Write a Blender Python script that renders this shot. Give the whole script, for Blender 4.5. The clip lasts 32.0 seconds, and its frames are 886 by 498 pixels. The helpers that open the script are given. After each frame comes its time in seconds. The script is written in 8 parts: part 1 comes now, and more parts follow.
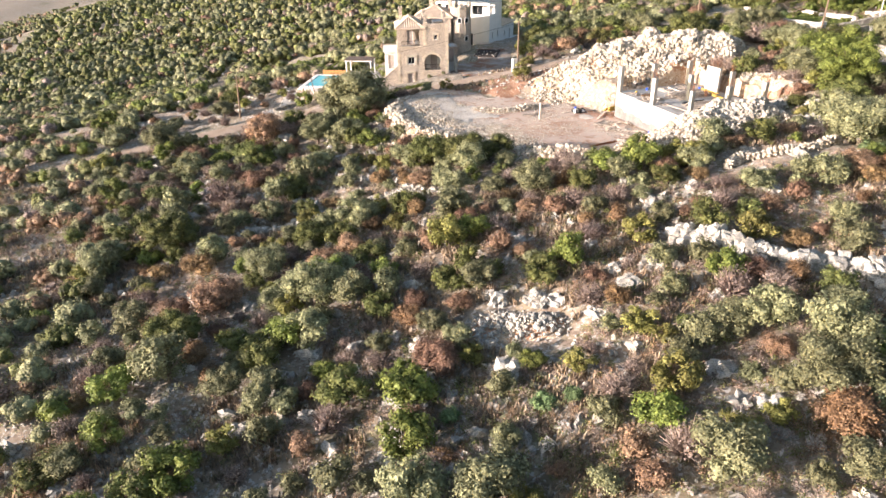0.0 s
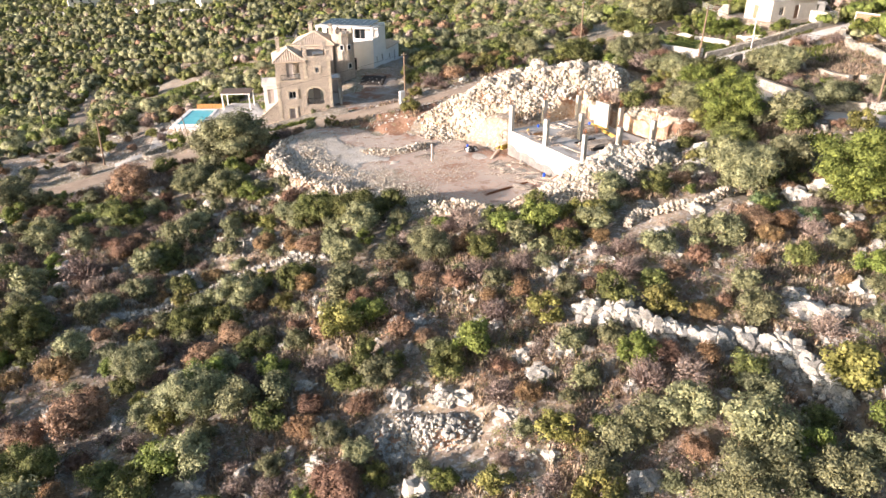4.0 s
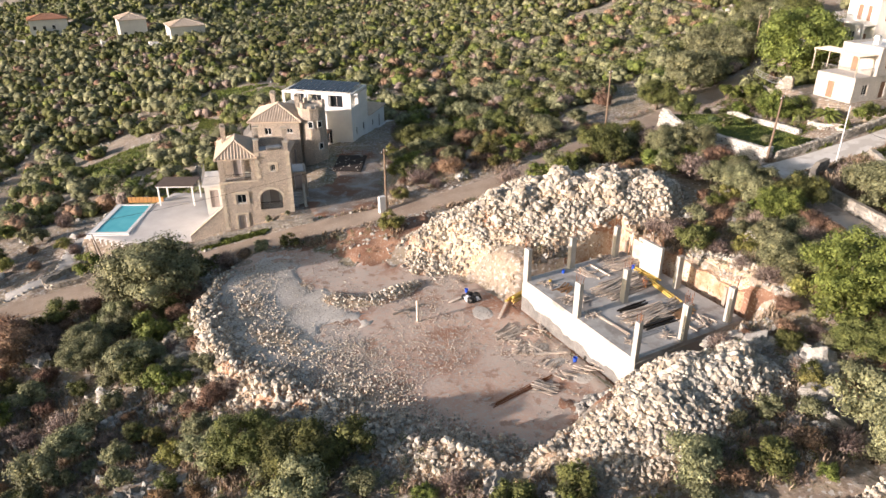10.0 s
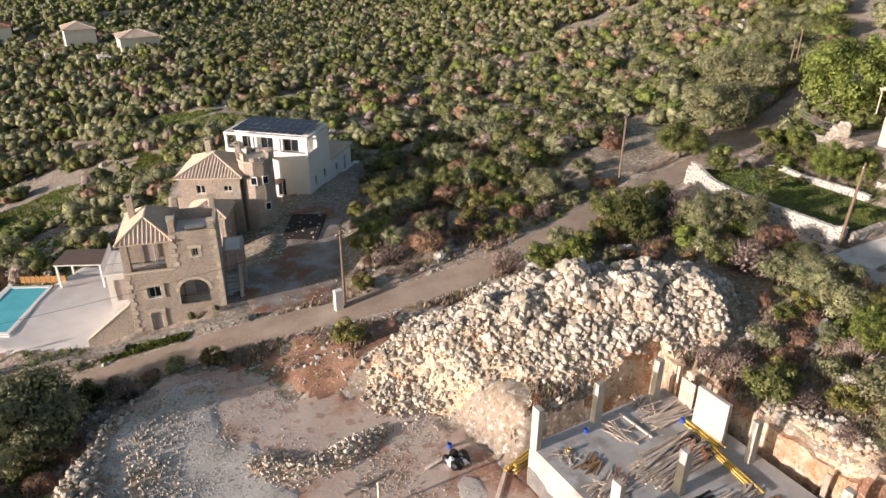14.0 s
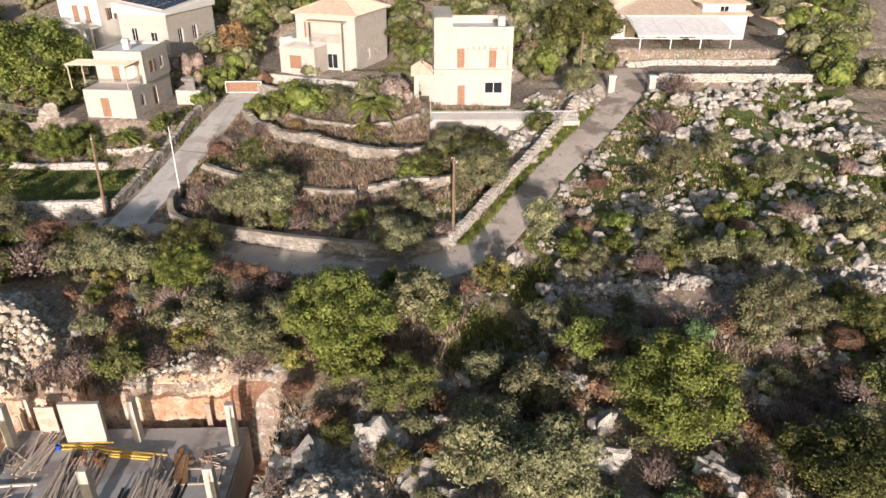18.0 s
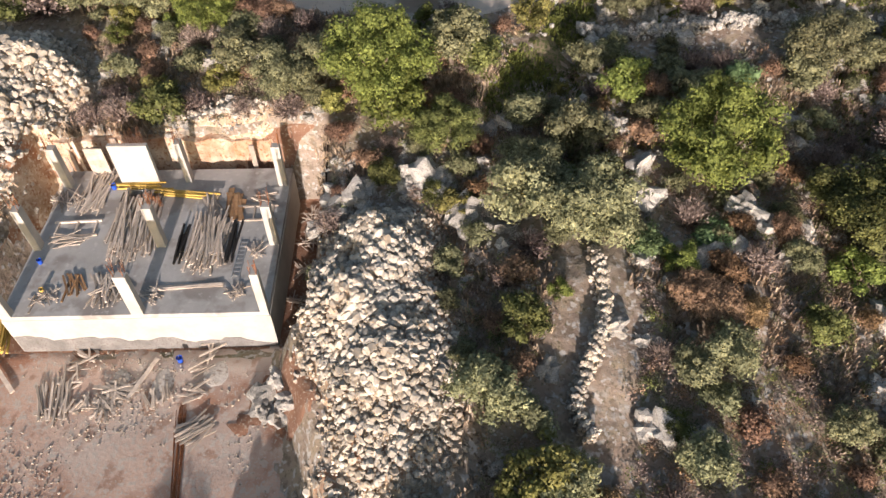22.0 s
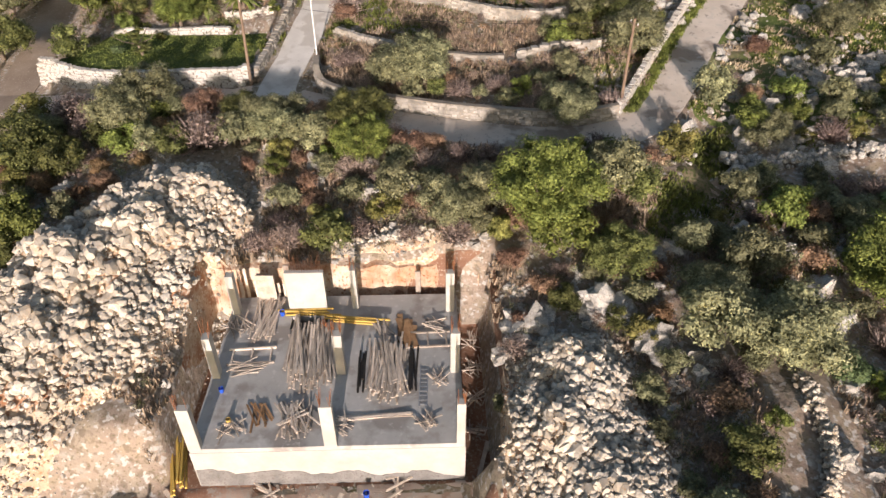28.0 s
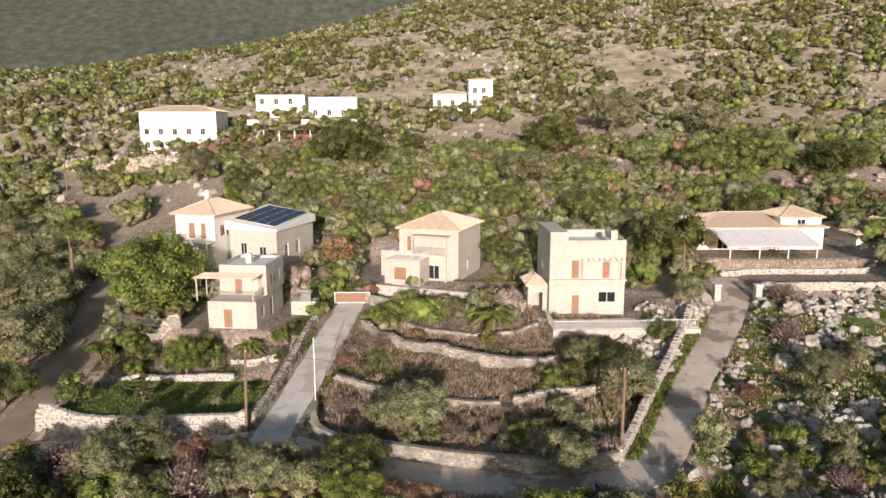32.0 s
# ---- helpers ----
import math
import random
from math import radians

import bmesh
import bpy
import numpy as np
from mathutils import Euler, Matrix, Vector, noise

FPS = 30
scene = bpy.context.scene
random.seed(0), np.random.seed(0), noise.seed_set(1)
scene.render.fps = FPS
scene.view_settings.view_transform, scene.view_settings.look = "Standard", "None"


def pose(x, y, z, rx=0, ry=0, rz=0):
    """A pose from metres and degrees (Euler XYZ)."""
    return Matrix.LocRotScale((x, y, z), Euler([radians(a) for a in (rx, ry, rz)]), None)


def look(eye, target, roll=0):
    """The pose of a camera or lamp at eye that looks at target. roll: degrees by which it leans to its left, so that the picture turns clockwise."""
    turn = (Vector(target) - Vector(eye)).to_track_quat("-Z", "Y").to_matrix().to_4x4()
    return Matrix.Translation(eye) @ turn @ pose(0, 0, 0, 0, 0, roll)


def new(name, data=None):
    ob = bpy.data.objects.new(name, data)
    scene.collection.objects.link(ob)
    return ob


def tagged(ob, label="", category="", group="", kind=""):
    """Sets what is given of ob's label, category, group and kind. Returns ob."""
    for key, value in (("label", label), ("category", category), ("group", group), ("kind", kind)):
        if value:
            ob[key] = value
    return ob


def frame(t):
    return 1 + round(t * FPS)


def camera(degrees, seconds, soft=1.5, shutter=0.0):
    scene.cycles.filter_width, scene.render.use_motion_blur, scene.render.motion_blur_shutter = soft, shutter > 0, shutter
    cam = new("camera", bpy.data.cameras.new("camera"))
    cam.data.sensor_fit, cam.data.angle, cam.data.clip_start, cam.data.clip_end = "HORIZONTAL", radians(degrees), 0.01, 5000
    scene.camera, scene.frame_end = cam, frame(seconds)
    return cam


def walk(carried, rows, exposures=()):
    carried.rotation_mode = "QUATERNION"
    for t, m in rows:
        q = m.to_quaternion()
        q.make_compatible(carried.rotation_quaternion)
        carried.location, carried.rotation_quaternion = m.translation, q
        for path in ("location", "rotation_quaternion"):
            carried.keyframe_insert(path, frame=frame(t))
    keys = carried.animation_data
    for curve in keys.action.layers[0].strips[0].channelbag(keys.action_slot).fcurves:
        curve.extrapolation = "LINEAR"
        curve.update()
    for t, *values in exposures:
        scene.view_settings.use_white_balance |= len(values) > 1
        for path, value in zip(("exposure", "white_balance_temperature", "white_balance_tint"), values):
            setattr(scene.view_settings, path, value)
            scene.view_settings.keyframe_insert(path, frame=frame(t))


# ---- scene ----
cam = camera(65.4, 32.0)
METRES, EYE, TILT, LEAN, TURN = 72.0, 28.8, 0.0, 0.0, -19.3
ROWS = [
    (0.0, 0.0, 0.0, 0.0, -0.38, -26.19, 0.77),
    (0.5, 0.0033, 0.0286, 0.0007, -5.57, -26.13, 0.68),
    (1.0, 0.0049, 0.0494, 0.0015, -9.45, -26.32, 0.65),
    (1.5, 0.0069, 0.0614, 0.0017, -9.43, -26.37, 0.59),
    (2.0, 0.0082, 0.0679, 0.0026, -9.42, -26.49, 0.54),
    (2.5, 0.0085, 0.0726, 0.0126, -9.45, -26.52, 0.47),
    (3.0, 0.0095, 0.0776, 0.026, -9.45, -26.53, 0.47),
    (3.5, 0.01, 0.0828, 0.0389, -9.48, -26.53, 0.42),
    (5.5, 0.0174, 0.1262, 0.0884, -9.57, -26.46, 0.29),
    (6.0, 0.0219, 0.151, 0.0992, -9.58, -26.4, 0.25),
    (6.5, 0.0278, 0.1804, 0.1074, -9.58, -26.34, 0.2),
    (7.0, 0.0345, 0.2131, 0.1094, -9.58, -26.27, 0.24),
    (7.5, 0.0407, 0.2474, 0.1102, -9.63, -26.23, 0.21),
    (8.0, 0.0489, 0.2869, 0.1104, -9.63, -26.14, 0.21),
    (8.5, 0.0568, 0.328, 0.1113, -9.65, -26.1, 0.19),
    (9.0, 0.0649, 0.3696, 0.1116, -9.64, -26.04, 0.17),
    (9.5, 0.0731, 0.4111, 0.1128, -9.64, -26.06, 0.14),
    (10.0, 0.0813, 0.4529, 0.1137, -9.62, -26.07, 0.14),
    (10.5, 0.0898, 0.4964, 0.1148, -9.61, -26.04, 0.12),
    (11.0, 0.0978, 0.5411, 0.1155, -9.63, -25.97, 0.08),
    (11.5, 0.1061, 0.5865, 0.1167, -9.63, -25.94, 0.04),
    (12.0, 0.1136, 0.6311, 0.1177, -9.65, -25.88, -0.07),
    (12.5, 0.121, 0.6683, 0.1194, -9.63, -25.89, -0.05),
    (13.0, 0.126, 0.695, 0.1208, -9.62, -26.01, -0.07),
    (13.5, 0.1302, 0.7135, 0.1206, -9.6, -26.06, -0.12),
    (14.0, 0.1368, 0.7229, 0.1216, -11.04, -26.18, -0.14),
    (14.5, 0.1414, 0.726, 0.1207, -25.01, -26.4, -0.06),
    (15.0, 0.1423, 0.7264, 0.1194, -43.19, -26.45, -0.02),
    (15.5, 0.1418, 0.7273, 0.1181, -61.49, -26.44, -0.1),
    (17.5, 0.1256, 0.7298, 0.1183, -72.59, -26.61, -0.31),
    (18.0, 0.124, 0.7296, 0.1174, -72.57, -27.01, -0.32),
    (18.5, 0.1234, 0.7291, 0.1169, -72.51, -29.04, -0.33),
    (19.0, 0.1221, 0.7298, 0.116, -72.54, -32.62, -0.34),
    (19.5, 0.1211, 0.7303, 0.1155, -72.55, -36.7, -0.36),
    (20.0, 0.1208, 0.7301, 0.1165, -72.48, -40.94, -0.32),
    (20.5, 0.1191, 0.7305, 0.1156, -72.5, -44.6, -0.48),
    (21.0, 0.1182, 0.7344, 0.1166, -72.54, -47.09, -0.53),
    (21.5, 0.1158, 0.7449, 0.1178, -72.59, -47.98, -0.47),
    (22.0, 0.1105, 0.7609, 0.1179, -72.59, -47.97, -0.41),
    (22.5, 0.1033, 0.7824, 0.1167, -72.59, -47.89, -0.28),
    (23.0, 0.0975, 0.8028, 0.1162, -72.54, -47.92, -0.28),
    (23.5, 0.0916, 0.8234, 0.1163, -72.46, -48.03, -0.14),
    (24.0, 0.0861, 0.8423, 0.1163, -72.39, -48.07, -0.07),
    (24.5, 0.0812, 0.8586, 0.1161, -72.34, -48.12, -0.03),
    (26.5, 0.0732, 0.888, 0.1159, -72.15, -46.91, 0.13),
    (27.0, 0.0741, 0.8884, 0.1169, -72.18, -44.35, 0.17),
    (27.5, 0.0748, 0.8898, 0.119, -72.32, -40.67, 0.13),
    (28.0, 0.0746, 0.8891, 0.1189, -72.28, -37.98, 0.12),
    (28.5, 0.0751, 0.8892, 0.1203, -72.31, -36.65, 0.13),
    (29.0, 0.0761, 0.8891, 0.1215, -72.31, -33.68, 0.15),
    (29.5, 0.0766, 0.8884, 0.1223, -72.28, -29.8, 0.18),
    (30.0, 0.077, 0.8876, 0.1226, -72.26, -25.87, 0.22),
    (30.5, 0.0776, 0.8869, 0.1228, -72.23, -21.92, 0.23),
    (31.0, 0.0785, 0.8869, 0.1228, -72.24, -17.9, 0.19),
    (31.5, 0.0792, 0.8871, 0.1225, -72.25, -13.93, 0.14),
    (32.0, 0.0795, 0.8871, 0.1222, -72.27, -10.16, 0.11),
]
walk(cam, [(t, pose(0, 0, EYE, TILT, LEAN, TURN) @ pose(METRES * x, METRES * y, METRES * z, 90 + pitch, roll, yaw)) for t, x, y, z, yaw, pitch, roll in ROWS],
     exposures=((0.0, 1.52), (7.0, 1.2), (13.0, 0.66), (15.0, 0.58), (18.0, 0.42), (20.5, 0.66), (22.0, 0.68), (24.0, 0.54), (29.0, 0.52), (32.0, 0.27)))

# ---- light ----
SUN_FROM = Vector((-1.0, 0.03, 0.0)).normalized()
SUN_UP = radians(11)
world = bpy.data.worlds.new("sky")
scene.world = world
world.use_nodes = True
sky = world.node_tree.nodes.new("ShaderNodeTexSky")
sky.sky_type, sky.sun_disc = "NISHITA", False
sky.sun_elevation, sky.sun_rotation = SUN_UP, math.atan2(SUN_FROM.x, SUN_FROM.y)
sky.dust_density = 2.0
back = world.node_tree.nodes["Background"]
back.inputs[1].default_value = 0.1
world.node_tree.links.new(sky.outputs[0], back.inputs[0])
sun = new("sun", bpy.data.lights.new("sun", "SUN"))
sun.data.energy, sun.data.angle, sun.data.color = 5.0, radians(0.7), (1.0, 0.85, 0.785)
sun.matrix_world = look((0, 0, 0), (-SUN_FROM.x * math.cos(SUN_UP), -SUN_FROM.y * math.cos(SUN_UP), -math.sin(SUN_UP)))


# ---- materials ----
def surface(name, low, high, scale=3.0, rough=0.85, bump=0.3, speck=None, speck_at=0.62, metal=0.0, vary=0.0, island=0.0, fine=9.0, depth=0.03):
    """A two-scale mottled surface: low to high colour by broad noise, specks by fine noise, with relief."""
    m = bpy.data.materials.new(name)
    m.use_nodes = True
    nt = m.node_tree
    bs = nt.nodes["Principled BSDF"]
    bs.inputs["Roughness"].default_value, bs.inputs["Metallic"].default_value = rough, metal
    bs.inputs["Specular IOR Level"].default_value = 0.25
    tc = nt.nodes.new("ShaderNodeTexCoord")

    def noise_at(s, detail=6.0):
        n = nt.nodes.new("ShaderNodeTexNoise")
        n.inputs["Scale"].default_value, n.inputs["Detail"].default_value = s, detail
        n.inputs["Roughness"].default_value = 0.62
        nt.links.new(tc.outputs["Object"], n.inputs["Vector"])
        return n

    a, b = noise_at(scale), noise_at(scale * fine, 4.0)
    ramp = nt.nodes.new("ShaderNodeValToRGB")
    ramp.color_ramp.elements[0].position, ramp.color_ramp.elements[1].position = 0.32, 0.68
    ramp.color_ramp.elements[0].color, ramp.color_ramp.elements[1].color = (*low, 1), (*high, 1)
    nt.links.new(a.outputs[0], ramp.inputs[0])
    col = ramp.outputs[0]
    if speck:
        r2 = nt.nodes.new("ShaderNodeValToRGB")
        r2.color_ramp.elements[0].position, r2.color_ramp.elements[1].position = speck_at - 0.06, speck_at + 0.06
        nt.links.new(b.outputs[0], r2.inputs[0])
        mix = nt.nodes.new("ShaderNodeMixRGB")
        mix.inputs[2].default_value = (*speck, 1)
        nt.links.new(r2.outputs[0], mix.inputs[0])
        nt.links.new(col, mix.inputs[1])
        col = mix.outputs[0]
    if vary or island:
        hs = nt.nodes.new("ShaderNodeHueSaturation")
        src = nt.nodes.new("ShaderNodeNewGeometry").outputs["Random Per Island"] if island else nt.nodes.new("ShaderNodeObjectInfo").outputs["Random"]
        mr = nt.nodes.new("ShaderNodeMapRange")
        k = island or vary
        mr.inputs[3].default_value, mr.inputs[4].default_value = 1 - k, 1 + k
        nt.links.new(src, mr.inputs[0])
        nt.links.new(mr.outputs[0], hs.inputs["Value"])
        nt.links.new(col, hs.inputs["Color"])
        if island and vary:
            mr2 = nt.nodes.new("ShaderNodeMapRange")
            mr2.inputs[3].default_value, mr2.inputs[4].default_value = 0.5 - vary * 0.045, 0.5 + vary * 0.045
            nt.links.new(nt.nodes.new("ShaderNodeObjectInfo").outputs["Random"], mr2.inputs[0])
            nt.links.new(mr2.outputs[0], hs.inputs["Hue"])
        col = hs.outputs[0]
    nt.links.new(col, bs.inputs["Base Color"])
    if bump:
        bp = nt.nodes.new("ShaderNodeBump")
        bp.inputs["Strength"].default_value, bp.inputs["Distance"].default_value = bump, depth
        nt.links.new(b.outputs[0], bp.inputs["Height"])
        nt.links.new(bp.outputs[0], bs.inputs["Normal"])
    return m


def foliage(name, low, high, translucent=0.12):
    m = surface(name, [c * 0.6 for c in low], [c * 1.3 for c in high], 1.3, 0.6, 0.0, vary=0.25, island=0.34)
    nt = m.node_tree
    bs = nt.nodes["Principled BSDF"]
    hs, mr = nt.nodes.new("ShaderNodeHueSaturation"), nt.nodes.new("ShaderNodeMapRange")
    mr.inputs[3].default_value, mr.inputs[4].default_value = 0.72, 1.25
    nt.links.new(nt.nodes.new("ShaderNodeObjectInfo").outputs["Random"], mr.inputs[0])
    nt.links.new(mr.outputs[0], hs.inputs["Value"])
    nt.links.new(bs.inputs["Base Color"].links[0].from_socket, hs.inputs["Color"])
    nt.links.new(hs.outputs[0], bs.inputs["Base Color"])
    tuft, bp = nt.nodes.new("ShaderNodeTexNoise"), nt.nodes.new("ShaderNodeBump")
    tuft.inputs["Scale"].default_value, tuft.inputs["Detail"].default_value = 5.5, 3.0
    nt.links.new(nt.nodes["Texture Coordinate"].outputs["Object"], tuft.inputs["Vector"])
    bp.inputs["Strength"].default_value, bp.inputs["Distance"].default_value = 1.0, 0.2
    nt.links.new(tuft.outputs[0], bp.inputs["Height"])
    nt.links.new(bp.outputs[0], bs.inputs["Normal"])
    tr = nt.nodes.new("ShaderNodeBsdfTranslucent")
    mx = nt.nodes.new("ShaderNodeMixShader")
    mx.inputs[0].default_value = translucent
    nt.links.new(bs.inputs["Base Color"].links[0].from_socket, tr.inputs[0])
    nt.links.new(bs.outputs[0], mx.inputs[1])
    nt.links.new(tr.outputs[0], mx.inputs[2])
    nt.links.new(mx.outputs[0], nt.nodes["Material Output"].inputs[0])
    return m


def plain(name, colour, rough=0.6, metal=0.0):
    return surface(name, [c * 0.88 for c in colour], [min(1, c * 1.1) for c in colour], 2.0, rough, 0.1, metal=metal)


LIMESTONE = surface("limestone", (0.29, 0.275, 0.25), (0.56, 0.535, 0.49), 2.2, 0.95, 1.0, (0.15, 0.135, 0.115), 0.59, vary=0.22)
LIMESTONES = surface("limestone_scree", (0.27, 0.255, 0.23), (0.53, 0.505, 0.46), 1.4, 0.95, 0.9, (0.14, 0.13, 0.115), 0.58, island=0.3)
RUBBLE = surface("quarried_limestone", (0.34, 0.315, 0.275), (0.60, 0.555, 0.48), 1.0, 0.95, 0.6, (0.42, 0.28, 0.16), 0.66, vary=0.2)
RUBBLES = surface("quarried_limestone_heap", (0.29, 0.26, 0.22), (0.58, 0.53, 0.45), 0.9, 0.95, 0.7, (0.36, 0.22, 0.11), 0.63, island=0.48)
FILL = surface("heap_fill", (0.42, 0.31, 0.21), (0.62, 0.52, 0.40), 0.5, 1.0, 0.9, (0.30, 0.14, 0.07), 0.6)
PAD = surface("crushed_stone_and_red_earth", (0.46, 0.275, 0.20), (0.64, 0.51, 0.425), 0.14, 1.0, 0.8, (0.52, 0.47, 0.41), 0.60, fine=30)
PADGREY = surface("grey_crushed_stone", (0.46, 0.42, 0.375), (0.66, 0.615, 0.56), 0.4, 1.0, 0.9, (0.34, 0.27, 0.22), 0.60, fine=14)
REDSOIL = surface("red_soil", (0.17, 0.085, 0.055), (0.31, 0.18, 0.12), 0.5, 1.0, 0.9, (0.40, 0.33, 0.26), 0.60, fine=12)
ROCKCUT = surface("fresh_cut_rock", (0.40, 0.22, 0.125), (0.68, 0.60, 0.49), 0.55, 0.95, 1.0, (0.30, 0.13, 0.06), 0.60, depth=0.1)
DIRTROAD = surface("dirt_road", (0.25, 0.19, 0.145), (0.37, 0.30, 0.24), 0.35, 1.0, 0.6, (0.46, 0.42, 0.37), 0.66, fine=16)
CONCROAD = surface("concrete_road", (0.50, 0.43, 0.365), (0.66, 0.585, 0.51), 0.3, 0.9, 0.35, (0.20, 0.17, 0.145), 0.66, fine=6)
ASPHALT = surface("worn_asphalt", (0.15, 0.14, 0.135), (0.26, 0.245, 0.23), 0.4, 0.9, 0.35, (0.30, 0.28, 0.26), 0.64, fine=12)
CONCRETE = surface("fresh_concrete", (0.36, 0.35, 0.335), (0.50, 0.49, 0.475), 0.45, 0.85, 0.25, (0.33, 0.31, 0.29), 0.68)
FORMED = surface("formed_concrete", (0.38, 0.367, 0.335), (0.50, 0.485, 0.45), 0.8, 0.8, 0.25, (0.38, 0.36, 0.33), 0.66)
TIMBER = surface("weathered_timber", (0.40, 0.33, 0.275), (0.62, 0.54, 0.455), 2.5, 0.9, 0.3, vary=0.45)
FORMPLY = surface("formwork_ply", (0.23, 0.12, 0.06), (0.38, 0.24, 0.13), 1.5, 0.8, 0.2, vary=0.3)
YELLOW = plain("yellow_formwork_beam", (0.55, 0.38, 0.10), 0.7)
RUST = surface("rusted_rebar", (0.20, 0.08, 0.04), (0.34, 0.15, 0.07), 8, 0.8, 0.2, metal=0.3)
DARKSTEEL = plain("dark_steel", (0.05, 0.045, 0.04), 0.5, 0.6)
STEEL = plain("galvanised_steel", (0.5, 0.5, 0.5), 0.4, 0.8)
BLUE = plain("blue_plastic", (0.03, 0.10, 0.55), 0.4)
WHITEPLASTIC = plain("white_plastic", (0.75, 0.76, 0.78), 0.4)
BLACK = plain("black_plastic", (0.02, 0.02, 0.02), 0.5)
STONEWALL = surface("house_stone", (0.47, 0.39, 0.32), (0.66, 0.57, 0.485), 1.3, 0.95, 0.7, (0.60, 0.52, 0.42), 0.60, fine=3.0, depth=0.06)
PALESTONE = surface("pale_house_stone", (0.62, 0.59, 0.545), (0.76, 0.73, 0.68), 1.2, 0.95, 0.5, (0.48, 0.42, 0.34), 0.64, fine=3.0, depth=0.05)
MASONRY = surface("terrace_wall_stone", (0.21, 0.195, 0.17), (0.43, 0.40, 0.355), 0.7, 0.95, 0.6, (0.28, 0.25, 0.20), 0.62, island=0.28)
MORTAR = surface("wall_mortar", (0.20, 0.175, 0.145), (0.34, 0.30, 0.25), 1.0, 1.0, 0.5)
QUOIN = surface("dressed_quoin", (0.50, 0.43, 0.34), (0.63, 0.56, 0.46), 2.0, 0.9, 0.3, vary=0.12)
WHITE = surface("white_render", (0.74, 0.73, 0.71), (0.84, 0.83, 0.81), 0.6, 0.8, 0.1)
CREAM = surface("cream_render", (0.68, 0.66, 0.62), (0.78, 0.76, 0.72), 0.6, 0.85, 0.12)
TILE = surface("pale_clay_tile", (0.54, 0.43, 0.335), (0.68, 0.57, 0.46), 1.4, 0.9, 0.4, (0.40, 0.27, 0.18), 0.64)
REDTILE = surface("red_clay_tile", (0.42, 0.20, 0.12), (0.56, 0.30, 0.19), 1.4, 0.9, 0.4)
GLASS = plain("dark_window_glass", (0.02, 0.025, 0.03), 0.08)
SHUTTER = surface("terracotta_shutter", (0.25, 0.145, 0.095), (0.33, 0.20, 0.135), 3, 0.7, 0.2)
GREYSHUTTER = plain("grey_mauve_shutter", (0.42, 0.37, 0.35), 0.7)
SOLAR = plain("solar_panel", (0.02, 0.022, 0.035), 0.15)
POOLTILE = plain("pool_tile", (0.20, 0.60, 0.66), 0.4)
TERRACE = surface("terrace_paving", (0.60, 0.56, 0.53), (0.70, 0.665, 0.635), 0.6, 0.8, 0.15)
POLE = surface("creosoted_pole", (0.14, 0.098, 0.072), (0.25, 0.185, 0.135), 2, 0.9, 0.3)
BARK = surface("bark", (0.12, 0.095, 0.07), (0.24, 0.19, 0.15), 5, 0.95, 0.6)
LAWN = surface("lawn", (0.05, 0.078, 0.02), (0.10, 0.13, 0.038), 0.6, 0.9, 0.6, (0.18, 0.20, 0.07), 0.62, fine=20)
CANVAS = plain("white_awning", (0.80, 0.80, 0.80), 0.6)
OLIVE = foliage("olive_leaves", (0.115, 0.124, 0.06), (0.285, 0.285, 0.158))
DARKLEAF = foliage("kermes_leaves", (0.06, 0.073, 0.024), (0.18, 0.192, 0.063))
GREENLEAF = foliage("broad_leaves", (0.085, 0.118, 0.026), (0.21, 0.243, 0.062))
YELLOWLEAF = foliage("yellowing_leaves", (0.14, 0.14, 0.035), (0.26, 0.245, 0.08))
RUSSET = foliage("russet_leaves", (0.165, 0.098, 0.066), (0.34, 0.215, 0.145))
ORANGE = foliage("orange_leaves", (0.185, 0.115, 0.06), (0.33, 0.215, 0.115))
GREYTWIG = foliage("bare_twigs", (0.175, 0.13, 0.112), (0.36, 0.28, 0.245), 0.1)
SPURGE = foliage("spurge_leaves", (0.10, 0.16, 0.06), (0.20, 0.28, 0.13))
DRYGRASS = foliage("dry_grass", (0.25, 0.185, 0.125), (0.47, 0.375, 0.27))
PALM = foliage("palm_fronds", (0.09, 0.13, 0.025), (0.24, 0.27, 0.07))


def layered(m, rows):
    """Lays patches of further colours over a material: noise scale, from, to, colour, strength."""
    nt = m.node_tree
    bs = nt.nodes["Principled BSDF"]
    tc = nt.nodes.new("ShaderNodeTexCoord")
    col = bs.inputs["Base Color"].links[0].from_socket
    for s, lo, hi, colour, amount in rows:
        n = nt.nodes.new("ShaderNodeTexNoise")
        n.inputs["Scale"].default_value, n.inputs["Detail"].default_value = s, 7.0
        nt.links.new(tc.outputs["Object"], n.inputs["Vector"])
        mr = nt.nodes.new("ShaderNodeMapRange")
        mr.inputs[1].default_value, mr.inputs[2].default_value, mr.inputs[4].default_value = lo, hi, amount
        nt.links.new(n.outputs[0], mr.inputs[0])
        mix = nt.nodes.new("ShaderNodeMixRGB")
        mix.inputs[2].default_value = (*colour, 1)
        nt.links.new(mr.outputs[0], mix.inputs[0])
        nt.links.new(col, mix.inputs[1])
        col = mix.outputs[0]
    nt.links.new(col, bs.inputs["Base Color"])
    return m


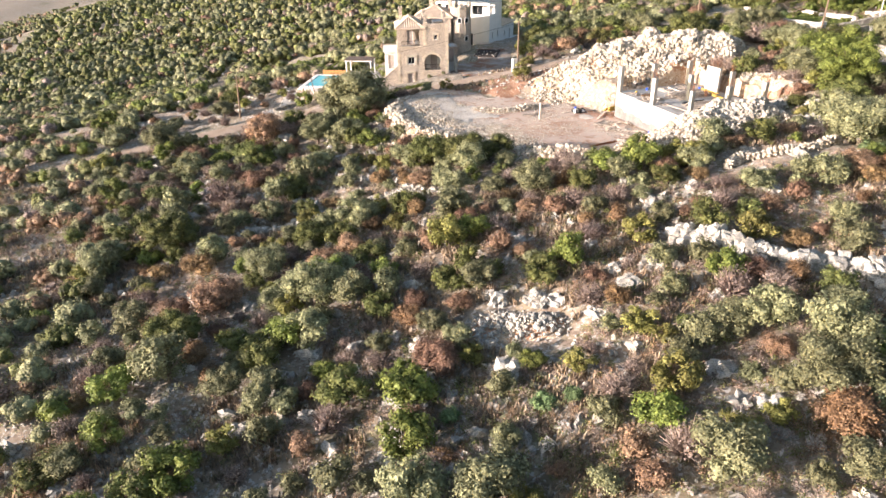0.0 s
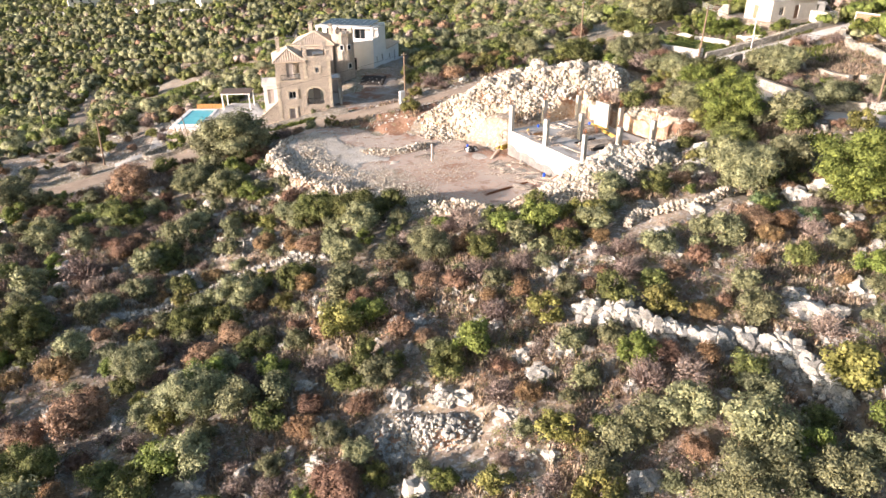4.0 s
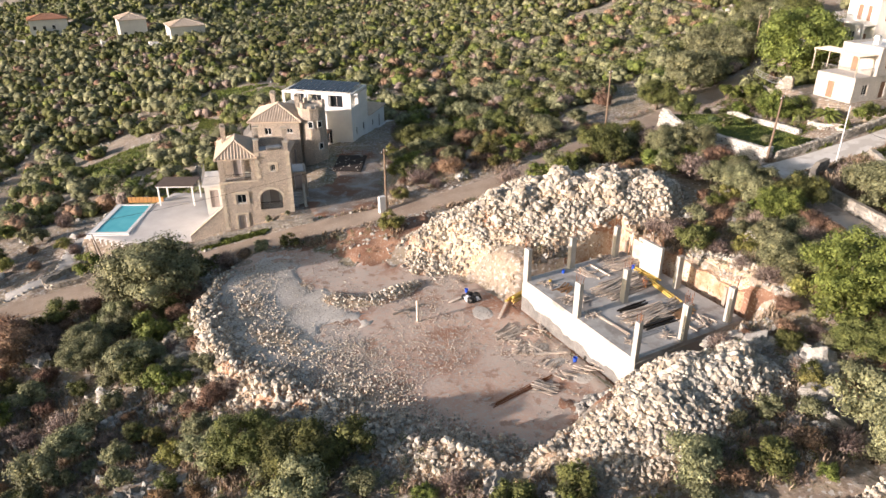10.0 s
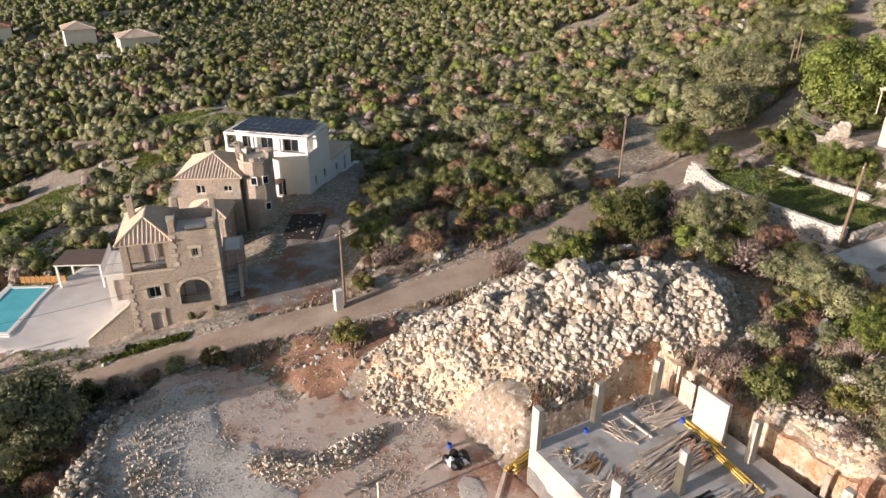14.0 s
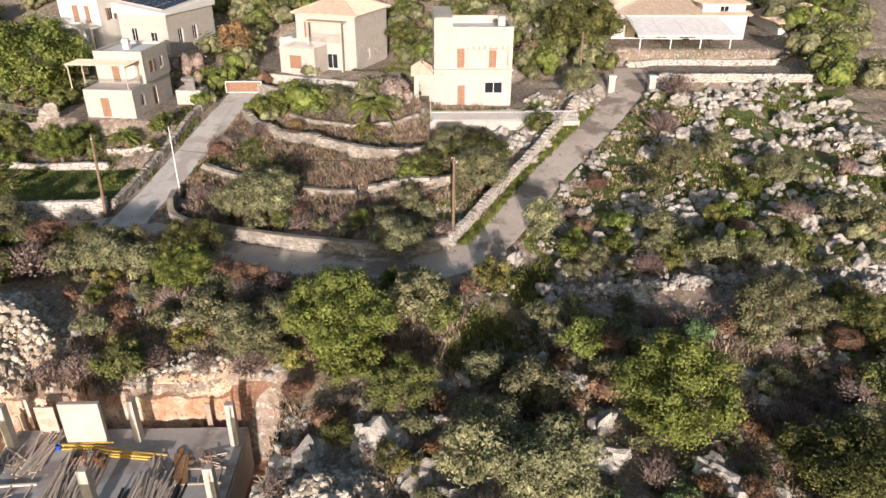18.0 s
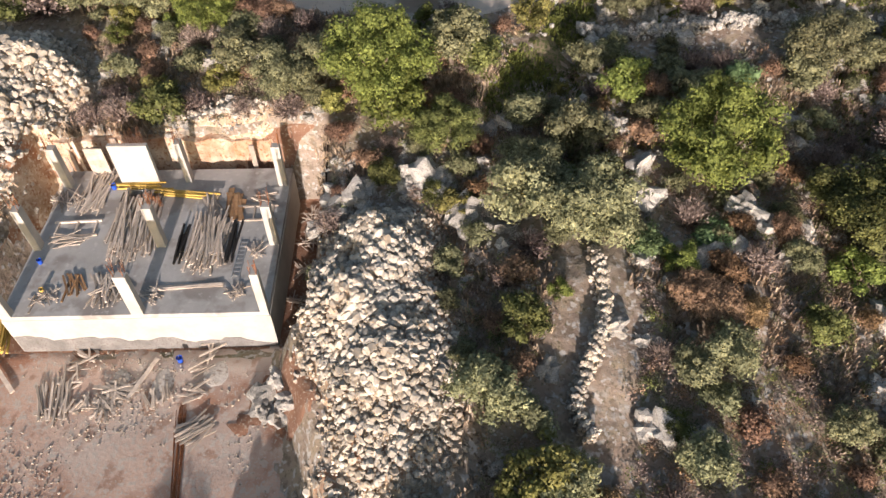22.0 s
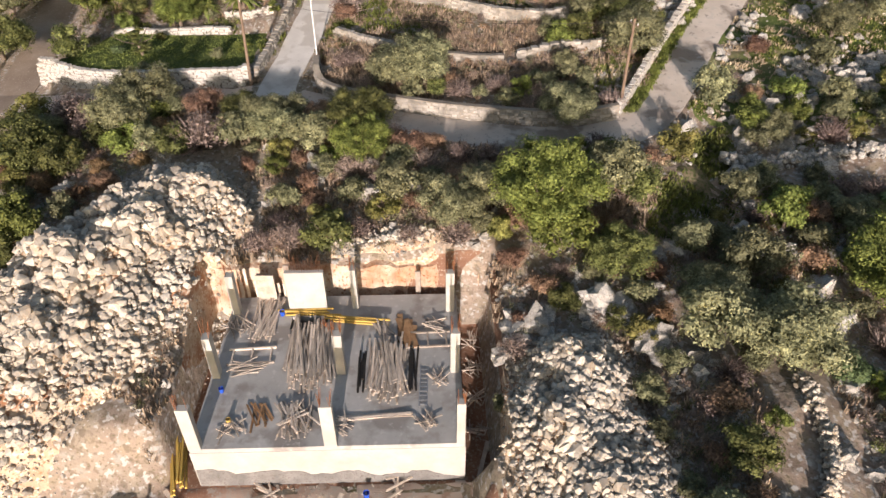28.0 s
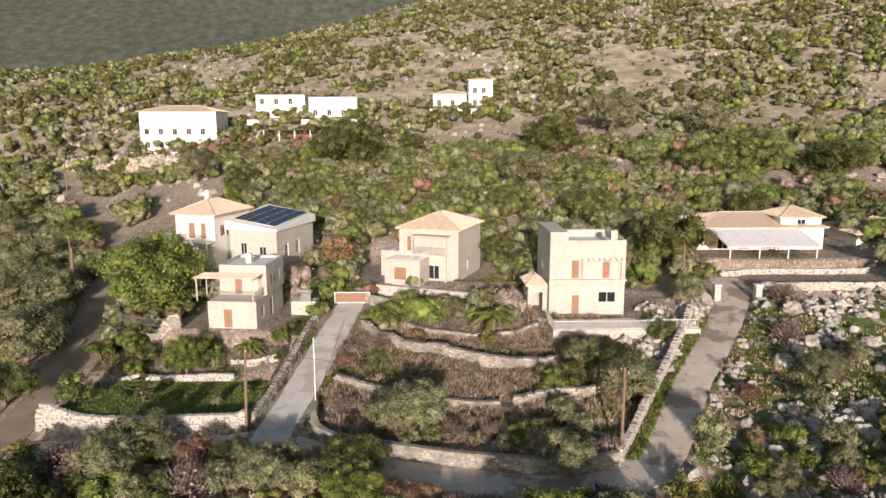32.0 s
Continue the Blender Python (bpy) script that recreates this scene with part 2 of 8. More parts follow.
def masonry(m, scale, mortar, spread=0.35):
    """Breaks a wall surface into irregular stones with recessed joints."""
    nt = m.node_tree
    bs = nt.nodes["Principled BSDF"]
    tc = nt.nodes.new("ShaderNodeTexCoord")
    mp = nt.nodes.new("ShaderNodeMapping")
    mp.inputs["Scale"].default_value = (scale, scale, scale * 1.5)
    nt.links.new(tc.outputs["Object"], mp.inputs["Vector"])
    cell, edge = nt.nodes.new("ShaderNodeTexVoronoi"), nt.nodes.new("ShaderNodeTexVoronoi")
    edge.feature = "DISTANCE_TO_EDGE"
    for v in (cell, edge):
        nt.links.new(mp.outputs[0], v.inputs["Vector"])
    hs = nt.nodes.new("ShaderNodeHueSaturation")
    sep = nt.nodes.new("ShaderNodeSeparateColor")
    mr = nt.nodes.new("ShaderNodeMapRange")
    mr.inputs[3].default_value, mr.inputs[4].default_value = 1 - spread, 1 + spread
    nt.links.new(cell.outputs["Color"], sep.inputs[0])
    nt.links.new(sep.outputs[0], mr.inputs[0])
    nt.links.new(mr.outputs[0], hs.inputs["Value"])
    nt.links.new(bs.inputs["Base Color"].links[0].from_socket, hs.inputs["Color"])
    jr = nt.nodes.new("ShaderNodeMapRange")
    jr.inputs[1].default_value, jr.inputs[2].default_value = 0.02, 0.09
    nt.links.new(edge.outputs["Distance"], jr.inputs[0])
    mix = nt.nodes.new("ShaderNodeMixRGB")
    mix.inputs[1].default_value = (*mortar, 1)
    nt.links.new(jr.outputs[0], mix.inputs[0])
    nt.links.new(hs.outputs[0], mix.inputs[2])
    nt.links.new(mix.outputs[0], bs.inputs["Base Color"])
    bp = nt.nodes.new("ShaderNodeBump")
    bp.inputs["Strength"].default_value, bp.inputs["Distance"].default_value = 0.8, 0.05
    nt.links.new(jr.outputs[0], bp.inputs["Height"])
    nt.links.new(bp.outputs[0], bs.inputs["Normal"])
    return m


masonry(STONEWALL, 3.0, (0.52, 0.45, 0.38), 0.4)
masonry(PALESTONE, 2.6, (0.68, 0.63, 0.55), 0.16)
layered(PAD, ((0.09, 0.50, 0.60, (0.54, 0.475, 0.42), 0.6), (0.2, 0.54, 0.62, (0.34, 0.17, 0.105), 0.8), (0.9, 0.55, 0.62, (0.33, 0.20, 0.14), 0.7), (2.6, 0.57, 0.62, (0.50, 0.46, 0.41), 0.7), (9.0, 0.59, 0.65, (0.52, 0.46, 0.40), 0.8)))
DRIVEWAY = layered(surface("driveway_gravel", (0.22, 0.16, 0.12), (0.36, 0.31, 0.27), 0.25, 1.0, 0.6, (0.44, 0.41, 0.37), 0.62, fine=20), ((0.2, 0.52, 0.6, (0.25, 0.12, 0.07), 0.8), (0.5, 0.52, 0.62, (0.38, 0.36, 0.34), 0.8)))
layered(CONCRETE, ((0.33, 0.53, 0.60, (0.24, 0.215, 0.195), 0.75), (1.1, 0.56, 0.66, (0.30, 0.27, 0.245), 0.6), (2.5, 0.58, 0.68, (0.60, 0.585, 0.56), 0.5)))
layered(CONCROAD, ((0.28, 0.52, 0.58, (0.22, 0.175, 0.14), 0.75), (1.4, 0.58, 0.66, (0.50, 0.47, 0.42), 0.5)))
PALECONC = layered(surface("pale_concrete_drive", (0.56, 0.53, 0.49), (0.72, 0.69, 0.645), 0.35, 0.9, 0.3, (0.45, 0.41, 0.37), 0.66, fine=8), ((0.5, 0.54, 0.62, (0.42, 0.38, 0.335), 0.6),))
layered(RUBBLES, ((0.7, 0.52, 0.62, (0.50, 0.38, 0.25), 0.25), (1.6, 0.56, 0.66, (0.33, 0.315, 0.295), 0.45)))
layered(FILL, ((0.4, 0.52, 0.62, (0.34, 0.15, 0.075), 0.7), (5.0, 0.55, 0.62, (0.66, 0.60, 0.50), 0.9)))
layered(LAWN, ((0.5, 0.5, 0.65, (0.12, 0.13, 0.045), 0.5),))


def ground_material():
    m = surface("hillside", (0.205, 0.152, 0.12), (0.38, 0.305, 0.24), 0.22, 1.0, 0.9, (0.37, 0.34, 0.30), 0.585, fine=6.5, depth=0.12)
    layered(m, ((0.045, 0.52, 0.66, (0.085, 0.105, 0.035), 0.7), (0.9, 0.50, 0.62, (0.33, 0.27, 0.19), 0.75), (0.16, 0.50, 0.62, (0.31, 0.27, 0.22), 0.6), (1.9, 0.54, 0.62, (0.12, 0.095, 0.07), 0.5), (6.0, 0.57, 0.65, (0.08, 0.085, 0.035), 0.5), (3.1, 0.56, 0.62, (0.48, 0.46, 0.43), 0.85)))
    # the far hill is bare and pale, and beyond its ridge the mountain is wooded
    nt = m.node_tree
    bs = nt.nodes["Principled BSDF"]
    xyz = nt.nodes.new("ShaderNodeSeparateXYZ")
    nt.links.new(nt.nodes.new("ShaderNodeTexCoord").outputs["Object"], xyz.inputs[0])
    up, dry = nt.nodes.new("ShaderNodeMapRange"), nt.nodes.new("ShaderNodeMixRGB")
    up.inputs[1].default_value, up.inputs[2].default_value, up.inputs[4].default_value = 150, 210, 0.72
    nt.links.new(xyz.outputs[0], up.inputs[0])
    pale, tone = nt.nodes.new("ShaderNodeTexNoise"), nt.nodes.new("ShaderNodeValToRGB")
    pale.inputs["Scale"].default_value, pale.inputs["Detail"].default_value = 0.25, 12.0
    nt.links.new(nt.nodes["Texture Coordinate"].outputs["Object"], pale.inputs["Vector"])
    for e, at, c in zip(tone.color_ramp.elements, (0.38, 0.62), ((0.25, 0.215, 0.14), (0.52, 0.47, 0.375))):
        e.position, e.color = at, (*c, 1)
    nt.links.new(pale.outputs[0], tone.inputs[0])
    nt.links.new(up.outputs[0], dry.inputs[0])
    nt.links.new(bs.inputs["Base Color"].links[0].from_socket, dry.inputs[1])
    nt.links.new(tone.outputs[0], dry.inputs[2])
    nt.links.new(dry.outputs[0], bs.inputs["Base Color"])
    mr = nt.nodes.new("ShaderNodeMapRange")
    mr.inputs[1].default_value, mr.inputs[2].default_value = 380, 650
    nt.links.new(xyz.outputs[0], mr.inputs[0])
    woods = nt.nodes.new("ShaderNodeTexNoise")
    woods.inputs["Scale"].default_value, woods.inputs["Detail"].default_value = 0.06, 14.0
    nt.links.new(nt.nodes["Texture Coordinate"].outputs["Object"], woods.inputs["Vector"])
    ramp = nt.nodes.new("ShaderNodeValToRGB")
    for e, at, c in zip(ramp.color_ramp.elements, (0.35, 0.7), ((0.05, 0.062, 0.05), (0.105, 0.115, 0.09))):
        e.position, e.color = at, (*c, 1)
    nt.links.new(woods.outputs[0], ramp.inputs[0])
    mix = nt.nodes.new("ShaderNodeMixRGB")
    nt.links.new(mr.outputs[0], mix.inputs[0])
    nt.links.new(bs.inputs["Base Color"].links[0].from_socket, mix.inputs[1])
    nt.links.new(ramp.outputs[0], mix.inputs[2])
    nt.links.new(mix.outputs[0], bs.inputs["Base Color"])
    return m


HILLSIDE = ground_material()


# ---- mesh helpers ----
def fast_mesh(name, verts, faces):
    """A mesh from numpy arrays; all faces have the same number of corners."""
    me = bpy.data.meshes.new(name)
    verts, faces = np.asarray(verts, np.float32), np.asarray(faces, np.int32)
    k = faces.shape[1]
    me.vertices.add(len(verts))
    me.vertices.foreach_set("co", verts.ravel())
    me.loops.add(faces.size)
    me.loops.foreach_set("vertex_index", faces.ravel())
    me.polygons.add(len(faces))
    me.polygons.foreach_set("loop_start", np.arange(0, faces.size, k, dtype=np.int32))
    me.polygons.foreach_set("loop_total", np.full(len(faces), k, np.int32))
    me.update(calc_edges=True)
    me.shade_flat()
    return me


def put(name, me, material, parent=None, label="", m=None):
    if material and not me.materials:
        me.materials.append(material)
    ob = new(name, me)
    if m is not None:
        ob.matrix_basis = m
    if parent:
        ob.parent = parent
    if label:
        ob["label"] = label
    return ob


def part(name, bm, material, parent=None, label="", m=None):
    me = bpy.data.meshes.new(name)
    bm.to_mesh(me)
    bm.free()
    return put(name, me, material, parent, label, m)


def thing(name, m, label, category, group="", kind=""):
    ob = tagged(new(name), label, category, group, kind)
    ob.empty_display_size = 0.3
    ob.matrix_basis = m
    return ob


def box(bm, x0, x1, y0, y1, z0, z1, m=None):
    v = [bm.verts.new((x, y, z)) for z in (z0, z1) for x, y in ((x0, y0), (x1, y0), (x1, y1), (x0, y1))]
    for f in ((3, 2, 1, 0), (4, 5, 6, 7), (0, 1, 5, 4), (1, 2, 6, 5), (2, 3, 7, 6), (3, 0, 4, 7)):
        bm.faces.new([v[i] for i in f])
    if m is not None:
        bmesh.ops.transform(bm, matrix=m, verts=v)
    return v


def boxes(*rows, bevel=0.0):
    bm = bmesh.new()
    for r in rows:
        box(bm, *r)
    if bevel:
        bmesh.ops.bevel(bm, geom=bm.edges[:], offset=bevel, segments=1, affect="EDGES")
    return bm


def tube(bm, a, b, r0, r1, sides=6):
    a, b = Vector(a), Vector(b)
    q = (b - a).to_track_quat("Z", "Y")
    rings = []
    for p, r in ((a, r0), (b, r1)):
        rings.append([bm.verts.new(p + q @ Vector((r * math.cos(t), r * math.sin(t), 0))) for t in [i * math.tau / sides for i in range(sides)]])
    for i in range(sides):
        j = (i + 1) % sides
        bm.faces.new((rings[0][i], rings[0][j], rings[1][j], rings[1][i]))
    bm.faces.new(rings[1])
    bm.faces.new(rings[0][::-1])


CUBE_F = np.array([(3, 2, 1, 0), (4, 5, 6, 7), (0, 1, 5, 4), (1, 2, 6, 5), (2, 3, 7, 6), (3, 0, 4, 7)])


def beam_mesh(name, length, w, h):
    return fast_mesh(name, [(x, y, z) for z in (0, h) for x, y in ((-length / 2, -w / 2), (length / 2, -w / 2), (length / 2, w / 2), (-length / 2, w / 2))], CUBE_F)


# ---- terrain ----
rng = np.random.default_rng(7)
LATTICE = rng.random((256, 256))


def value_noise(x, y):
    xi, yi = np.floor(x).astype(int), np.floor(y).astype(int)
    fx, fy = x - xi, y - yi
    fx, fy = fx * fx * (3 - 2 * fx), fy * fy * (3 - 2 * fy)
    g = lambda a, b: LATTICE[a & 255, b & 255]
    return (g(xi, yi) * (1 - fx) + g(xi + 1, yi) * fx) * (1 - fy) + (g(xi, yi + 1) * (1 - fx) + g(xi + 1, yi + 1) * fx) * fy


def fbm(x, y, octaves=4):
    return sum((value_noise(x * 2 ** k + 17 * k, y * 2 ** k + 31 * k) - 0.5) * 0.5 ** k for k in range(octaves))


def ease(a, b, v):
    t = np.clip((v - a) / (b - a), 0, 1)
    return t * t * (3 - 2 * t)


def hill(x, y):
    """The bare lie of the land: a slope that climbs east, a shallow valley to the north-west, hills and a far mountain."""
    ramp = lambda u, w: w * np.logaddexp(0, u / w)
    z = -1.42 + 0.2039 * x - 0.0874 * y - 0.4296 * ramp(x - 55, 15) + 0.4023 * ramp(x - 125, 25) + 0.1434 * ramp(x - 20, 15) + 0.0405 * ramp(x - 420, 40)
    z = z + 0.0824 * ramp(y - 60, 20) - 0.052 * ramp(y - 150, 30) + 0.1252 * ramp(y - 260, 40)
    z = z - 0.0766 * ramp(x - 125, 25) * np.tanh((y - 60) / 120) + 0.0054 * ramp(x - 55, 15) * np.tanh((y - 70) / 40) - 4.9312 * np.tanh((y - 100) / 40) * np.tanh((x - 60) / 40)
    for a, b, q, k in ((10, 190, 40, -8.16), (62, 130, 20, -1.75), (28, 45, 18, 2.68), (150, 90, 40, 3.88), (105, 30, 25, -0.08), (-60, 60, 60, 14.5), (300, 180, 120, 14.4)):
        z = z + k * np.exp(-((x - a) ** 2 + (y - b) ** 2) / (2 * q * q))
    z = z - 0.62 * ramp(x - 450 - 0.25 * (60 - y), 40) - 0.15 * ramp(y - 380, 60)
    far = 640 * ease(800, 2300, x + 0.1 * y) * (1 + 0.25 * fbm(x / 300, y / 300))
    return np.maximum(z, -60 + 0.0 * x) + far


def near_box(points, x, y, reach):
    p = np.array(points, float)
    return (x > p[:, 0].min() - reach) & (x < p[:, 0].max() + reach) & (y > p[:, 1].min() - reach) & (y < p[:, 1].max() + reach)


def side_distance(poly, x, y):
    """Distance to a polygon's edge, negative inside."""
    d = np.full(x.shape, 1e9)
    inside = np.zeros(x.shape, bool)
    for (x0, y0), (x1, y1) in zip(poly, poly[1:] + poly[:1]):
        ex, ey = x1 - x0, y1 - y0
        t = np.clip(((x - x0) * ex + (y - y0) * ey) / (ex * ex + ey * ey), 0, 1)
        d = np.minimum(d, np.hypot(x - x0 - t * ex, y - y0 - t * ey))
        if y0 != y1:
            inside ^= ((y0 > y) != (y1 > y)) & (x < ex * (y - y0) / ey + x0)
    return np.where(inside, -d, d)


def resample(line, step=1.5):
    p = np.array(line, float)
    for _ in range(3):
        p = np.concatenate([p[:1], np.stack([0.75 * p[:-1] + 0.25 * p[1:], 0.25 * p[:-1] + 0.75 * p[1:]], 1).reshape(-1, 2), p[-1:]])
    s = np.concatenate([[0], np.cumsum(np.hypot(*np.diff(p, axis=0).T))])
    t = np.linspace(0, s[-1], max(2, int(s[-1] / step) + 1))
    return np.stack([np.interp(t, s, p[:, 0]), np.interp(t, s, p[:, 1])], 1)


SITE = [(22.3, 84), (26, 89.8), (30, 93), (34, 92.2), (36.8, 90), (37.6, 86), (42, 84), (45.5, 82), (46.5, 77), (47, 72), (47, 57), (44, 57), (41.5, 56), (35, 54.5), (33.5, 57.8), (31, 61.5), (28.5, 66.3), (25.1, 70), (22.9, 75.2)]
PIT = [(46.5, 55.2), (58.6, 55.2), (58.9, 62), (58.8, 72.2), (46.5, 72.2)]
POOLSIDE = [(14.9, 111.2), (19.5, 119.8), (23.3, 117.5), (26.5, 121), (30, 118.5), (28.5, 104.5), (25.8, 103.6), (18.5, 107.2)]
DRIVE = [(37.5, 98.2), (40, 106), (44.5, 109), (50, 120), (54, 117), (52, 112), (46, 95.5)]
LAWNS = [(82.6, 90.8), (81.4, 85), (80.6, 73.8), (89.4, 73), (89.2, 80), (90, 87)]
FLATS = [
    (POOLSIDE, 3.6, 0.0, 1.0), (DRIVE, 6.1, 0.0, 2.0), (LAWNS, 13.7, 0.0, 0.5),
    ([(97.2, 35.4), (108, 35.4), (108, 46.5), (97.2, 46.5)], 17.5, 0.0, 1.5), ([(96, 72.5), (109, 72.5), (109, 85), (97, 85)], 16.6, 0.0, 2.0),
    ([(110.8, 51), (124, 51), (124, 66), (110.8, 66)], 18.2, 0.0, 1.5), ([(112, 74), (130, 74), (130, 96), (112, 96)], 19.7, 0.0, 2.5),
    ([(110.2, 0), (132, 0), (132, 22), (110.2, 22)], 20.8, 0.0, 0.6), ([(101, 3), (110, 3), (110, 19), (103, 20)], 19.2, 0.0, 1.5),
    (SITE, 5.7, 0.035, 1.6), (PIT, 6.0, 0.0, 0.35),
]
ROADS = {
    "dirt": (resample([(-60, 96), (-30, 99), (2.9, 101.5), (9.5, 101.2), (15.2, 100), (20.6, 99.1), (26, 97.9), (31, 96.9), (36, 95.9), (41, 94.4), (45.5, 92.6), (51, 91.2), (57, 90.5), (63, 90.5), (71.2, 92.4), (78.3, 93.5), (85.5, 93.7), (95.3, 95.8), (104.1, 97.5), (118.5, 101.2), (134, 106), (144, 111.7), (159, 123), (185, 140)]), 1.7),
    "front": (resample([(79.2, 92.8), (78.8, 88), (78.6, 84), (78.3, 78.4), (77.4, 71.6), (75.6, 66.2), (73.7, 61.8), (71.7, 57), (70.3, 52.8), (69.5, 48.6), (69.8, 44.5), (72.4, 41.6), (77, 38.8), (83.3, 35.2), (89.8, 30.8), (97, 26), (103, 22.6), (109, 21.5)]), 1.75),
    "branch": (resample([(77.2, 70.6), (79.5, 70.6), (84, 69.8), (90.6, 69), (97, 68.2), (103, 67.4), (106.5, 67.1)]), 1.6),
    "valley": (resample([(-45, 122), (-20, 124), (1.4, 136.9), (3.7, 154), (5, 175), (9.8, 199), (16.2, 204), (24, 201), (36, 188)]), 1.6),
}
for key, (line, half) in list(ROADS.items()):
    h = hill(line[:, 0], line[:, 1])
    k = np.ones(9) / 9
    h = np.convolve(np.pad(h, 4, mode="edge"), k, "valid")
    ROADS[key] = (line, half, h)


def along(line, x, y):
    """Distance to a polyline, and where along it the nearest point lies, as a fractional index."""
    best, at = np.full(x.shape, 1e9), np.zeros(x.shape)
    for i in range(len(line) - 1):
        (x0, y0), (x1, y1) = line[i], line[i + 1]
        ex, ey = x1 - x0, y1 - y0
        t = np.clip(((x - x0) * ex + (y - y0) * ey) / (ex * ex + ey * ey), 0, 1)
        d = np.hypot(x - x0 - t * ex, y - y0 - t * ey)
        near = d < best
        best[near], at[near] = d[near], (i + t)[near]
    return best, at


def ground_z(x, y):
    x, y = np.asarray(x, float), np.asarray(y, float)
    shape = x.shape
    x, y = x.ravel(), y.ravel()
    z = hill(x, y)
    rough = np.ones_like(z)
    far = ease(120, 400, np.hypot(x - 40, y - 70))
    for poly, level, tilt, soft in FLATS:
        px, py = np.array(poly).T
        sel = (x > px.min() - soft) & (x < px.max() + soft) & (y > py.min() - soft) & (y < py.max() + soft)
        if sel.any():
            w = 1 - ease(0, soft, side_distance(poly, x[sel], y[sel]))
            z[sel] = z[sel] * (1 - w) + (level + tilt * np.maximum(0, 75 - y[sel])) * w
            rough[sel] *= 1 - 0.85 * w
    for line, half, h in ROADS.values():
        reach = half + 2.0
        sel = (x > line[:, 0].min() - reach) & (x < line[:, 0].max() + reach) & (y > line[:, 1].min() - reach) & (y < line[:, 1].max() + reach)
        if sel.any():
            d, at = along(line, x[sel], y[sel])
            w = 1 - ease(half, half + 1.8, d)
            z[sel] = z[sel] * (1 - w) + np.interp(at, np.arange(len(h)), h) * w
            rough[sel] *= 1 - 0.95 * w
    bumps = 1.1 * fbm(x / 9, y / 9, 3) + 0.55 * np.abs(fbm(x / 2.6 + 5, y / 2.6, 3))
    z = z + rough * bumps + far * 9 * fbm(x / 70, y / 70, 3)
    return z.reshape(shape)


def gz(x, y):
    return float(ground_z(np.array([x]), np.array([y]))[0])


def graded(lo, hi, step, low_end, high_end, grow=1.12):
    mid = list(np.arange(lo, hi + step / 2, step))
    s, v = step, hi
    while v < high_end:
        s *= grow
        v += s
        mid.append(v)
    s, v = step, lo
    while v > low_end:
        s *= grow
        v -= s
        mid.insert(0, v)
    return np.array(mid)


gx, gy = graded(-6, 112, 0.55, -700, 3200), graded(16, 126, 0.55, -1800, 2600)
GX, GY = np.meshgrid(gx, gy, indexing="ij")
GZ = ground_z(GX, GY)
nx, ny = GX.shape
idx = np.arange(nx * ny).reshape(nx, ny)
me = fast_mesh("ground", np.stack([GX, GY, GZ], -1).reshape(-1, 3), np.stack([idx[:-1, :-1], idx[1:, :-1], idx[1:, 1:], idx[:-1, 1:]], -1).reshape(-1, 4))
me.shade_smooth()
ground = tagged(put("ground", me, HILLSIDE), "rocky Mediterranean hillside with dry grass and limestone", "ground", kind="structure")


def ribbon(name, line, half, material, label, category, lift=0.03, cols=5, wobble=0.25):
    """A road laid on the ground, with a slightly uneven edge."""
    t = np.gradient(line, axis=0)
    t /= np.hypot(*t.T)[:, None]
    n = np.stack([-t[:, 1], t[:, 0]], 1)
    w = half + wobble * fbm(line[:, 0] / 2, line[:, 1] / 2, 2)
    us = np.linspace(-1, 1, cols)
    P = line[:, None, :] + n[:, None, :] * (us[None, :, None] * w[:, None, None])
    zz = ground_z(P[..., 0], P[..., 1]) + lift + 0.05 * (1 - us ** 2)[None, :]
    V = np.concatenate([P, zz[..., None]], -1)
    skirt = V[:, [0, -1]].copy()
    skirt[..., 2] -= 0.35
    V = np.concatenate([skirt[:, :1], V, skirt[:, 1:]], 1)
    a, b = V.shape[:2]
    ix = np.arange(a * b).reshape(a, b)
    mesh = fast_mesh(name, V.reshape(-1, 3), np.stack([ix[:-1, :-1], ix[1:, :-1], ix[1:, 1:], ix[:-1, 1:]], -1).reshape(-1, 4))
    return tagged(put(name, mesh, material), label, category, kind="structure")


ribbon("road_dirt", ROADS["dirt"][0], 1.7, DIRTROAD, "narrow brown dirt lane with gravelly edges", "road")
ribbon("road_front", ROADS["front"][0], 1.75, CONCROAD, "narrow worn concrete lane along a stone wall", "road", 0.035)
ribbon("road_branch", ROADS["branch"][0], 1.55, PALECONC, "pale concrete drive climbing to a gate", "road", 0.06)
ribbon("road_valley", ROADS["valley"][0], 1.5, DIRTROAD, "dirt track crossing the valley", "road")


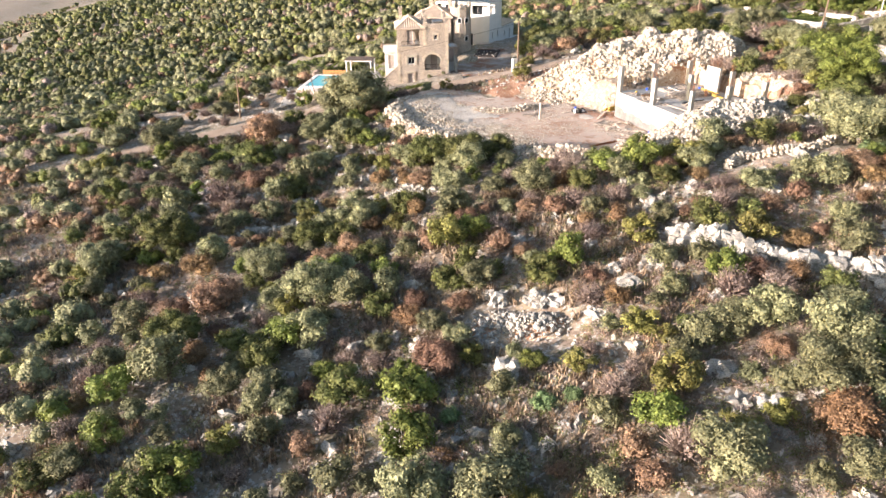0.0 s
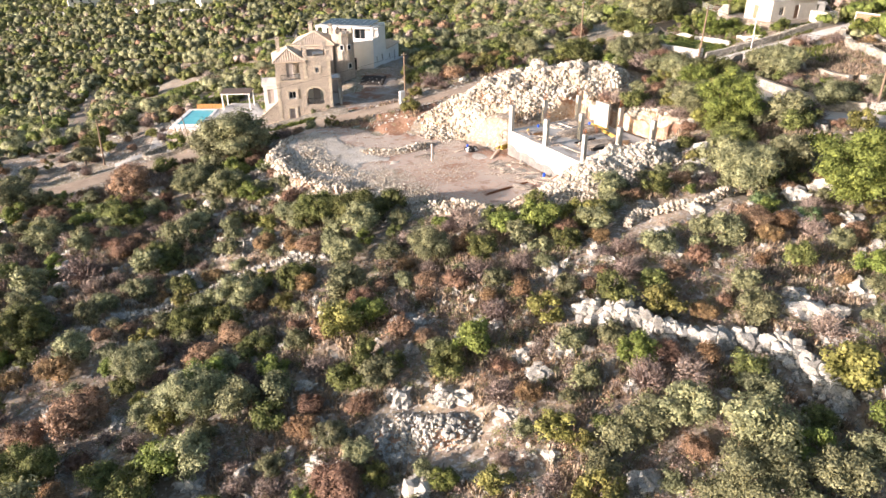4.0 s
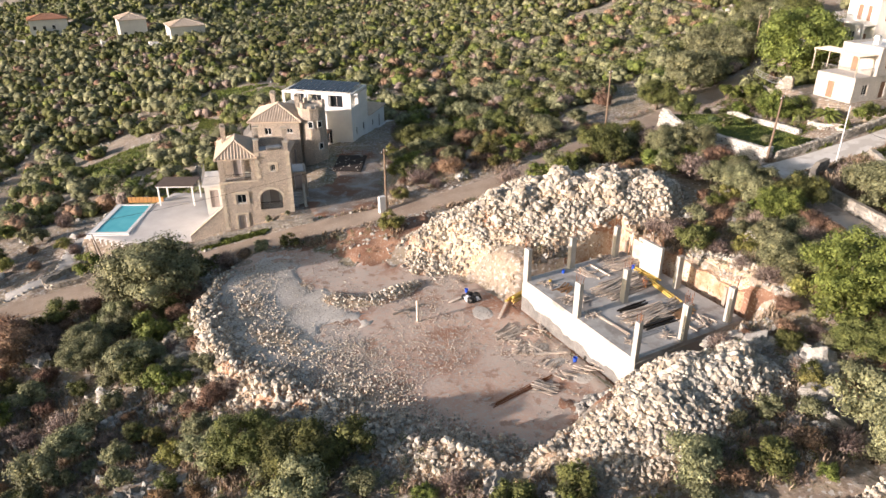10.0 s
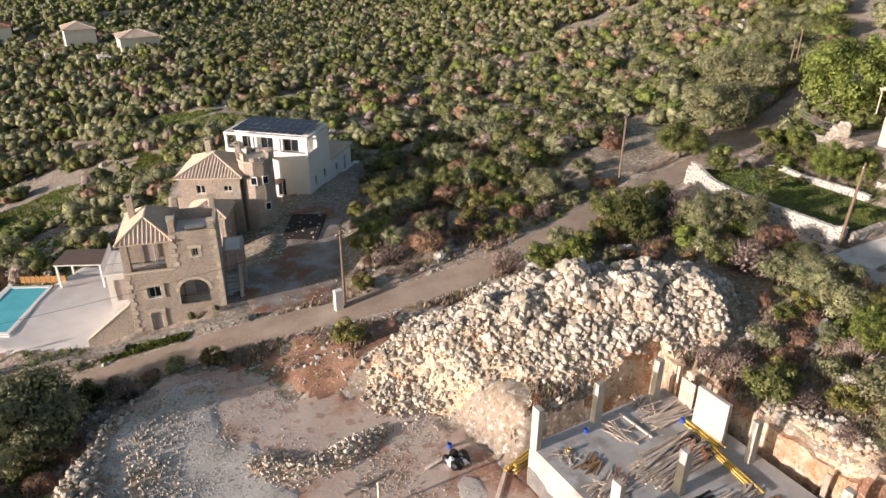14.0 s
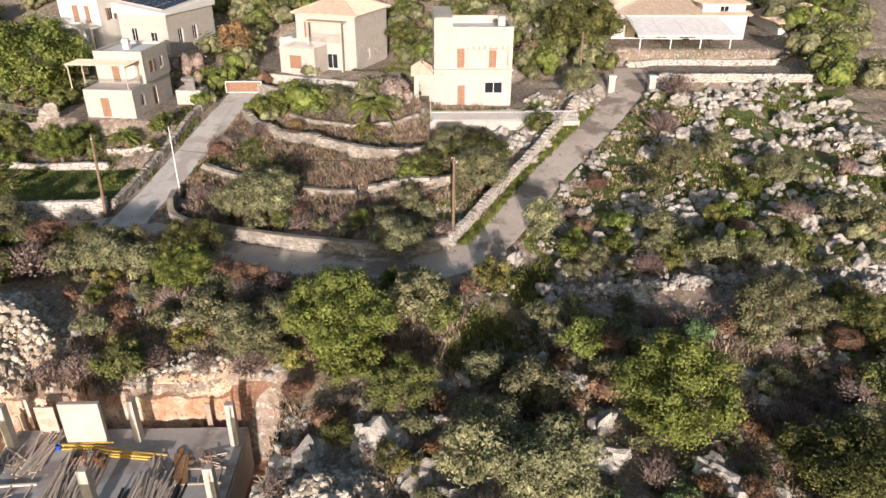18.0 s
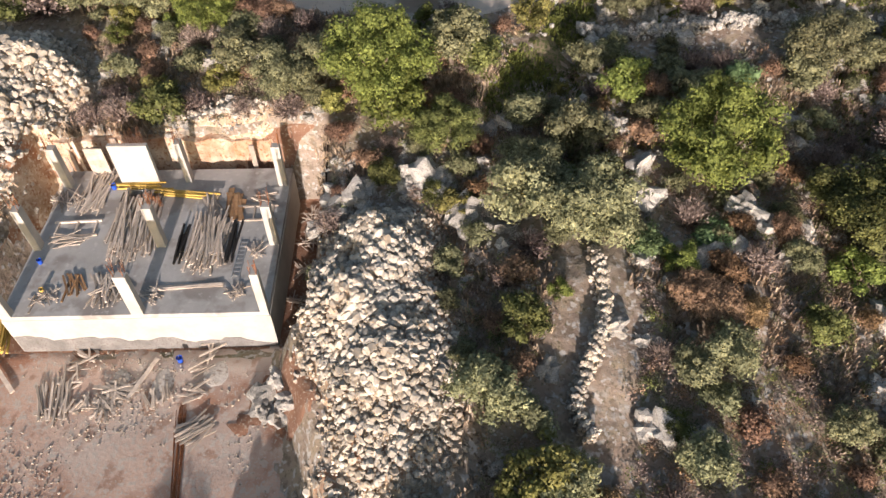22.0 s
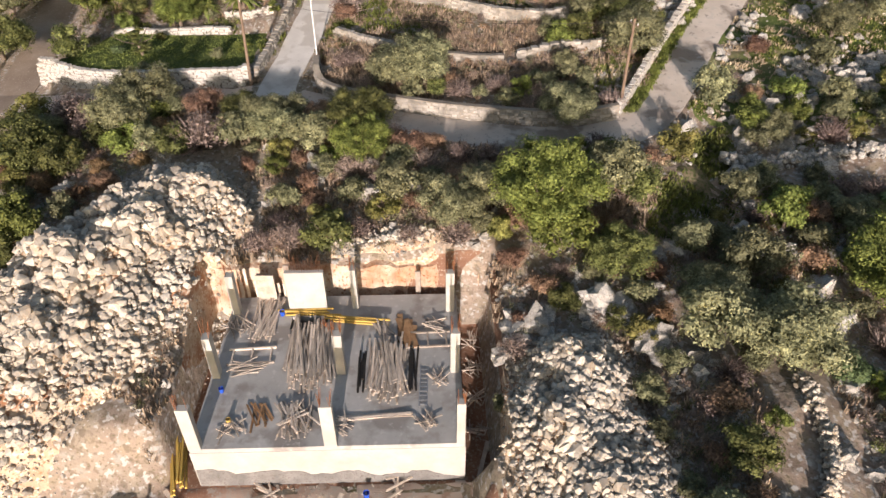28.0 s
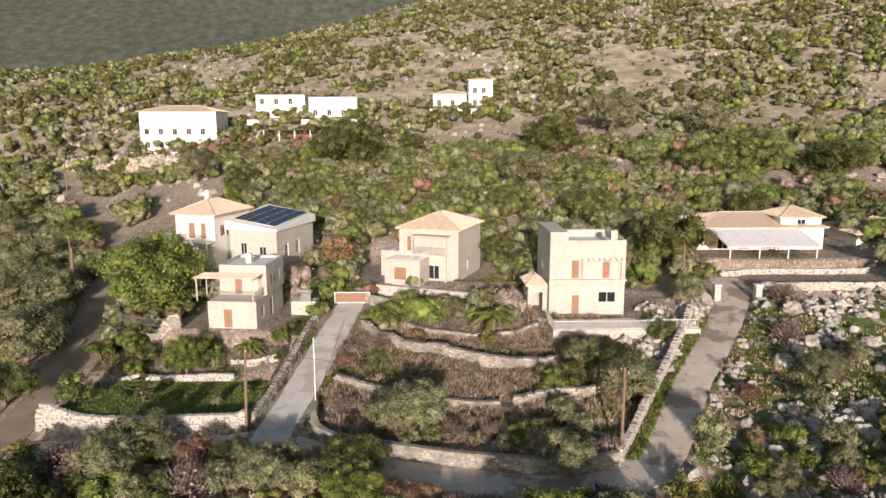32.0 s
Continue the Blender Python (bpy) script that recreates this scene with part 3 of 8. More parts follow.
def sheet(name, poly, material, label, category, step=0.5, lift=0.03, edge=0.0):
    """A paved or bare patch that follows the ground inside a polygon."""
    px, py = np.array(poly).T
    X, Y = np.meshgrid(np.arange(px.min() - 1, px.max() + 1, step), np.arange(py.min() - 1, py.max() + 1, step), indexing="ij")
    sd = side_distance(poly, X.ravel(), Y.ravel()).reshape(X.shape) + edge * fbm(X / 1.5, Y / 1.5, 3)
    Z = ground_z(X, Y) + lift - 0.5 * ease(-0.1, 0.7, sd)
    n0, n1 = X.shape
    ix = np.arange(n0 * n1).reshape(n0, n1)
    q = np.stack([ix[:-1, :-1], ix[1:, :-1], ix[1:, 1:], ix[:-1, 1:]], -1).reshape(-1, 4)
    q = q[(sd.ravel()[q] < 0.5).any(1)]
    used, inv = np.unique(q, return_inverse=True)
    mesh = fast_mesh(name, np.stack([X, Y, Z], -1).reshape(-1, 3)[used], inv.reshape(-1, 4))
    mesh.shade_smooth()
    return tagged(put(name, mesh, material), label, category, kind="structure")


sheet("building_site_ground", SITE, PAD, "levelled building site of crushed stone and red earth", "ground", edge=1.6)
sheet("red_bank", [(33, 93.8), (44, 90.8), (47.5, 88.6), (46.5, 84.6), (42, 84.4), (38.2, 86.4), (37, 90)], REDSOIL, "bare red earth bank between lane and site", "ground", edge=3.2, lift=0.06)
VERGE = [(70.5, 37.2), (66.6, 37.2), (60.5, 41.5), (58.5, 45.5), (61.5, 45), (66, 42), (69.6, 41)]
PATHGRASS = surface("path_grass", (0.13, 0.105, 0.065), (0.25, 0.205, 0.135), 0.9, 1.0, 0.8, (0.085, 0.10, 0.035), 0.52, fine=5)
sheet("grass_path", VERGE, PATHGRASS, "trodden strip of grass and earth leading off the lane", "path", edge=2.6, lift=0.02)
sheet("crushed_stone_patch", [(23.2, 84), (26, 88.6), (30, 91.6), (33, 90), (32.2, 85), (35.5, 80), (34, 76.5), (31, 75), (29.5, 70), (27.6, 69), (24.6, 73)], PADGREY, "grey crushed stone spread over the site", "ground", edge=4.0, lift=0.06)
sheet("driveway", DRIVE, DRIVEWAY, "gravel and earth driveway beside the stone house", "driveway", edge=1.6, lift=0.05)
sheet("pit_floor", PIT, REDSOIL, "red earth floor of the building pit", "ground", lift=0.03)
sheet("lawn_garden", LAWNS, LAWN, "clipped green lawn behind a stone wall", "lawn", lift=0.06)
sheet("poolside_terrace", POOLSIDE, TERRACE, "pale paved terrace round the swimming pool", "terrace", lift=0.05)
GREENSWARD = layered(surface("valley_grass", (0.055, 0.085, 0.02), (0.115, 0.145, 0.04), 0.3, 1.0, 0.8, (0.20, 0.20, 0.09), 0.6, fine=9), ((0.25, 0.5, 0.62, (0.19, 0.165, 0.10), 0.7),))
FIELD = [(69.5, 37), (67.5, 30), (67.5, 18), (67, 2), (99, 2), (100, 18), (96, 25), (88, 30), (80, 35), (73, 39)]
sheet("field_turf", FIELD, GREENSWARD, "fresh green turf between boulders", "grass", edge=4.0, lift=0.02, step=0.6)

# ---- walls of stone ----
def stone_blocks(line, height, thick, size=(0.38, 0.24), seed=1, jitter=0.05, lift=0.0, foot=0.3):
    """Courses of rough blocks on both faces of a wall that follows a line: verts and quads."""
    r = np.random.default_rng(seed)
    line = np.asarray(line, float)
    s = np.concatenate([[0], np.cumsum(np.hypot(*np.diff(line, axis=0).T))])
    base = ground_z(line[:, 0], line[:, 1]) + lift
    tang = np.gradient(line, axis=0)
    tang /= np.hypot(*tang.T)[:, None]
    V = []
    rows = max(1, int(round((height + foot) / size[1])))
    for k in range(rows):
        u = r.uniform(0, size[0])
        while u < s[-1]:
            ln = size[0] * r.uniform(0.6, 1.5)
            c = np.array([np.interp(u, s, line[:, 0]), np.interp(u, s, line[:, 1])])
            t = np.array([np.interp(u, s, tang[:, 0]), np.interp(u, s, tang[:, 1])])
            n = np.array([-t[1], t[0]])
            z = np.interp(u, s, base) - foot + k * size[1]
            hh = size[1] * r.uniform(0.75, 1.0)
            tt = thick * r.uniform(0.92, 1.1)
            for dz in (0, hh):
                for du, dn in ((-ln / 2, -tt / 2), (ln / 2, -tt / 2), (ln / 2, tt / 2), (-ln / 2, tt / 2)):
                    q = c + t * du * 0.95 + n * dn + r.normal(0, jitter * 0.5, 2)
                    V.append((q[0], q[1], z + dz + r.normal(0, jitter * 0.4)))
            u += ln
    V = np.array(V)
    n = len(V) // 8
    return V, (CUBE_F[None] + 8 * np.arange(n)[:, None, None]).reshape(-1, 4)


def stone_wall(name, pts, height, thick, label, material=MASONRY, size=(0.38, 0.24), seed=1, lift=0.0, step=0.8, jitter=0.05):
    line = resample(pts, step)
    V, F = stone_blocks(line, height, thick, size, seed, jitter, lift)
    w = thing(name, pose(*pts[0], gz(*pts[0])), label, "wall", kind="structure")
    inv = Vector((*pts[0], gz(*pts[0])))
    n = len(F) // 6
    # core of mortar, a little inside the blocks
    base = ground_z(line[:, 0], line[:, 1]) + lift
    t = np.gradient(line, axis=0)
    t /= np.hypot(*t.T)[:, None]
    nn = np.stack([-t[:, 1], t[:, 0]], 1) * thick * 0.44
    ring = np.stack([np.column_stack([line + nn, base - 0.4]), np.column_stack([line + nn, base + height - 0.06]), np.column_stack([line - nn, base + height - 0.06]), np.column_stack([line - nn, base - 0.4])], 1)
    a = len(line)
    ix = np.arange(a * 4).reshape(a, 4)
    Q = [np.stack([ix[:-1, j], ix[1:, j], ix[1:, (j + 1) % 4], ix[:-1, (j + 1) % 4]], -1) for j in range(4)] + [ix[:1], ix[-1:, ::-1]]
    put("mortar_core", fast_mesh("mortar_core", ring.reshape(-1, 3) - np.array(inv), np.concatenate(Q)), MORTAR, w)
    ob = put("stone", fast_mesh("stone", V - np.array(inv), F), material, w)
    ob["kind"] = "stuff"
    return w


stone_wall("wall_lane", [(81.2, 67.6), (79, 67.5), (77.3, 66.4), (76.1, 64.4), (74.8, 60.8), (73.4, 56.5), (72.4, 52.4), (71.6, 48.3), (72.0, 44.6)], 1.25, 0.5, "curved dry-laid grey stone retaining wall along the lane", seed=2)
stone_wall("wall_lane_side", [(72.4, 44.5), (76.4, 42.0), (81.7, 39.0), (87.8, 35.3), (93.8, 31.9), (97.5, 30.0)], 1.15, 0.45, "low plastered stone wall along the rising lane", PALESTONE, seed=3)
stone_wall("wall_terrace_a", [(86.2, 66.4), (84.6, 64.2), (82.8, 61.6), (81.5, 58.6)], 0.8, 0.5, "low stone terrace wall in dry grass", seed=4)
stone_wall("wall_terrace_b", [(81.6, 56.8), (80.6, 52.2)], 0.75, 0.5, "low stone terrace wall in dry grass", seed=5)
stone_wall("wall_terrace_c", [(80.9, 51), (81.0, 46.6), (81.5, 43.9)], 0.8, 0.5, "low stone terrace wall in dry grass", seed=6)
stone_wall("wall_terrace_d", [(97.4, 65), (94.4, 62.7), (92.6, 60.3), (89.7, 55.9), (87.6, 52.3), (86.6, 49.2), (86.8, 46.0)], 1.1, 0.55, "long pale stone terrace wall", seed=7)
stone_wall("wall_terrace_e", [(97.4, 60.2), (95.8, 58), (94.2, 53.4), (93.7, 50), (95.2, 46.8)], 0.7, 0.5, "upper stone terrace wall under shrubs", seed=8)
stone_wall("wall_terrace_f", [(106.4, 65.2), (104.6, 62.6), (101.9, 58.6), (99.7, 53), (99.2, 47.5)], 1.1, 0.5, "stone retaining wall below the house lawn", seed=9)
stone_wall("wall_garden_front", [(82.6, 91.4), (81.7, 88.4), (80.9, 85), (80.2, 79), (79.9, 73)], 1.75, 0.45, "pale stone garden wall along the lane", PALESTONE, seed=10, lift=-0.2)
stone_wall("wall_garden_side", [(80.3, 72.6), (83.5, 72.2), (89.7, 71.3), (96, 71.0), (103.3, 70.0)], 0.9, 0.45, "grey stone garden wall beside the drive", seed=11)
stone_wall("wall_garden_mid", [(90.4, 88), (89.6, 81.5), (89.5, 76.6)], 0.6, 0.4, "low pale stone wall behind the lawn", PALESTONE, seed=12)
stone_wall("wall_garden_step", [(92.2, 77.6), (91.2, 74.2), (91.6, 73.0)], 0.7, 0.4, "low pale garden wall under a palm", PALESTONE, seed=13)
stone_wall("wall_garden_back", [(100, 92), (97.2, 87), (97.2, 84.0)], 1.5, 0.4, "grey stone terrace wall with a railing", seed=14)
stone_wall("wall_guest_terrace", [(110.0, 21.4), (109.9, 14), (109.6, 6), (109.6, -4)], 1.6, 0.45, "pale stone wall below the covered terrace", PALESTONE, seed=15, lift=-0.9)
stone_wall("wall_guest_road", [(102.6, 20), (101.8, 15), (101, 8), (101, -6)], 0.8, 0.4, "low pale wall along the car park", PALESTONE, seed=16)
stone_wall("wall_pool_garden", [(14.5, 108.8), (11.5, 106.5), (9.5, 104.2), (16, 103.2), (22, 102.4), (28, 100.8)], 0.7, 0.5, "low grey stone wall round the pool garden", seed=21)
stone_wall("wall_house_foot", [(25.5, 102.2), (30, 100.7), (35, 98.4), (37.6, 97.6)], 0.7, 0.45, "low stone retaining wall below the house", seed=22)
stone_wall("wall_far", [(14.5, 281), (23, 261.5), (35, 240), (41.5, 226)], 1.4, 0.8, "long pale wall across the valley", PALESTONE, (1.2, 0.5), 23)


# ---- rocks and heaps ----
def rock_data(seed, flat=0.7, points=16):
    r = random.Random(seed)
    bm = bmesh.new()
    for _ in range(points):
        v = Vector((r.gauss(0, 1), r.gauss(0, 1), r.gauss(0, 1))).normalized() * r.uniform(0.75, 1.0)
        bm.verts.new((v.x, v.y * 0.85, v.z * flat))
    out = bmesh.ops.convex_hull(bm, input=bm.verts[:])
    bmesh.ops.delete(bm, geom=[g for g in out["geom_interior"] if isinstance(g, bmesh.types.BMVert)], context="VERTS")
    bmesh.ops.triangulate(bm, faces=bm.faces[:])
    bm.verts.ensure_lookup_table()
    bm.verts.index_update()
    V = np.array([v.co[:] for v in bm.verts])
    F = np.array([[v.index for v in f.verts] for f in bm.faces])
    bm.free()
    return V, F


ROCKS = [rock_data(100 + i, 0.68 + 0.1 * (i % 4), 15 + i % 5) for i in range(10)]


def turns(r, n, tilt=0.6):
    a, b = r.uniform(0, math.tau, n), r.normal(0, tilt, n)
    c = r.normal(0, tilt, n)
    ca, sa, cb, sb, cc, sc = np.cos(a), np.sin(a), np.cos(b), np.sin(b), np.cos(c), np.sin(c)
    o, z = np.ones(n), np.zeros(n)
    Rz = np.array([[ca, -sa, z], [sa, ca, z], [z, z, o]]).transpose(2, 0, 1)
    Rx = np.array([[o, z, z], [z, cb, -sb], [z, sb, cb]]).transpose(2, 0, 1)
    Ry = np.array([[cc, z, sc], [z, o, z], [-sc, z, cc]]).transpose(2, 0, 1)
    return Rz @ Rx @ Ry


def joined(shapes, r, P, S, tilt=0.6):
    """Many copies of a few shapes as one set of verts and faces. P: places, S: sizes."""
    which = r.integers(0, len(shapes), len(P))
    Vs, Fs, off = [], [], 0
    for k, (V, F) in enumerate(shapes):
        sel = np.where(which == k)[0]
        if not len(sel):
            continue
        R = turns(r, len(sel), tilt)
        sc = S[sel]
        sc = sc[:, None] * np.ones(3) if sc.ndim == 1 else sc
        W = np.einsum("nij,nvj->nvi", R, V[None] * sc[:, None, :]) + P[sel][:, None]
        Vs.append(W.reshape(-1, 3))
        Fs.append((F[None] + (off + len(V) * np.arange(len(sel)))[:, None, None]).reshape(-1, F.shape[1]))
        off += W.shape[0] * W.shape[1]
    return np.concatenate(Vs), np.concatenate(Fs)


def rough_wall(name, pts, height, thick, label, sizes, count, seed, singles=120, mats=None):
    """A dry-stone wall of tumbled field stones; the middle stretch as single stones."""
    r = np.random.default_rng(seed)
    line = resample(pts, 0.4)
    t = np.gradient(line, axis=0)
    t /= np.hypot(*t.T)[:, None]
    i = r.integers(0, len(line), count)
    v = r.uniform(0, 1, count) ** 0.8
    off = r.normal(0, 0.42, count) * thick * (1 - 0.55 * v)
    P2 = line[i] + np.stack([-t[i, 1], t[i, 0]], 1) * off[:, None] + r.normal(0, 0.15 if thick > 0.5 else 0.06, (count, 2))
    S = sizes[0] * (sizes[1] / sizes[0]) ** (r.uniform(0, 1, count) ** 1.5)
    P = np.column_stack([P2, ground_z(P2[:, 0], P2[:, 1]) + v * height * (0.75 + 0.5 * fbm(P2[:, 0] / 2, P2[:, 1] / 2, 2))])
    mid = line[len(line) // 2]
    org = np.array([*mid, gz(*mid)])
    w = thing(name, pose(*org), label, "wall", kind="structure")
    order = np.argsort(np.hypot(*(P2 - mid).T))
    P, S = P[order] - org, S[order]
    R = turns(r, singles, 0.4)
    for k in range(singles):
        m = Matrix.Translation(P[k]) @ Matrix([list(a) for a in R[k]]).to_4x4() @ Matrix.Diagonal((S[k], S[k], S[k] * 0.9, 1))
        put("stone", (PALESTONES if mats else GREYSTONES)[k % len(GREYSTONES)], mats[0] if mats else LIMESTONE, w, m=m)
    V, F = joined(ROCKS, r, P[singles:], S[singles:], 0.4)
    put("stone", fast_mesh("stone", V, F), mats[1] if mats else LIMESTONES, w)["kind"] = "stuff"


GREYSTONES = [fast_mesh("stone", V, F) for V, F in ROCKS]
PALESTONES = [fast_mesh("stone", V, F) for V, F in ROCKS]
rough_wall("wall_field", [(66.6, 38.4), (65.7, 34.7), (66.1, 31.1), (65.8, 27.3), (65.6, 21.5), (64.6, 15.9), (64, 8)], 0.9, 0.9, "collapsed grey dry-stone field wall", (0.1, 0.42), 1500, 170)
rough_wall("wall_drystone_winding", [(48.6, 40.5), (46.5, 40.4), (44.7, 40.6), (42.9, 41.4), (41.3, 42.4), (40.1, 42.6), (39.2, 42.1)], 1.0, 0.42, "winding pale dry-stone wall in scrub", (0.09, 0.2), 3000, 171, mats=(RUBBLE, RUBBLES))
rough_wall("wall_drystone_ridge", [(29.7, 35.9), (31.1, 33.5), (32.6, 30.4), (35, 28.3), (36.7, 26.6), (36.6, 23.8), (35.6, 21.3)], 1.0, 1.0, "rough pale limestone terrace wall on the slope", (0.16, 0.75), 700, 172)
rough_wall("wall_drystone_low", [(-9, 58), (-4, 60), (-1, 61.8), (4.2, 61.6), (8, 61.4), (12.7, 61.8), (16.5, 60.4), (20.3, 56.4)], 0.5, 0.6, "low tumbled grey dry-stone terrace wall", (0.08, 0.34), 1300, 173)


def heap(name, centre_line, width, height, count, sizes, label, seed, near, material=RUBBLE, materials=RUBBLES, singles=280):
    """A heap of quarried stones along a line: a mound of fill, single stones near one point, the rest joined."""
    r = np.random.default_rng(seed)
    line = resample(centre_line, 0.5)
    hs = np.interp(np.linspace(0, 1, len(line)), np.linspace(0, 1, len(height)), height)
    ws = np.interp(np.linspace(0, 1, len(line)), np.linspace(0, 1, len(width)), width)

    def top(x, y):
        d, at = along(line, x, y)
        w, h = np.interp(at, np.arange(len(ws)), ws), np.interp(at, np.arange(len(hs)), hs)
        u = np.clip(d / (w * (1 + 0.35 * fbm(x / 3 + seed, y / 3, 2))), 0, 1.2)
        return h * np.clip(1 - u ** 1.6, 0, 1) * (1 + 0.5 * fbm(x / 2.2, y / 2.2 + seed, 3)), u

    lo, hi = line.min(0) - max(width) * 1.1, line.max(0) + max(width) * 1.1
    X, Y = np.meshgrid(np.arange(lo[0], hi[0], 0.4), np.arange(lo[1], hi[1], 0.4), indexing="ij")
    T, U = top(X.ravel(), Y.ravel())
    T, U = T.reshape(X.shape), U.reshape(X.shape)
    Z = ground_z(X, Y) + T - 0.12 - 0.5 * ease(0.95, 1.05, U)
    ix = np.arange(X.size).reshape(X.shape)
    q = np.stack([ix[:-1, :-1], ix[1:, :-1], ix[1:, 1:], ix[:-1, 1:]], -1).reshape(-1, 4)
    q = q[(U.ravel()[q] < 1.05).any(1)]
    used, inv = np.unique(q, return_inverse=True)
    c = line[len(line) // 2]
    org = np.array([c[0], c[1], gz(*c)])
    h = thing(name, pose(*org), label, "rubble heap")
    mesh = fast_mesh("fill", np.stack([X, Y, Z], -1).reshape(-1, 3)[used] - org, inv.reshape(-1, 4))
    put("fill", mesh, FILL, h)
    P = np.empty((0, 3))
    while len(P) < count:
        x, y = r.uniform(lo[0], hi[0], count), r.uniform(lo[1], hi[1], count)
        t, u = top(x, y)
        keep = u < r.uniform(0.75, 1.12, count)
        P = np.concatenate([P, np.stack([x, y, ground_z(x, y) + t], 1)[keep]])
    P = P[:count]
    S = sizes[0] * (sizes[1] / sizes[0]) ** (r.uniform(0, 1, count) ** 2.0)
    t, _ = top(P[:, 0], P[:, 1])
    S *= 0.62 + 0.75 * np.clip(t / max(height), 0, 1)
    P[:, 2] += S * 0.15
    order = np.argsort(np.hypot(P[:, 0] - near[0], P[:, 1] - near[1]))
    P, S = P[order], S[order]
    R = turns(r, singles)
    for k in range(singles):
        me = PALESTONES[k % len(PALESTONES)]
        m = Matrix.Translation(P[k] - org) @ Matrix([list(a) for a in R[k]]).to_4x4() @ Matrix.Diagonal((S[k], S[k], S[k], 1))
        put("stone", me, material, h, m=m)
    V, F = joined(ROCKS, r, P[singles:] - org, S[singles:])
    ob = put("stone", fast_mesh("stone", V, F), materials, h)
    ob["kind"] = "stuff"
    return h


heap("rubble_heap", [(47, 82.5), (51, 82), (55.5, 79.5), (60, 77), (63.5, 75)], (4.5, 6.0, 7.0, 6.5, 5), (1.6, 2.8, 3.6, 3.8, 3.2), 12500, (0.07, 0.46), "large heap of pale quarried limestone blocks", 41, (56, 72))
heap("rubble_heap", [(49.7, 51.5), (46, 52.0), (42.5, 50.6), (39, 50.2)], (3.4, 3.8, 3.6, 2.8), (1.7, 1.9, 1.6, 1.0), 8500, (0.05, 0.34), "broad heap of cream limestone rubble beside the pit", 42, (46, 51))
heap("rubble_bank", [(36.8, 54), (31.6, 57.2), (28.4, 62.9), (25, 67.9), (22, 73.6), (20.8, 80), (21.5, 86.2), (25.4, 92)], (2.4, 3.6, 3.2, 3.9, 3.6, 4.0, 3.4, 2.4), (0.3, 0.4, 0.3, 0.5, 0.45, 0.65, 0.55, 0.3), 9000, (0.05, 0.36), "bank of broken stone along the edge of the site", 43, (27, 66), singles=200)
heap("stone_spread", [(33.8, 58.6), (31.2, 64), (29.2, 70), (27, 76), (26, 83), (29, 89)], (2.6, 3.2, 3.0, 3.4, 3.2, 2.4), (0.12, 0.18, 0.14, 0.2, 0.18, 0.12), 5200, (0.03, 0.16), "pale broken stone spread over the edge of the site", 50, (29, 70), singles=120)
heap("gravel_strip", [(33.5, 80.5), (36, 78.5), (38.5, 78.8), (41.5, 79.5)], (1.4, 1.6, 1.4, 1.0), (0.35, 0.45, 0.4, 0.3), 700, (0.05, 0.2), "low strip of broken stone across the site", 44, (37, 78), singles=60)
heap("rubble_heap", [(60.2, 58.5), (60.6, 61), (60.2, 64.5)], (1.0, 1.2, 1.0), (0.4, 0.5, 0.4), 260, (0.08, 0.3), "strip of stones along the lip of the pit", 45, (60, 61), singles=40)


def craggy(seed):
    """A weathered limestone outcrop: a lumpy block with furrows."""
    bm = bmesh.new()
    bmesh.ops.create_icosphere(bm, subdivisions=3, radius=1)
    o = Vector((seed * 3.7, seed * 1.3, 0))
    for v in bm.verts:
        p = v.co.copy()
        f = 1 + 0.7 * noise.noise(p * 1.5 + o) + 0.35 * abs(noise.noise(p * 3.7 + o)) - 0.5 * abs(noise.noise(Vector((p.x * 5, p.y * 5, p.z * 1.6)) + o)) + 0.2 * noise.noise(p * 9 + o)
        v.co = Vector((p.x * f, p.y * f * 0.75, max(-0.4, p.z * f * 0.75)))
    me = bpy.data.meshes.new("limestone_outcrop")
    bm.to_mesh(me)
    bm.free()
    me.materials.append(LIMESTONE)
    return me


CRAGS = [craggy(i) for i in range(8)]


def blocked(x, y, margin=0.0):
    """Where scrub and rocks may not stand: roads, site, houses, heaps."""
    bad = np.zeros(x.shape, bool)
    for poly, _, _, _ in FLATS:
        sel = near_box(poly, x, y, margin + 0.1)
        if sel.any():
            bad[sel] |= side_distance(poly, x[sel], y[sel]) < margin
    for line, w in [(line, half + margin) for line, half, _ in ROADS.values()] + [(np.array(line, float), w + margin * 0.5) for line, w in KEEP_OFF]:
        sel = near_box(line, x, y, w)
        if sel.any():
            bad[sel] |= along(line, x[sel], y[sel])[0] < w
    return bad


KEEP_OFF = [([(105, 62), (106.8, 56), (105, 48.5)], 3.2), ([(34.5, 54.2), (37.5, 53.2), (41.5, 54.6), (44, 55.5)], 2.0), ([(20, 166), (22, 150)], 5.0), ([(39, 166), (38.5, 155)], 3.0), ([(46, 188), (55, 175)], 4.0), ([(47, 82.5), (51, 82), (55.5, 79.5), (60, 77), (63.5, 75)], 5.5), ([(49.7, 51.5), (46, 52), (42.5, 50.6), (39, 50.2)], 3.0),
            ([(30, 104), (37, 101), (41, 109)], 5.0), ([(44, 110), (52, 124), (56, 132)], 7.0), ([(41.7, 80), (47, 76)], 3.0), ([(48.6, 40.5), (44.7, 40.6), (41.3, 42.4), (39.2, 42.1)], 1.6), ([(29.7, 35.9), (32.6, 30.4), (36.7, 26.6), (35.6, 21.3)], 1.1),
            ([(66.6, 38.4), (65.7, 34.7), (65.6, 21.5), (64, 8)], 1.2), ([(16, 35.5), (18, 33)], 2.2), ([(70, 38), (66, 39), (60, 44)], 1.3), ([(3, 62), (16.5, 60.4)], 0.7)]

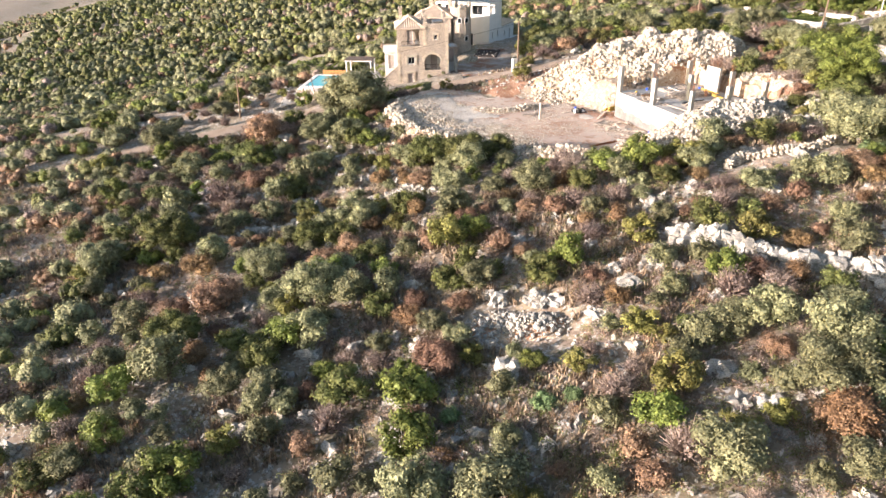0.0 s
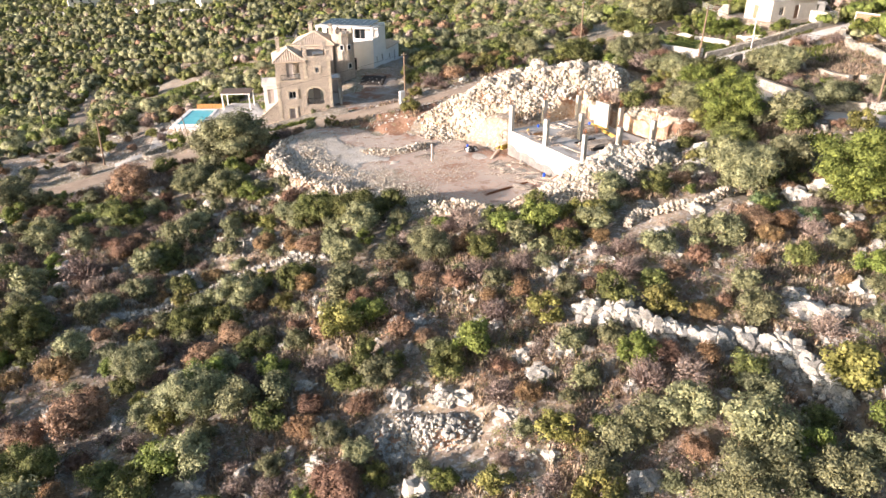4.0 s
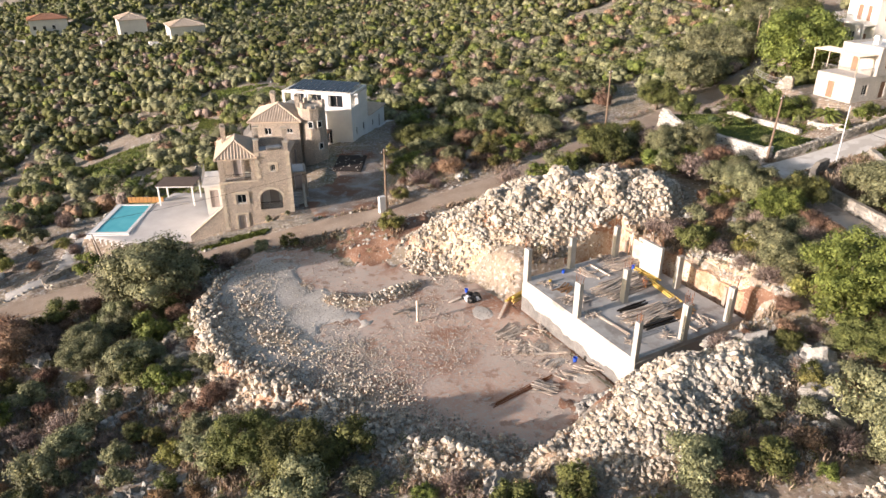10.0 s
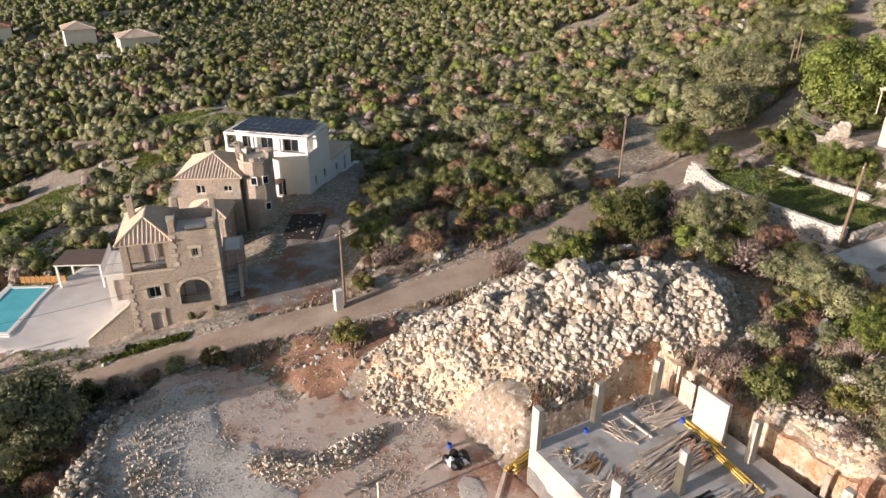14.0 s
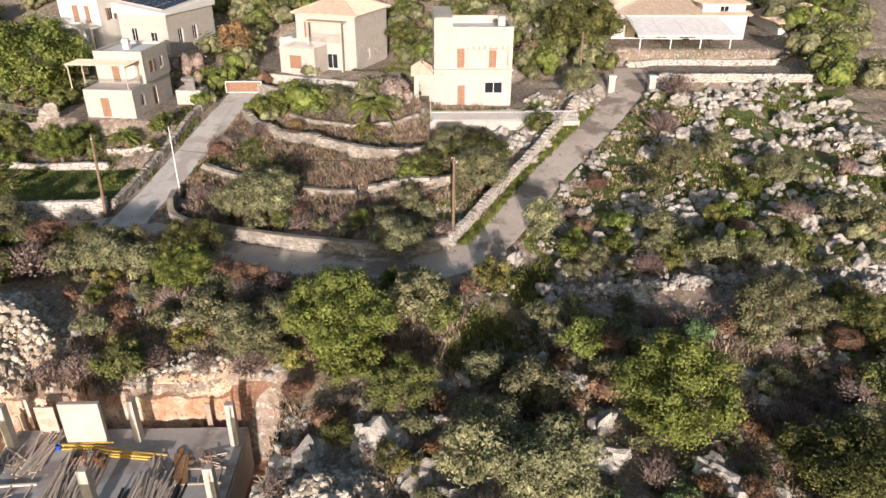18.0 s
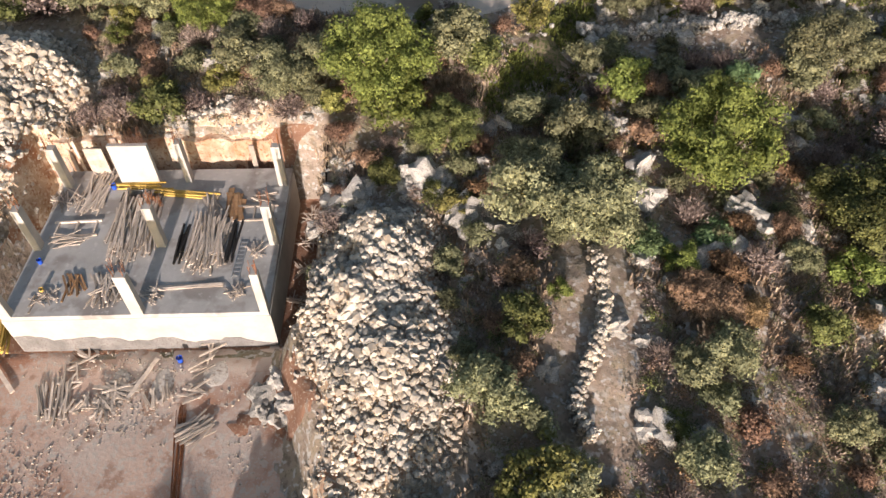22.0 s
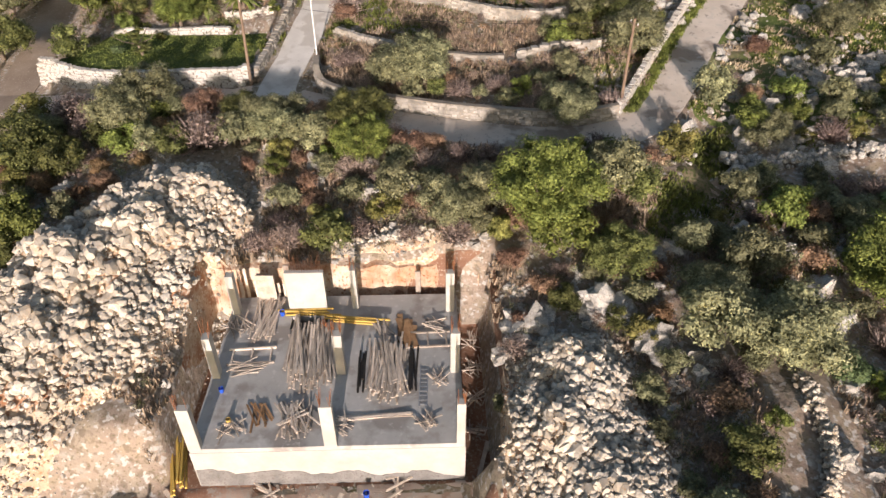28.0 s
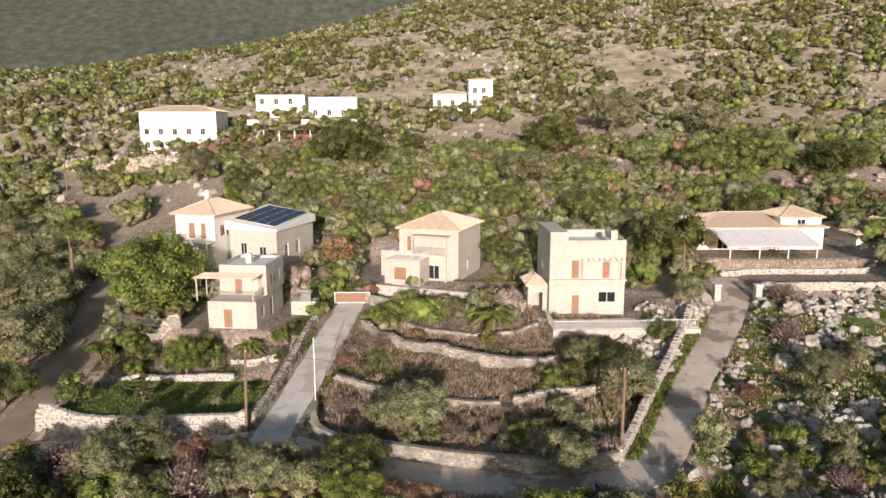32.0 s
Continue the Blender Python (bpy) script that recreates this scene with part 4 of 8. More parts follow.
outcrops = 0
r = np.random.default_rng(51)
while outcrops < 290:
    x, y = r.uniform(-8, 72, 400), r.uniform(14, 95, 400)
    ok = ~blocked(x, y, 0.8) & (fbm(x / 8 + 3, y / 8, 3) > 0.02)
    for a, b in zip(x[ok], y[ok]):
        s = math.exp(r.uniform(math.log(0.3), math.log(1.05)))
        m = pose(a, b, gz(a, b) + 0.1 * s, r.normal(0, 9), r.normal(0, 9), r.uniform(0, 360)) @ Matrix.Diagonal((s, s * r.uniform(0.6, 1), s * r.uniform(0.6, 1.1), 1))
        ob = tagged(put("limestone_outcrop", CRAGS[outcrops % 8], LIMESTONE, m=m), "weathered grey limestone outcrop among dry grass", "rock", "outcrops on the slope")
        outcrops += 1
        if outcrops >= 290:
            break


def crags(name, area, count, sizes, label, seed, dense=0.0, scale=7.0):
    """Smaller outcrops, joined."""
    r = np.random.default_rng(seed)
    shapes = []
    for i in range(5):
        bm = bmesh.new()
        bmesh.ops.create_icosphere(bm, subdivisions=2, radius=1)
        o = Vector((i * 2.9 + seed, i * 1.7, 0))
        for v in bm.verts:
            q = v.co.copy()
            f = 1 + 0.8 * noise.noise(q * 1.6 + o) - 0.5 * abs(noise.noise(q * 4.3 + o))
            v.co = Vector((q.x * f, q.y * f * 0.7, q.z * f * 0.8))
        bm.verts.index_update()
        shapes.append((np.array([v.co[:] for v in bm.verts]), np.array([[v.index for v in f.verts] for f in bm.faces])))
        bm.free()
    P = np.empty((0, 2))
    while len(P) < count:
        q = np.stack([r.uniform(area[0], area[1], count * 3), r.uniform(area[2], area[3], count * 3)], 1)
        P = np.concatenate([P, q[(~blocked(q[:, 0], q[:, 1], 0.5)) & (fbm(q[:, 0] / scale + 3, q[:, 1] / scale, 3) > dense)]])
    P = P[:count]
    S = sizes[0] * (sizes[1] / sizes[0]) ** (r.uniform(0, 1, count) ** 1.6)
    V, F = joined(shapes, r, np.column_stack([P, ground_z(P[:, 0], P[:, 1]) + 0.05 * S]), S, 0.25)
    return tagged(put(name, fast_mesh(name, V, F), LIMESTONES), label, "rocks", kind="stuff")


crags("limestone_crags", (-34, 66, 12, 80), 2200, (0.16, 0.7), "furrowed limestone crags breaking through the slope", 58, 0.0)
crags("field_crags", (64, 102, 2, 40), 300, (0.25, 1.1), "pale boulders and crags in the green field", 59, -0.05)


def scree(name, area, count, sizes, label, seed, dense=0.0, scale=6.0):
    r = np.random.default_rng(seed)
    P = np.empty((0, 2))
    while len(P) < count:
        p = np.stack([r.uniform(area[0], area[1], count * 3), r.uniform(area[2], area[3], count * 3)], 1)
        P = np.concatenate([P, p[(~blocked(p[:, 0], p[:, 1], 0.3)) & (fbm(p[:, 0] / scale + seed, p[:, 1] / scale, 3) > dense)]])
    P = P[:count]
    S = np.exp(r.uniform(np.log(sizes[0]), np.log(sizes[1]), count))
    Z = ground_z(P[:, 0], P[:, 1]) + S * 0.1
    V, F = joined(ROCKS, r, np.column_stack([P, Z]), S, 0.4)
    return tagged(put(name, fast_mesh(name, V, F), LIMESTONES), label, "rocks", kind="stuff")


scree("limestone_scree", (-36, 78, 12, 100), 13000, (0.05, 0.32), "loose grey limestone scattered over the slope", 61, 0.03, 5.0)
scree("field_boulders", (66, 100, 4, 38), 1500, (0.12, 0.75), "white boulders strewn over a green field", 62, -0.02, 4.0)
scree("distant_rocks", (120, 460, -120, 300), 7000, (0.25, 1.2), "white limestone rocks on the far hillside", 63, -0.02, 18.0)
scree("valley_rocks", (-40, 100, 110, 300), 2000, (0.2, 0.9), "limestone rocks across the valley", 64, 0.05, 14.0)


def gravel(name, poly, count, sizes, label, seed, materials):
    r = np.random.default_rng(seed)
    px, py = np.array(poly).T
    P = np.stack([r.uniform(px.min(), px.max(), count * 3), r.uniform(py.min(), py.max(), count * 3)], 1)
    P = P[(side_distance(poly, P[:, 0], P[:, 1]) < -0.2) & (fbm(P[:, 0] / 4, P[:, 1] / 4 + seed, 3) + r.normal(0, 0.12, len(P)) > 0.0)][:count]
    S = sizes[0] * (sizes[1] / sizes[0]) ** (r.uniform(0, 1, len(P)) ** 2)
    V, F = joined(ROCKS[:4], r, np.column_stack([P, ground_z(P[:, 0], P[:, 1]) + 0.03 + 0.2 * S]), S)
    tagged(put(name, fast_mesh(name, V, F), materials), label, "gravel", kind="stuff")


gravel("site_gravel", SITE, 14000, (0.02, 0.085), "broken white stone strewn over the site", 47, RUBBLES)
gravel("crushed_gravel", [(23.2, 84), (26, 88.6), (30, 91.6), (33, 90), (32.2, 85), (36.5, 80), (35, 74), (34, 68), (34.5, 60), (32, 62), (28, 68), (24.6, 73)], 11000, (0.03, 0.1), "pale crushed gravel spread along the edge of the site", 52, RUBBLES)
gravel("drive_gravel", DRIVE, 700, (0.03, 0.12), "loose stones on the driveway", 48, RUBBLES)


def ledge(*rows):
    for x, y, s in rows:
        k = int(x * 7 + y * 13)
        m = pose(x, y, gz(x, y) + 0.05 * s, 0, 0, k * 41 % 360) @ Matrix.Diagonal((s, s, s * 0.85, 1))
        tagged(put("limestone_boulder", CRAGS[k % 8], LIMESTONE, m=m), "pale weathered limestone boulder between bushes", "boulder", "boulders on the slope")


ledge((53.6, 52.6, 1.07), (54.4, 48.8, 1.50), (55.1, 50.6, 0.96), (51.7, 46.7, 1.31), (52.7, 53.9, 0.79), (52.6, 37.3, 1.29), (48.0, 34.6, 1.40), (51.3, 31.9, 1.20), (48.9, 33.1, 0.72), (39.6, 38.6, 1.10), (38.8, 37.1, 0.87), (39.8, 39.5, 0.85), (53.8, 49.8, 0.67), (54.1, 47.9, 0.82), (49.8, 43.7, 0.78), (42.3, 43.7, 0.71), (44.4, 40.2, 0.75), (48.4, 38.2, 0.81), (51.7, 54.8, 0.65), (42.4, 56.3, 0.79), (42.7, 57.1, 0.57), (42.6, 55.6, 0.68), (50.3, 31.4, 0.90), (14.9, 30.6, 1.13), (21.5, 27.8, 0.60), (24.2, 23.5, 1.04), (24.7, 20.6, 0.88), (23.5, 21.5, 0.75))
ledge((32.2, 18.9, 1.04), (19.6, 35.5, 0.74), (18.9, 36.3, 0.60), (24.5, 35.1, 0.69), (26.4, 34.2, 0.77), (27.7, 28.7, 0.58), (32.5, 23.5, 0.65), (16.6, 38.1, 0.61), (24.9, 38.7, 0.65), (24.4, 40.1, 0.58), (20.9, 42.7, 0.67), (22.6, 39.3, 0.64), (21.4, 32.0, 0.71), (19.4, 40.7, 0.65), (24.5, 33.1, 0.89), (40.6, 27.4, 1.19), (41.3, 26.0, 1.02), (44.9, 26.6, 1.08), (50.1, 31.1, 1.01), (46.9, 34.5, 0.79), (-4.8, 42.1, 1.00), (-3.9, 41.7, 0.82), (-5.4, 47.3, 0.72), (1.0, 47.3, 0.71), (9.9, 38.3, 0.53), (16.3, 51.2, 0.57), (-3.0, 52.2, 0.77), (0.3, 51.0, 0.66))
ledge((24.8, 17.8, 0.61), (23.7, 19.0, 0.49), (22.6, 20.2, 0.49), (15.5, 25.0, 0.49), (14.8, 33.5, 0.56), (19.9, 43.4, 0.99), (20.7, 41.7, 0.81), (19.4, 36.2, 0.74), (20.2, 35.0, 0.74), (25.7, 40.0, 0.81), (27.0, 33.9, 0.91), (24.7, 33.5, 0.89), (24.8, 35.4, 0.76), (40.9, 26.9, 1.00), (39.0, 37.0, 0.89), (41.1, 28.5, 0.84), (16.1, 48.6, 0.71), (16.1, 40.4, 0.78), (17.1, 37.5, 0.90), (9.1, 58.7, 0.82), (6.6, 62.8, 0.88), (13.7, 62.4, 0.76), (2.5, 61.8, 0.87), (53.8, 53.8, 1.09), (54.1, 52.3, 0.95), (54.7, 49.5, 1.09), (54.6, 48.2, 0.95), (52.0, 46.7, 1.16))
ledge((52.6, 47.0, 0.78), (50.9, 31.5, 0.82), (50.1, 29.1, 0.83), (66.0, 21.4, 0.74), (87.8, 16.4, 1.00), (90.8, 10.9, 1.34), (89.6, 20.6, 1.00), (78.8, 13.7, 0.92), (76.3, 23.9, 0.62), (65.5, 32.0, 0.85), (75.9, 28.5, 0.70), (86.3, 6.2, 1.31), (75.3, 14.0, 0.88), (73.1, 33.1, 0.57), (48.6, 33.7, 0.78), (53.3, 38.7, 0.81), (57.6, 39.7, 0.72), (57.5, 27.3, 1.09), (56.1, 27.4, 0.92), (80.0, 8.4, 0.97), (93.9, 4.0, 1.15), (97.0, 14.1, 1.12), (96.4, 19.6, 1.09), (85.9, 11.5, 1.01))
heap("stone_patch", [(15.2, 35.2), (17, 34.2), (18.6, 33)], (1.6, 2.0, 1.4), (0.3, 0.4, 0.3), 700, (0.06, 0.26), "patch of grey stones collapsed from a terrace", 49, (17, 34), LIMESTONE, LIMESTONES, 60)

# ---- vegetation ----
def hulls(r, centres, radii, points=11, flat=0.85):
    """Rounded cores of leaf mass, one for each clump: verts and triangles."""
    V, F, off = [], [], 0
    shapes = [rock_data(int(r.integers(1, 99999)), 1.0, points) for _ in range(3)]
    for i, (c, q) in enumerate(zip(centres, radii)):
        H, G = shapes[i % 3]
        a = r.uniform(0, math.tau)
        x = H @ np.array([[math.cos(a), math.sin(a), 0], [-math.sin(a), math.cos(a), 0], [0, 0, flat]])
        V.append(x * q + c)
        F.append(G + off)
        off += len(H)
    return np.concatenate(V), np.concatenate(F)


def leaf_cloud(seed, n, radius, height, clumps, leaf, base=0.15, spread=0.5, aspect=1.5, up=0.25, lump=(0.28, 0.62), core=0.74, loose=0.32, round=11):
    """A crown of small leaf blades on many uneven clumps with dense cores: verts and triangles."""
    r = np.random.default_rng(seed)
    c = r.normal(0, 1, (clumps, 3))
    c /= np.linalg.norm(c, axis=1)[:, None]
    c *= r.uniform(0.25, 1, (clumps, 1)) ** 0.6
    c = c * np.array([radius, radius, height * 0.5]) * (1 - spread * 0.45)
    c[:, 2] += height * (0.5 + base * 0.5)
    rc = radius * r.uniform(*lump, clumps) * (0.6 + spread * 0.5)
    k = r.choice(clumps, n, p=rc ** 2 / np.sum(rc ** 2))
    d = r.normal(0, 1, (n, 3))
    d[:, 2] += 0.45
    d /= np.linalg.norm(d, axis=1)[:, None]
    p = c[k] + d * (rc[k] * r.uniform(0.66, 1.12, n))[:, None] * np.array([1, 1, 0.85])
    p[:, 2] = np.maximum(p[:, 2], 0.05 * height)
    nrm = d + r.normal(0, loose, (n, 3)) + np.array([0, 0, up])
    nrm /= np.linalg.norm(nrm, axis=1)[:, None]
    t = np.cross(nrm, r.normal(0, 1, (n, 3)))
    t /= np.linalg.norm(t, axis=1)[:, None]
    b = np.cross(nrm, t)
    s = leaf * r.uniform(0.6, 1.3, n)[:, None]
    t, b = t * s * aspect * 0.55, b * s * 0.55
    V, F = np.stack([p - t, p + t * 0.6 - b, p + t * 0.6 + b], 1).reshape(-1, 3), np.arange(3 * n).reshape(n, 3)
    if core:
        H, G = hulls(r, c, rc * core, round)
        H[:, 2] = np.maximum(H[:, 2], 0.02)
        V, F = np.concatenate([V, H]), np.concatenate([F, G + len(V)])
    return V, F


def stem_mesh(seed, height, radius, limbs, lean=0.25):
    r = random.Random(seed)
    bm = bmesh.new()
    fork = Vector((r.uniform(-lean, lean) * height * 0.3, r.uniform(-lean, lean) * height * 0.3, height * 0.34))
    tube(bm, (0, 0, -0.4), fork, radius, radius * 0.75, 7)
    for i in range(limbs):
        a = math.tau * (i + r.uniform(-0.3, 0.3)) / limbs
        mid = fork + Vector((math.cos(a), math.sin(a), 1.0)) * height * 0.17
        tip = mid + Vector((math.cos(a) * r.uniform(0.4, 0.9), math.sin(a) * r.uniform(0.4, 0.9), 1.1)) * height * 0.2
        tube(bm, fork, mid, radius * 0.5, radius * 0.34, 5)
        tube(bm, mid, tip, radius * 0.34, radius * 0.1, 5)
    me = bpy.data.meshes.new("trunk")
    bm.to_mesh(me)
    bm.free()
    me.materials.append(BARK)
    return me


def twig_mesh(seed, n, radius, height):
    """Bare branching twigs of a leafless shrub: thin three-sided rods."""
    r = np.random.default_rng(seed)
    V, F = [], []
    for i in range(n):
        a = r.uniform(0, math.tau)
        el = r.uniform(0.3, 1.4)
        ln = r.uniform(0.5, 1.0)
        d = np.array([math.cos(a) * math.cos(el) * radius, math.sin(a) * math.cos(el) * radius, math.sin(el) * height])
        p0 = d * r.uniform(0.0, 0.45)
        p1 = d * ln + r.normal(0, 0.12 * radius, 3)
        side = np.cross(d, r.normal(0, 1, 3))
        side /= np.linalg.norm(side)
        w = 0.026
        o = len(V)
        V += [p0 - side * w, p0 + side * w, p1]
        F.append((o, o + 1, o + 2))
    return np.array(V), np.array(F)


KINDS = {}


def kind_of(key, name, label, category, material, variants, radius, height, n, clumps, leaf, trunk, limbs=3, **kw):
    made = []
    for i in range(variants):
        V, F = leaf_cloud(hash_of(key) + i, n, radius, height, clumps, leaf, **kw)
        me = fast_mesh("crown", V, F)
        me.materials.append(material)
        me.shade_smooth()
        made.append((stem_mesh(hash_of(key) + i, height, trunk, limbs), me, (V, F)))
    KINDS[key] = (name, label, category, material, made)


def hash_of(key):
    return sum(ord(c) * (i + 3) for i, c in enumerate(key))


kind_of("olive", "olive_tree", "grey-green olive tree on the rocky slope", "tree", OLIVE, 4, 1.5, 2.1, 3770, 26, 0.078, 0.12, spread=0.6, aspect=2.0, base=0.35, lump=(0.2, 0.46))
kind_of("oak", "evergreen_bush", "dense dark evergreen bush on the slope", "bush", DARKLEAF, 4, 1.2, 1.6, 2755, 24, 0.078, 0.08, lump=(0.22, 0.48))
kind_of("mastic", "mastic_shrub", "rounded olive-green mastic shrub on the slope", "shrub", OLIVE, 3, 0.95, 1.25, 1740, 18, 0.074, 0.05, spread=0.7, lump=(0.22, 0.5))
kind_of("bright", "broadleaf_bush", "bright green leafy bush on the slope", "bush", GREENLEAF, 3, 1.2, 1.7, 2465, 22, 0.086, 0.07, lump=(0.22, 0.46))
kind_of("yellow", "yellowing_bush", "yellow-green bush turning in autumn", "bush", YELLOWLEAF, 3, 1.0, 1.5, 1885, 18, 0.082, 0.06, lump=(0.22, 0.48))
kind_of("russet", "russet_shrub", "russet-brown shrub with withered leaves", "shrub", RUSSET, 4, 0.95, 1.15, 1377, 16, 0.074, 0.05, spread=0.9)
kind_of("orange", "orange_shrub", "orange autumn shrub on the slope", "shrub", ORANGE, 2, 0.9, 1.1, 1595, 16, 0.070, 0.05, spread=0.9)
kind_of("bigorange", "orange_shrub", "broad orange-brown autumn shrub on the slope", "shrub", ORANGE, 2, 1.8, 1.9, 6090, 40, 0.078, 0.07, spread=0.9, lump=(0.16, 0.36))
kind_of("bigrusset", "russet_shrub", "broad russet-brown shrub with withered leaves", "shrub", RUSSET, 2, 1.9, 2.0, 6670, 46, 0.070, 0.07, spread=0.9, lump=(0.16, 0.36))
kind_of("spurge", "spurge_dome", "domed blue-green spurge bush among rocks", "shrub", SPURGE, 2, 0.75, 0.85, 2175, 40, 0.055, 0.04, spread=0.5)
kind_of("carob", "large_carob_tree", "large spreading carob tree with glossy leaves", "tree", GREENLEAF, 2, 3.4, 5.2, 20300, 90, 0.101, 0.28, limbs=5, spread=0.35, base=0.25, lump=(0.16, 0.34))
kind_of("bigoak", "large_evergreen_oak", "large dark evergreen oak with a rounded crown", "tree", DARKLEAF, 3, 3.0, 3.6, 14500, 70, 0.094, 0.24, limbs=5, spread=0.4, base=0.25, lump=(0.18, 0.38))
kind_of("bigolive", "old_olive_tree", "old silvery olive tree with an open crown", "tree", OLIVE, 3, 2.4, 3.0, 12325, 55, 0.078, 0.22, limbs=5, spread=0.55, aspect=2.0, base=0.3, lump=(0.18, 0.40))
kind_of("autumn", "autumn_tree", "small tree with golden autumn leaves", "tree", ORANGE, 1, 1.7, 3.2, 2610, 18, 0.140, 0.1, limbs=4, base=0.35)
kind_of("cypress", "cypress", "slender dark green cypress beside a house", "tree", DARKLEAF, 1, 0.55, 4.5, 2610, 34, 0.125, 0.1, spread=0.1, base=0.0)
KINDS["twig"] = ("bare_shrub", "grey leafless thorny shrub among rocks", "shrub", GREYTWIG, [])
for i in range(3):
    V, F = twig_mesh(900 + i, 620, 1.1, 1.25)
    V2, F2 = leaf_cloud(930 + i, 420, 0.95, 1.1, 9, 0.07, spread=0.9, core=0)
    V, F = np.concatenate([V, V2]), np.concatenate([F, F2 + len(V)])
    me = fast_mesh("crown", V, F)
    me.materials.append(GREYTWIG)
    KINDS["twig"][4].append((stem_mesh(950 + i, 1.2, 0.04, 4), me, (V, F)))
counts = {k: 0 for k in KINDS}


def plant(key, x, y, s=1.0, tall=0.9, turn=None, label="", z=None):
    if key in ("orange", "russet") and s > 1.3:
        key, s = "big" + key, s * 0.5
    name, text, category, material, made = KINDS[key]
    i = counts[key]
    counts[key] += 1
    stem, crown, _ = made[i % len(made)]
    t = thing(name, pose(x, y, gz(x, y) if z is None else z, 0, 0, (i * 137.5) % 360 if turn is None else turn), label or text, category, name.replace("_", " ") + "s on the slope")
    t.scale = (s, s, s * tall)
    put("trunk", stem, BARK, t)
    put("crown" if category == "tree" else "foliage", crown, material, t)
    return t


def grove(key, *rows):
    for x, y, s in rows:
        if not blocked(np.array([x]), np.array([y]), 0.15)[0]:
            plant(key, x, y, s, {"carob": 0.95, "cypress": 1.0, "autumn": 1.0}.get(key, 0.88))


grove("bigoak", (21.8, 65.3, 0.89), (24.4, 61.5, 0.98), (7.4, 55.8, 0.71), (-4.6, 63, 1.02), (-4.4, 44.9, 0.75), (50.1, 25.9, 1.2), (57, 47.7, 0.77), (60.8, 18.9, 0.76), (70.3, 87.9, 1.22), (63.5, 89.2, 0.83), (71.6, 63.5, 0.92), (57.9, 112.3, 0.99), (58.2, 120.7, 0.92), (59.9, 108.8, 0.84), (64.9, 109.3, 0.86), (69.3, 108.4, 1.01), (69.9, 93.1, 0.77), (4.8, 114.7, 0.81), (4.4, 85.1, 0.69), (7.4, 69.5, 0.71), (84.1, 89.2, 1.09), (83.1, 41.3, 0.95), (119, 77.7, 0.93), (113.5, 26.2, 1.91))
grove("bigoak", (131.2, 33.2, 1.55), (155, 91.9, 1.46), (110.1, 98.3, 0.92), (122.4, 113.3, 1.39), (142.5, 117.4, 1.08), (165.7, 32.3, 2.31), (163, 72.9, 2.78), (170.8, 60.8, 1.09), (144.6, 78.8, 1.48), (138.3, 45.6, 1.09), (117.5, 48.6, 0.9), (132.3, 8.1, 1.45), (150.2, 7.3, 2.18), (152, -1.8, 2.45), (145.9, -14, 2.09), (122.3, 84.7, 0.83), (123.3, 110.7, 0.7), (156.4, 133.6, 1.25), (139, 114.1, 1.22), (87.5, 96.9, 1.14), (86.6, 43.5, 0.72), (85.6, 40.9, 0.81), (141.7, 127.4, 1.12), (74, 72.3, 0.68))
grove("oak", (27.3, 60.6, 1.57), (15.8, 55.5, 1.44), (19.7, 52.6, 0.97), (33.8, 42.9, 1.29), (7.4, 68.6, 1.49), (5.1, 82.8, 1.57), (14.7, 40.3, 1.32), (9.5, 40.8, 1.24), (5.4, 33.7, 1.63), (33.1, 21, 0.92), (32.7, 50.9, 1.12), (-6, 76.9, 1.62), (-0.6, 42.5, 1.13), (17.8, 39.9, 0.78), (62.4, 45.3, 1.52), (56.2, 20.6, 1.38), (54.6, 51.1, 0.97), (82.8, 45.9, 1.58), (69.9, 76.6, 1.42), (54.6, 38.8, 0.82), (52.1, 27.2, 1.15), (53.2, 48.5, 0.79), (39.5, 38.4, 0.73), (17, 79.4, 1.57))
grove("oak", (11.8, 95.1, 1.59), (49.4, 105.6, 1.46), (20.3, 88.5, 1.35), (93.9, 86.5, 1.32), (91.9, 34.9, 1.5), (101.2, 96.4, 1.17), (95.2, 72.7, 0.99), (77.8, 81, 1.5), (94.1, 97.4, 1.47), (129.5, 108.5, 1.57))
grove("bigolive", (25.7, 49.6, 0.9), (50.3, 40.6, 1.33), (13.5, 86.5, 1.04), (11.7, 56.5, 0.95), (3, 52.3, 0.94), (5.5, 44.4, 1.1), (27.6, 20.3, 1.05), (-5.6, 96.4, 1.32), (53.7, 42.9, 1.04), (49.4, 41.3, 0.8), (71.2, 69.7, 0.97), (63, 54.7, 0.97), (61.5, 25.1, 1.15), (79.4, 16.5, 1), (80.7, 41.6, 1.31), (77.7, 59.9, 1.24), (13.1, 84.7, 0.96), (20.2, 91.8, 2.18), (73.8, 81.7, 1.2), (61.2, 57.3, 0.98), (72.7, 70.7, 0.96), (69.6, 98.9, 1.17), (18.2, 94.6, 1.81), (78.1, 59, 1.25))
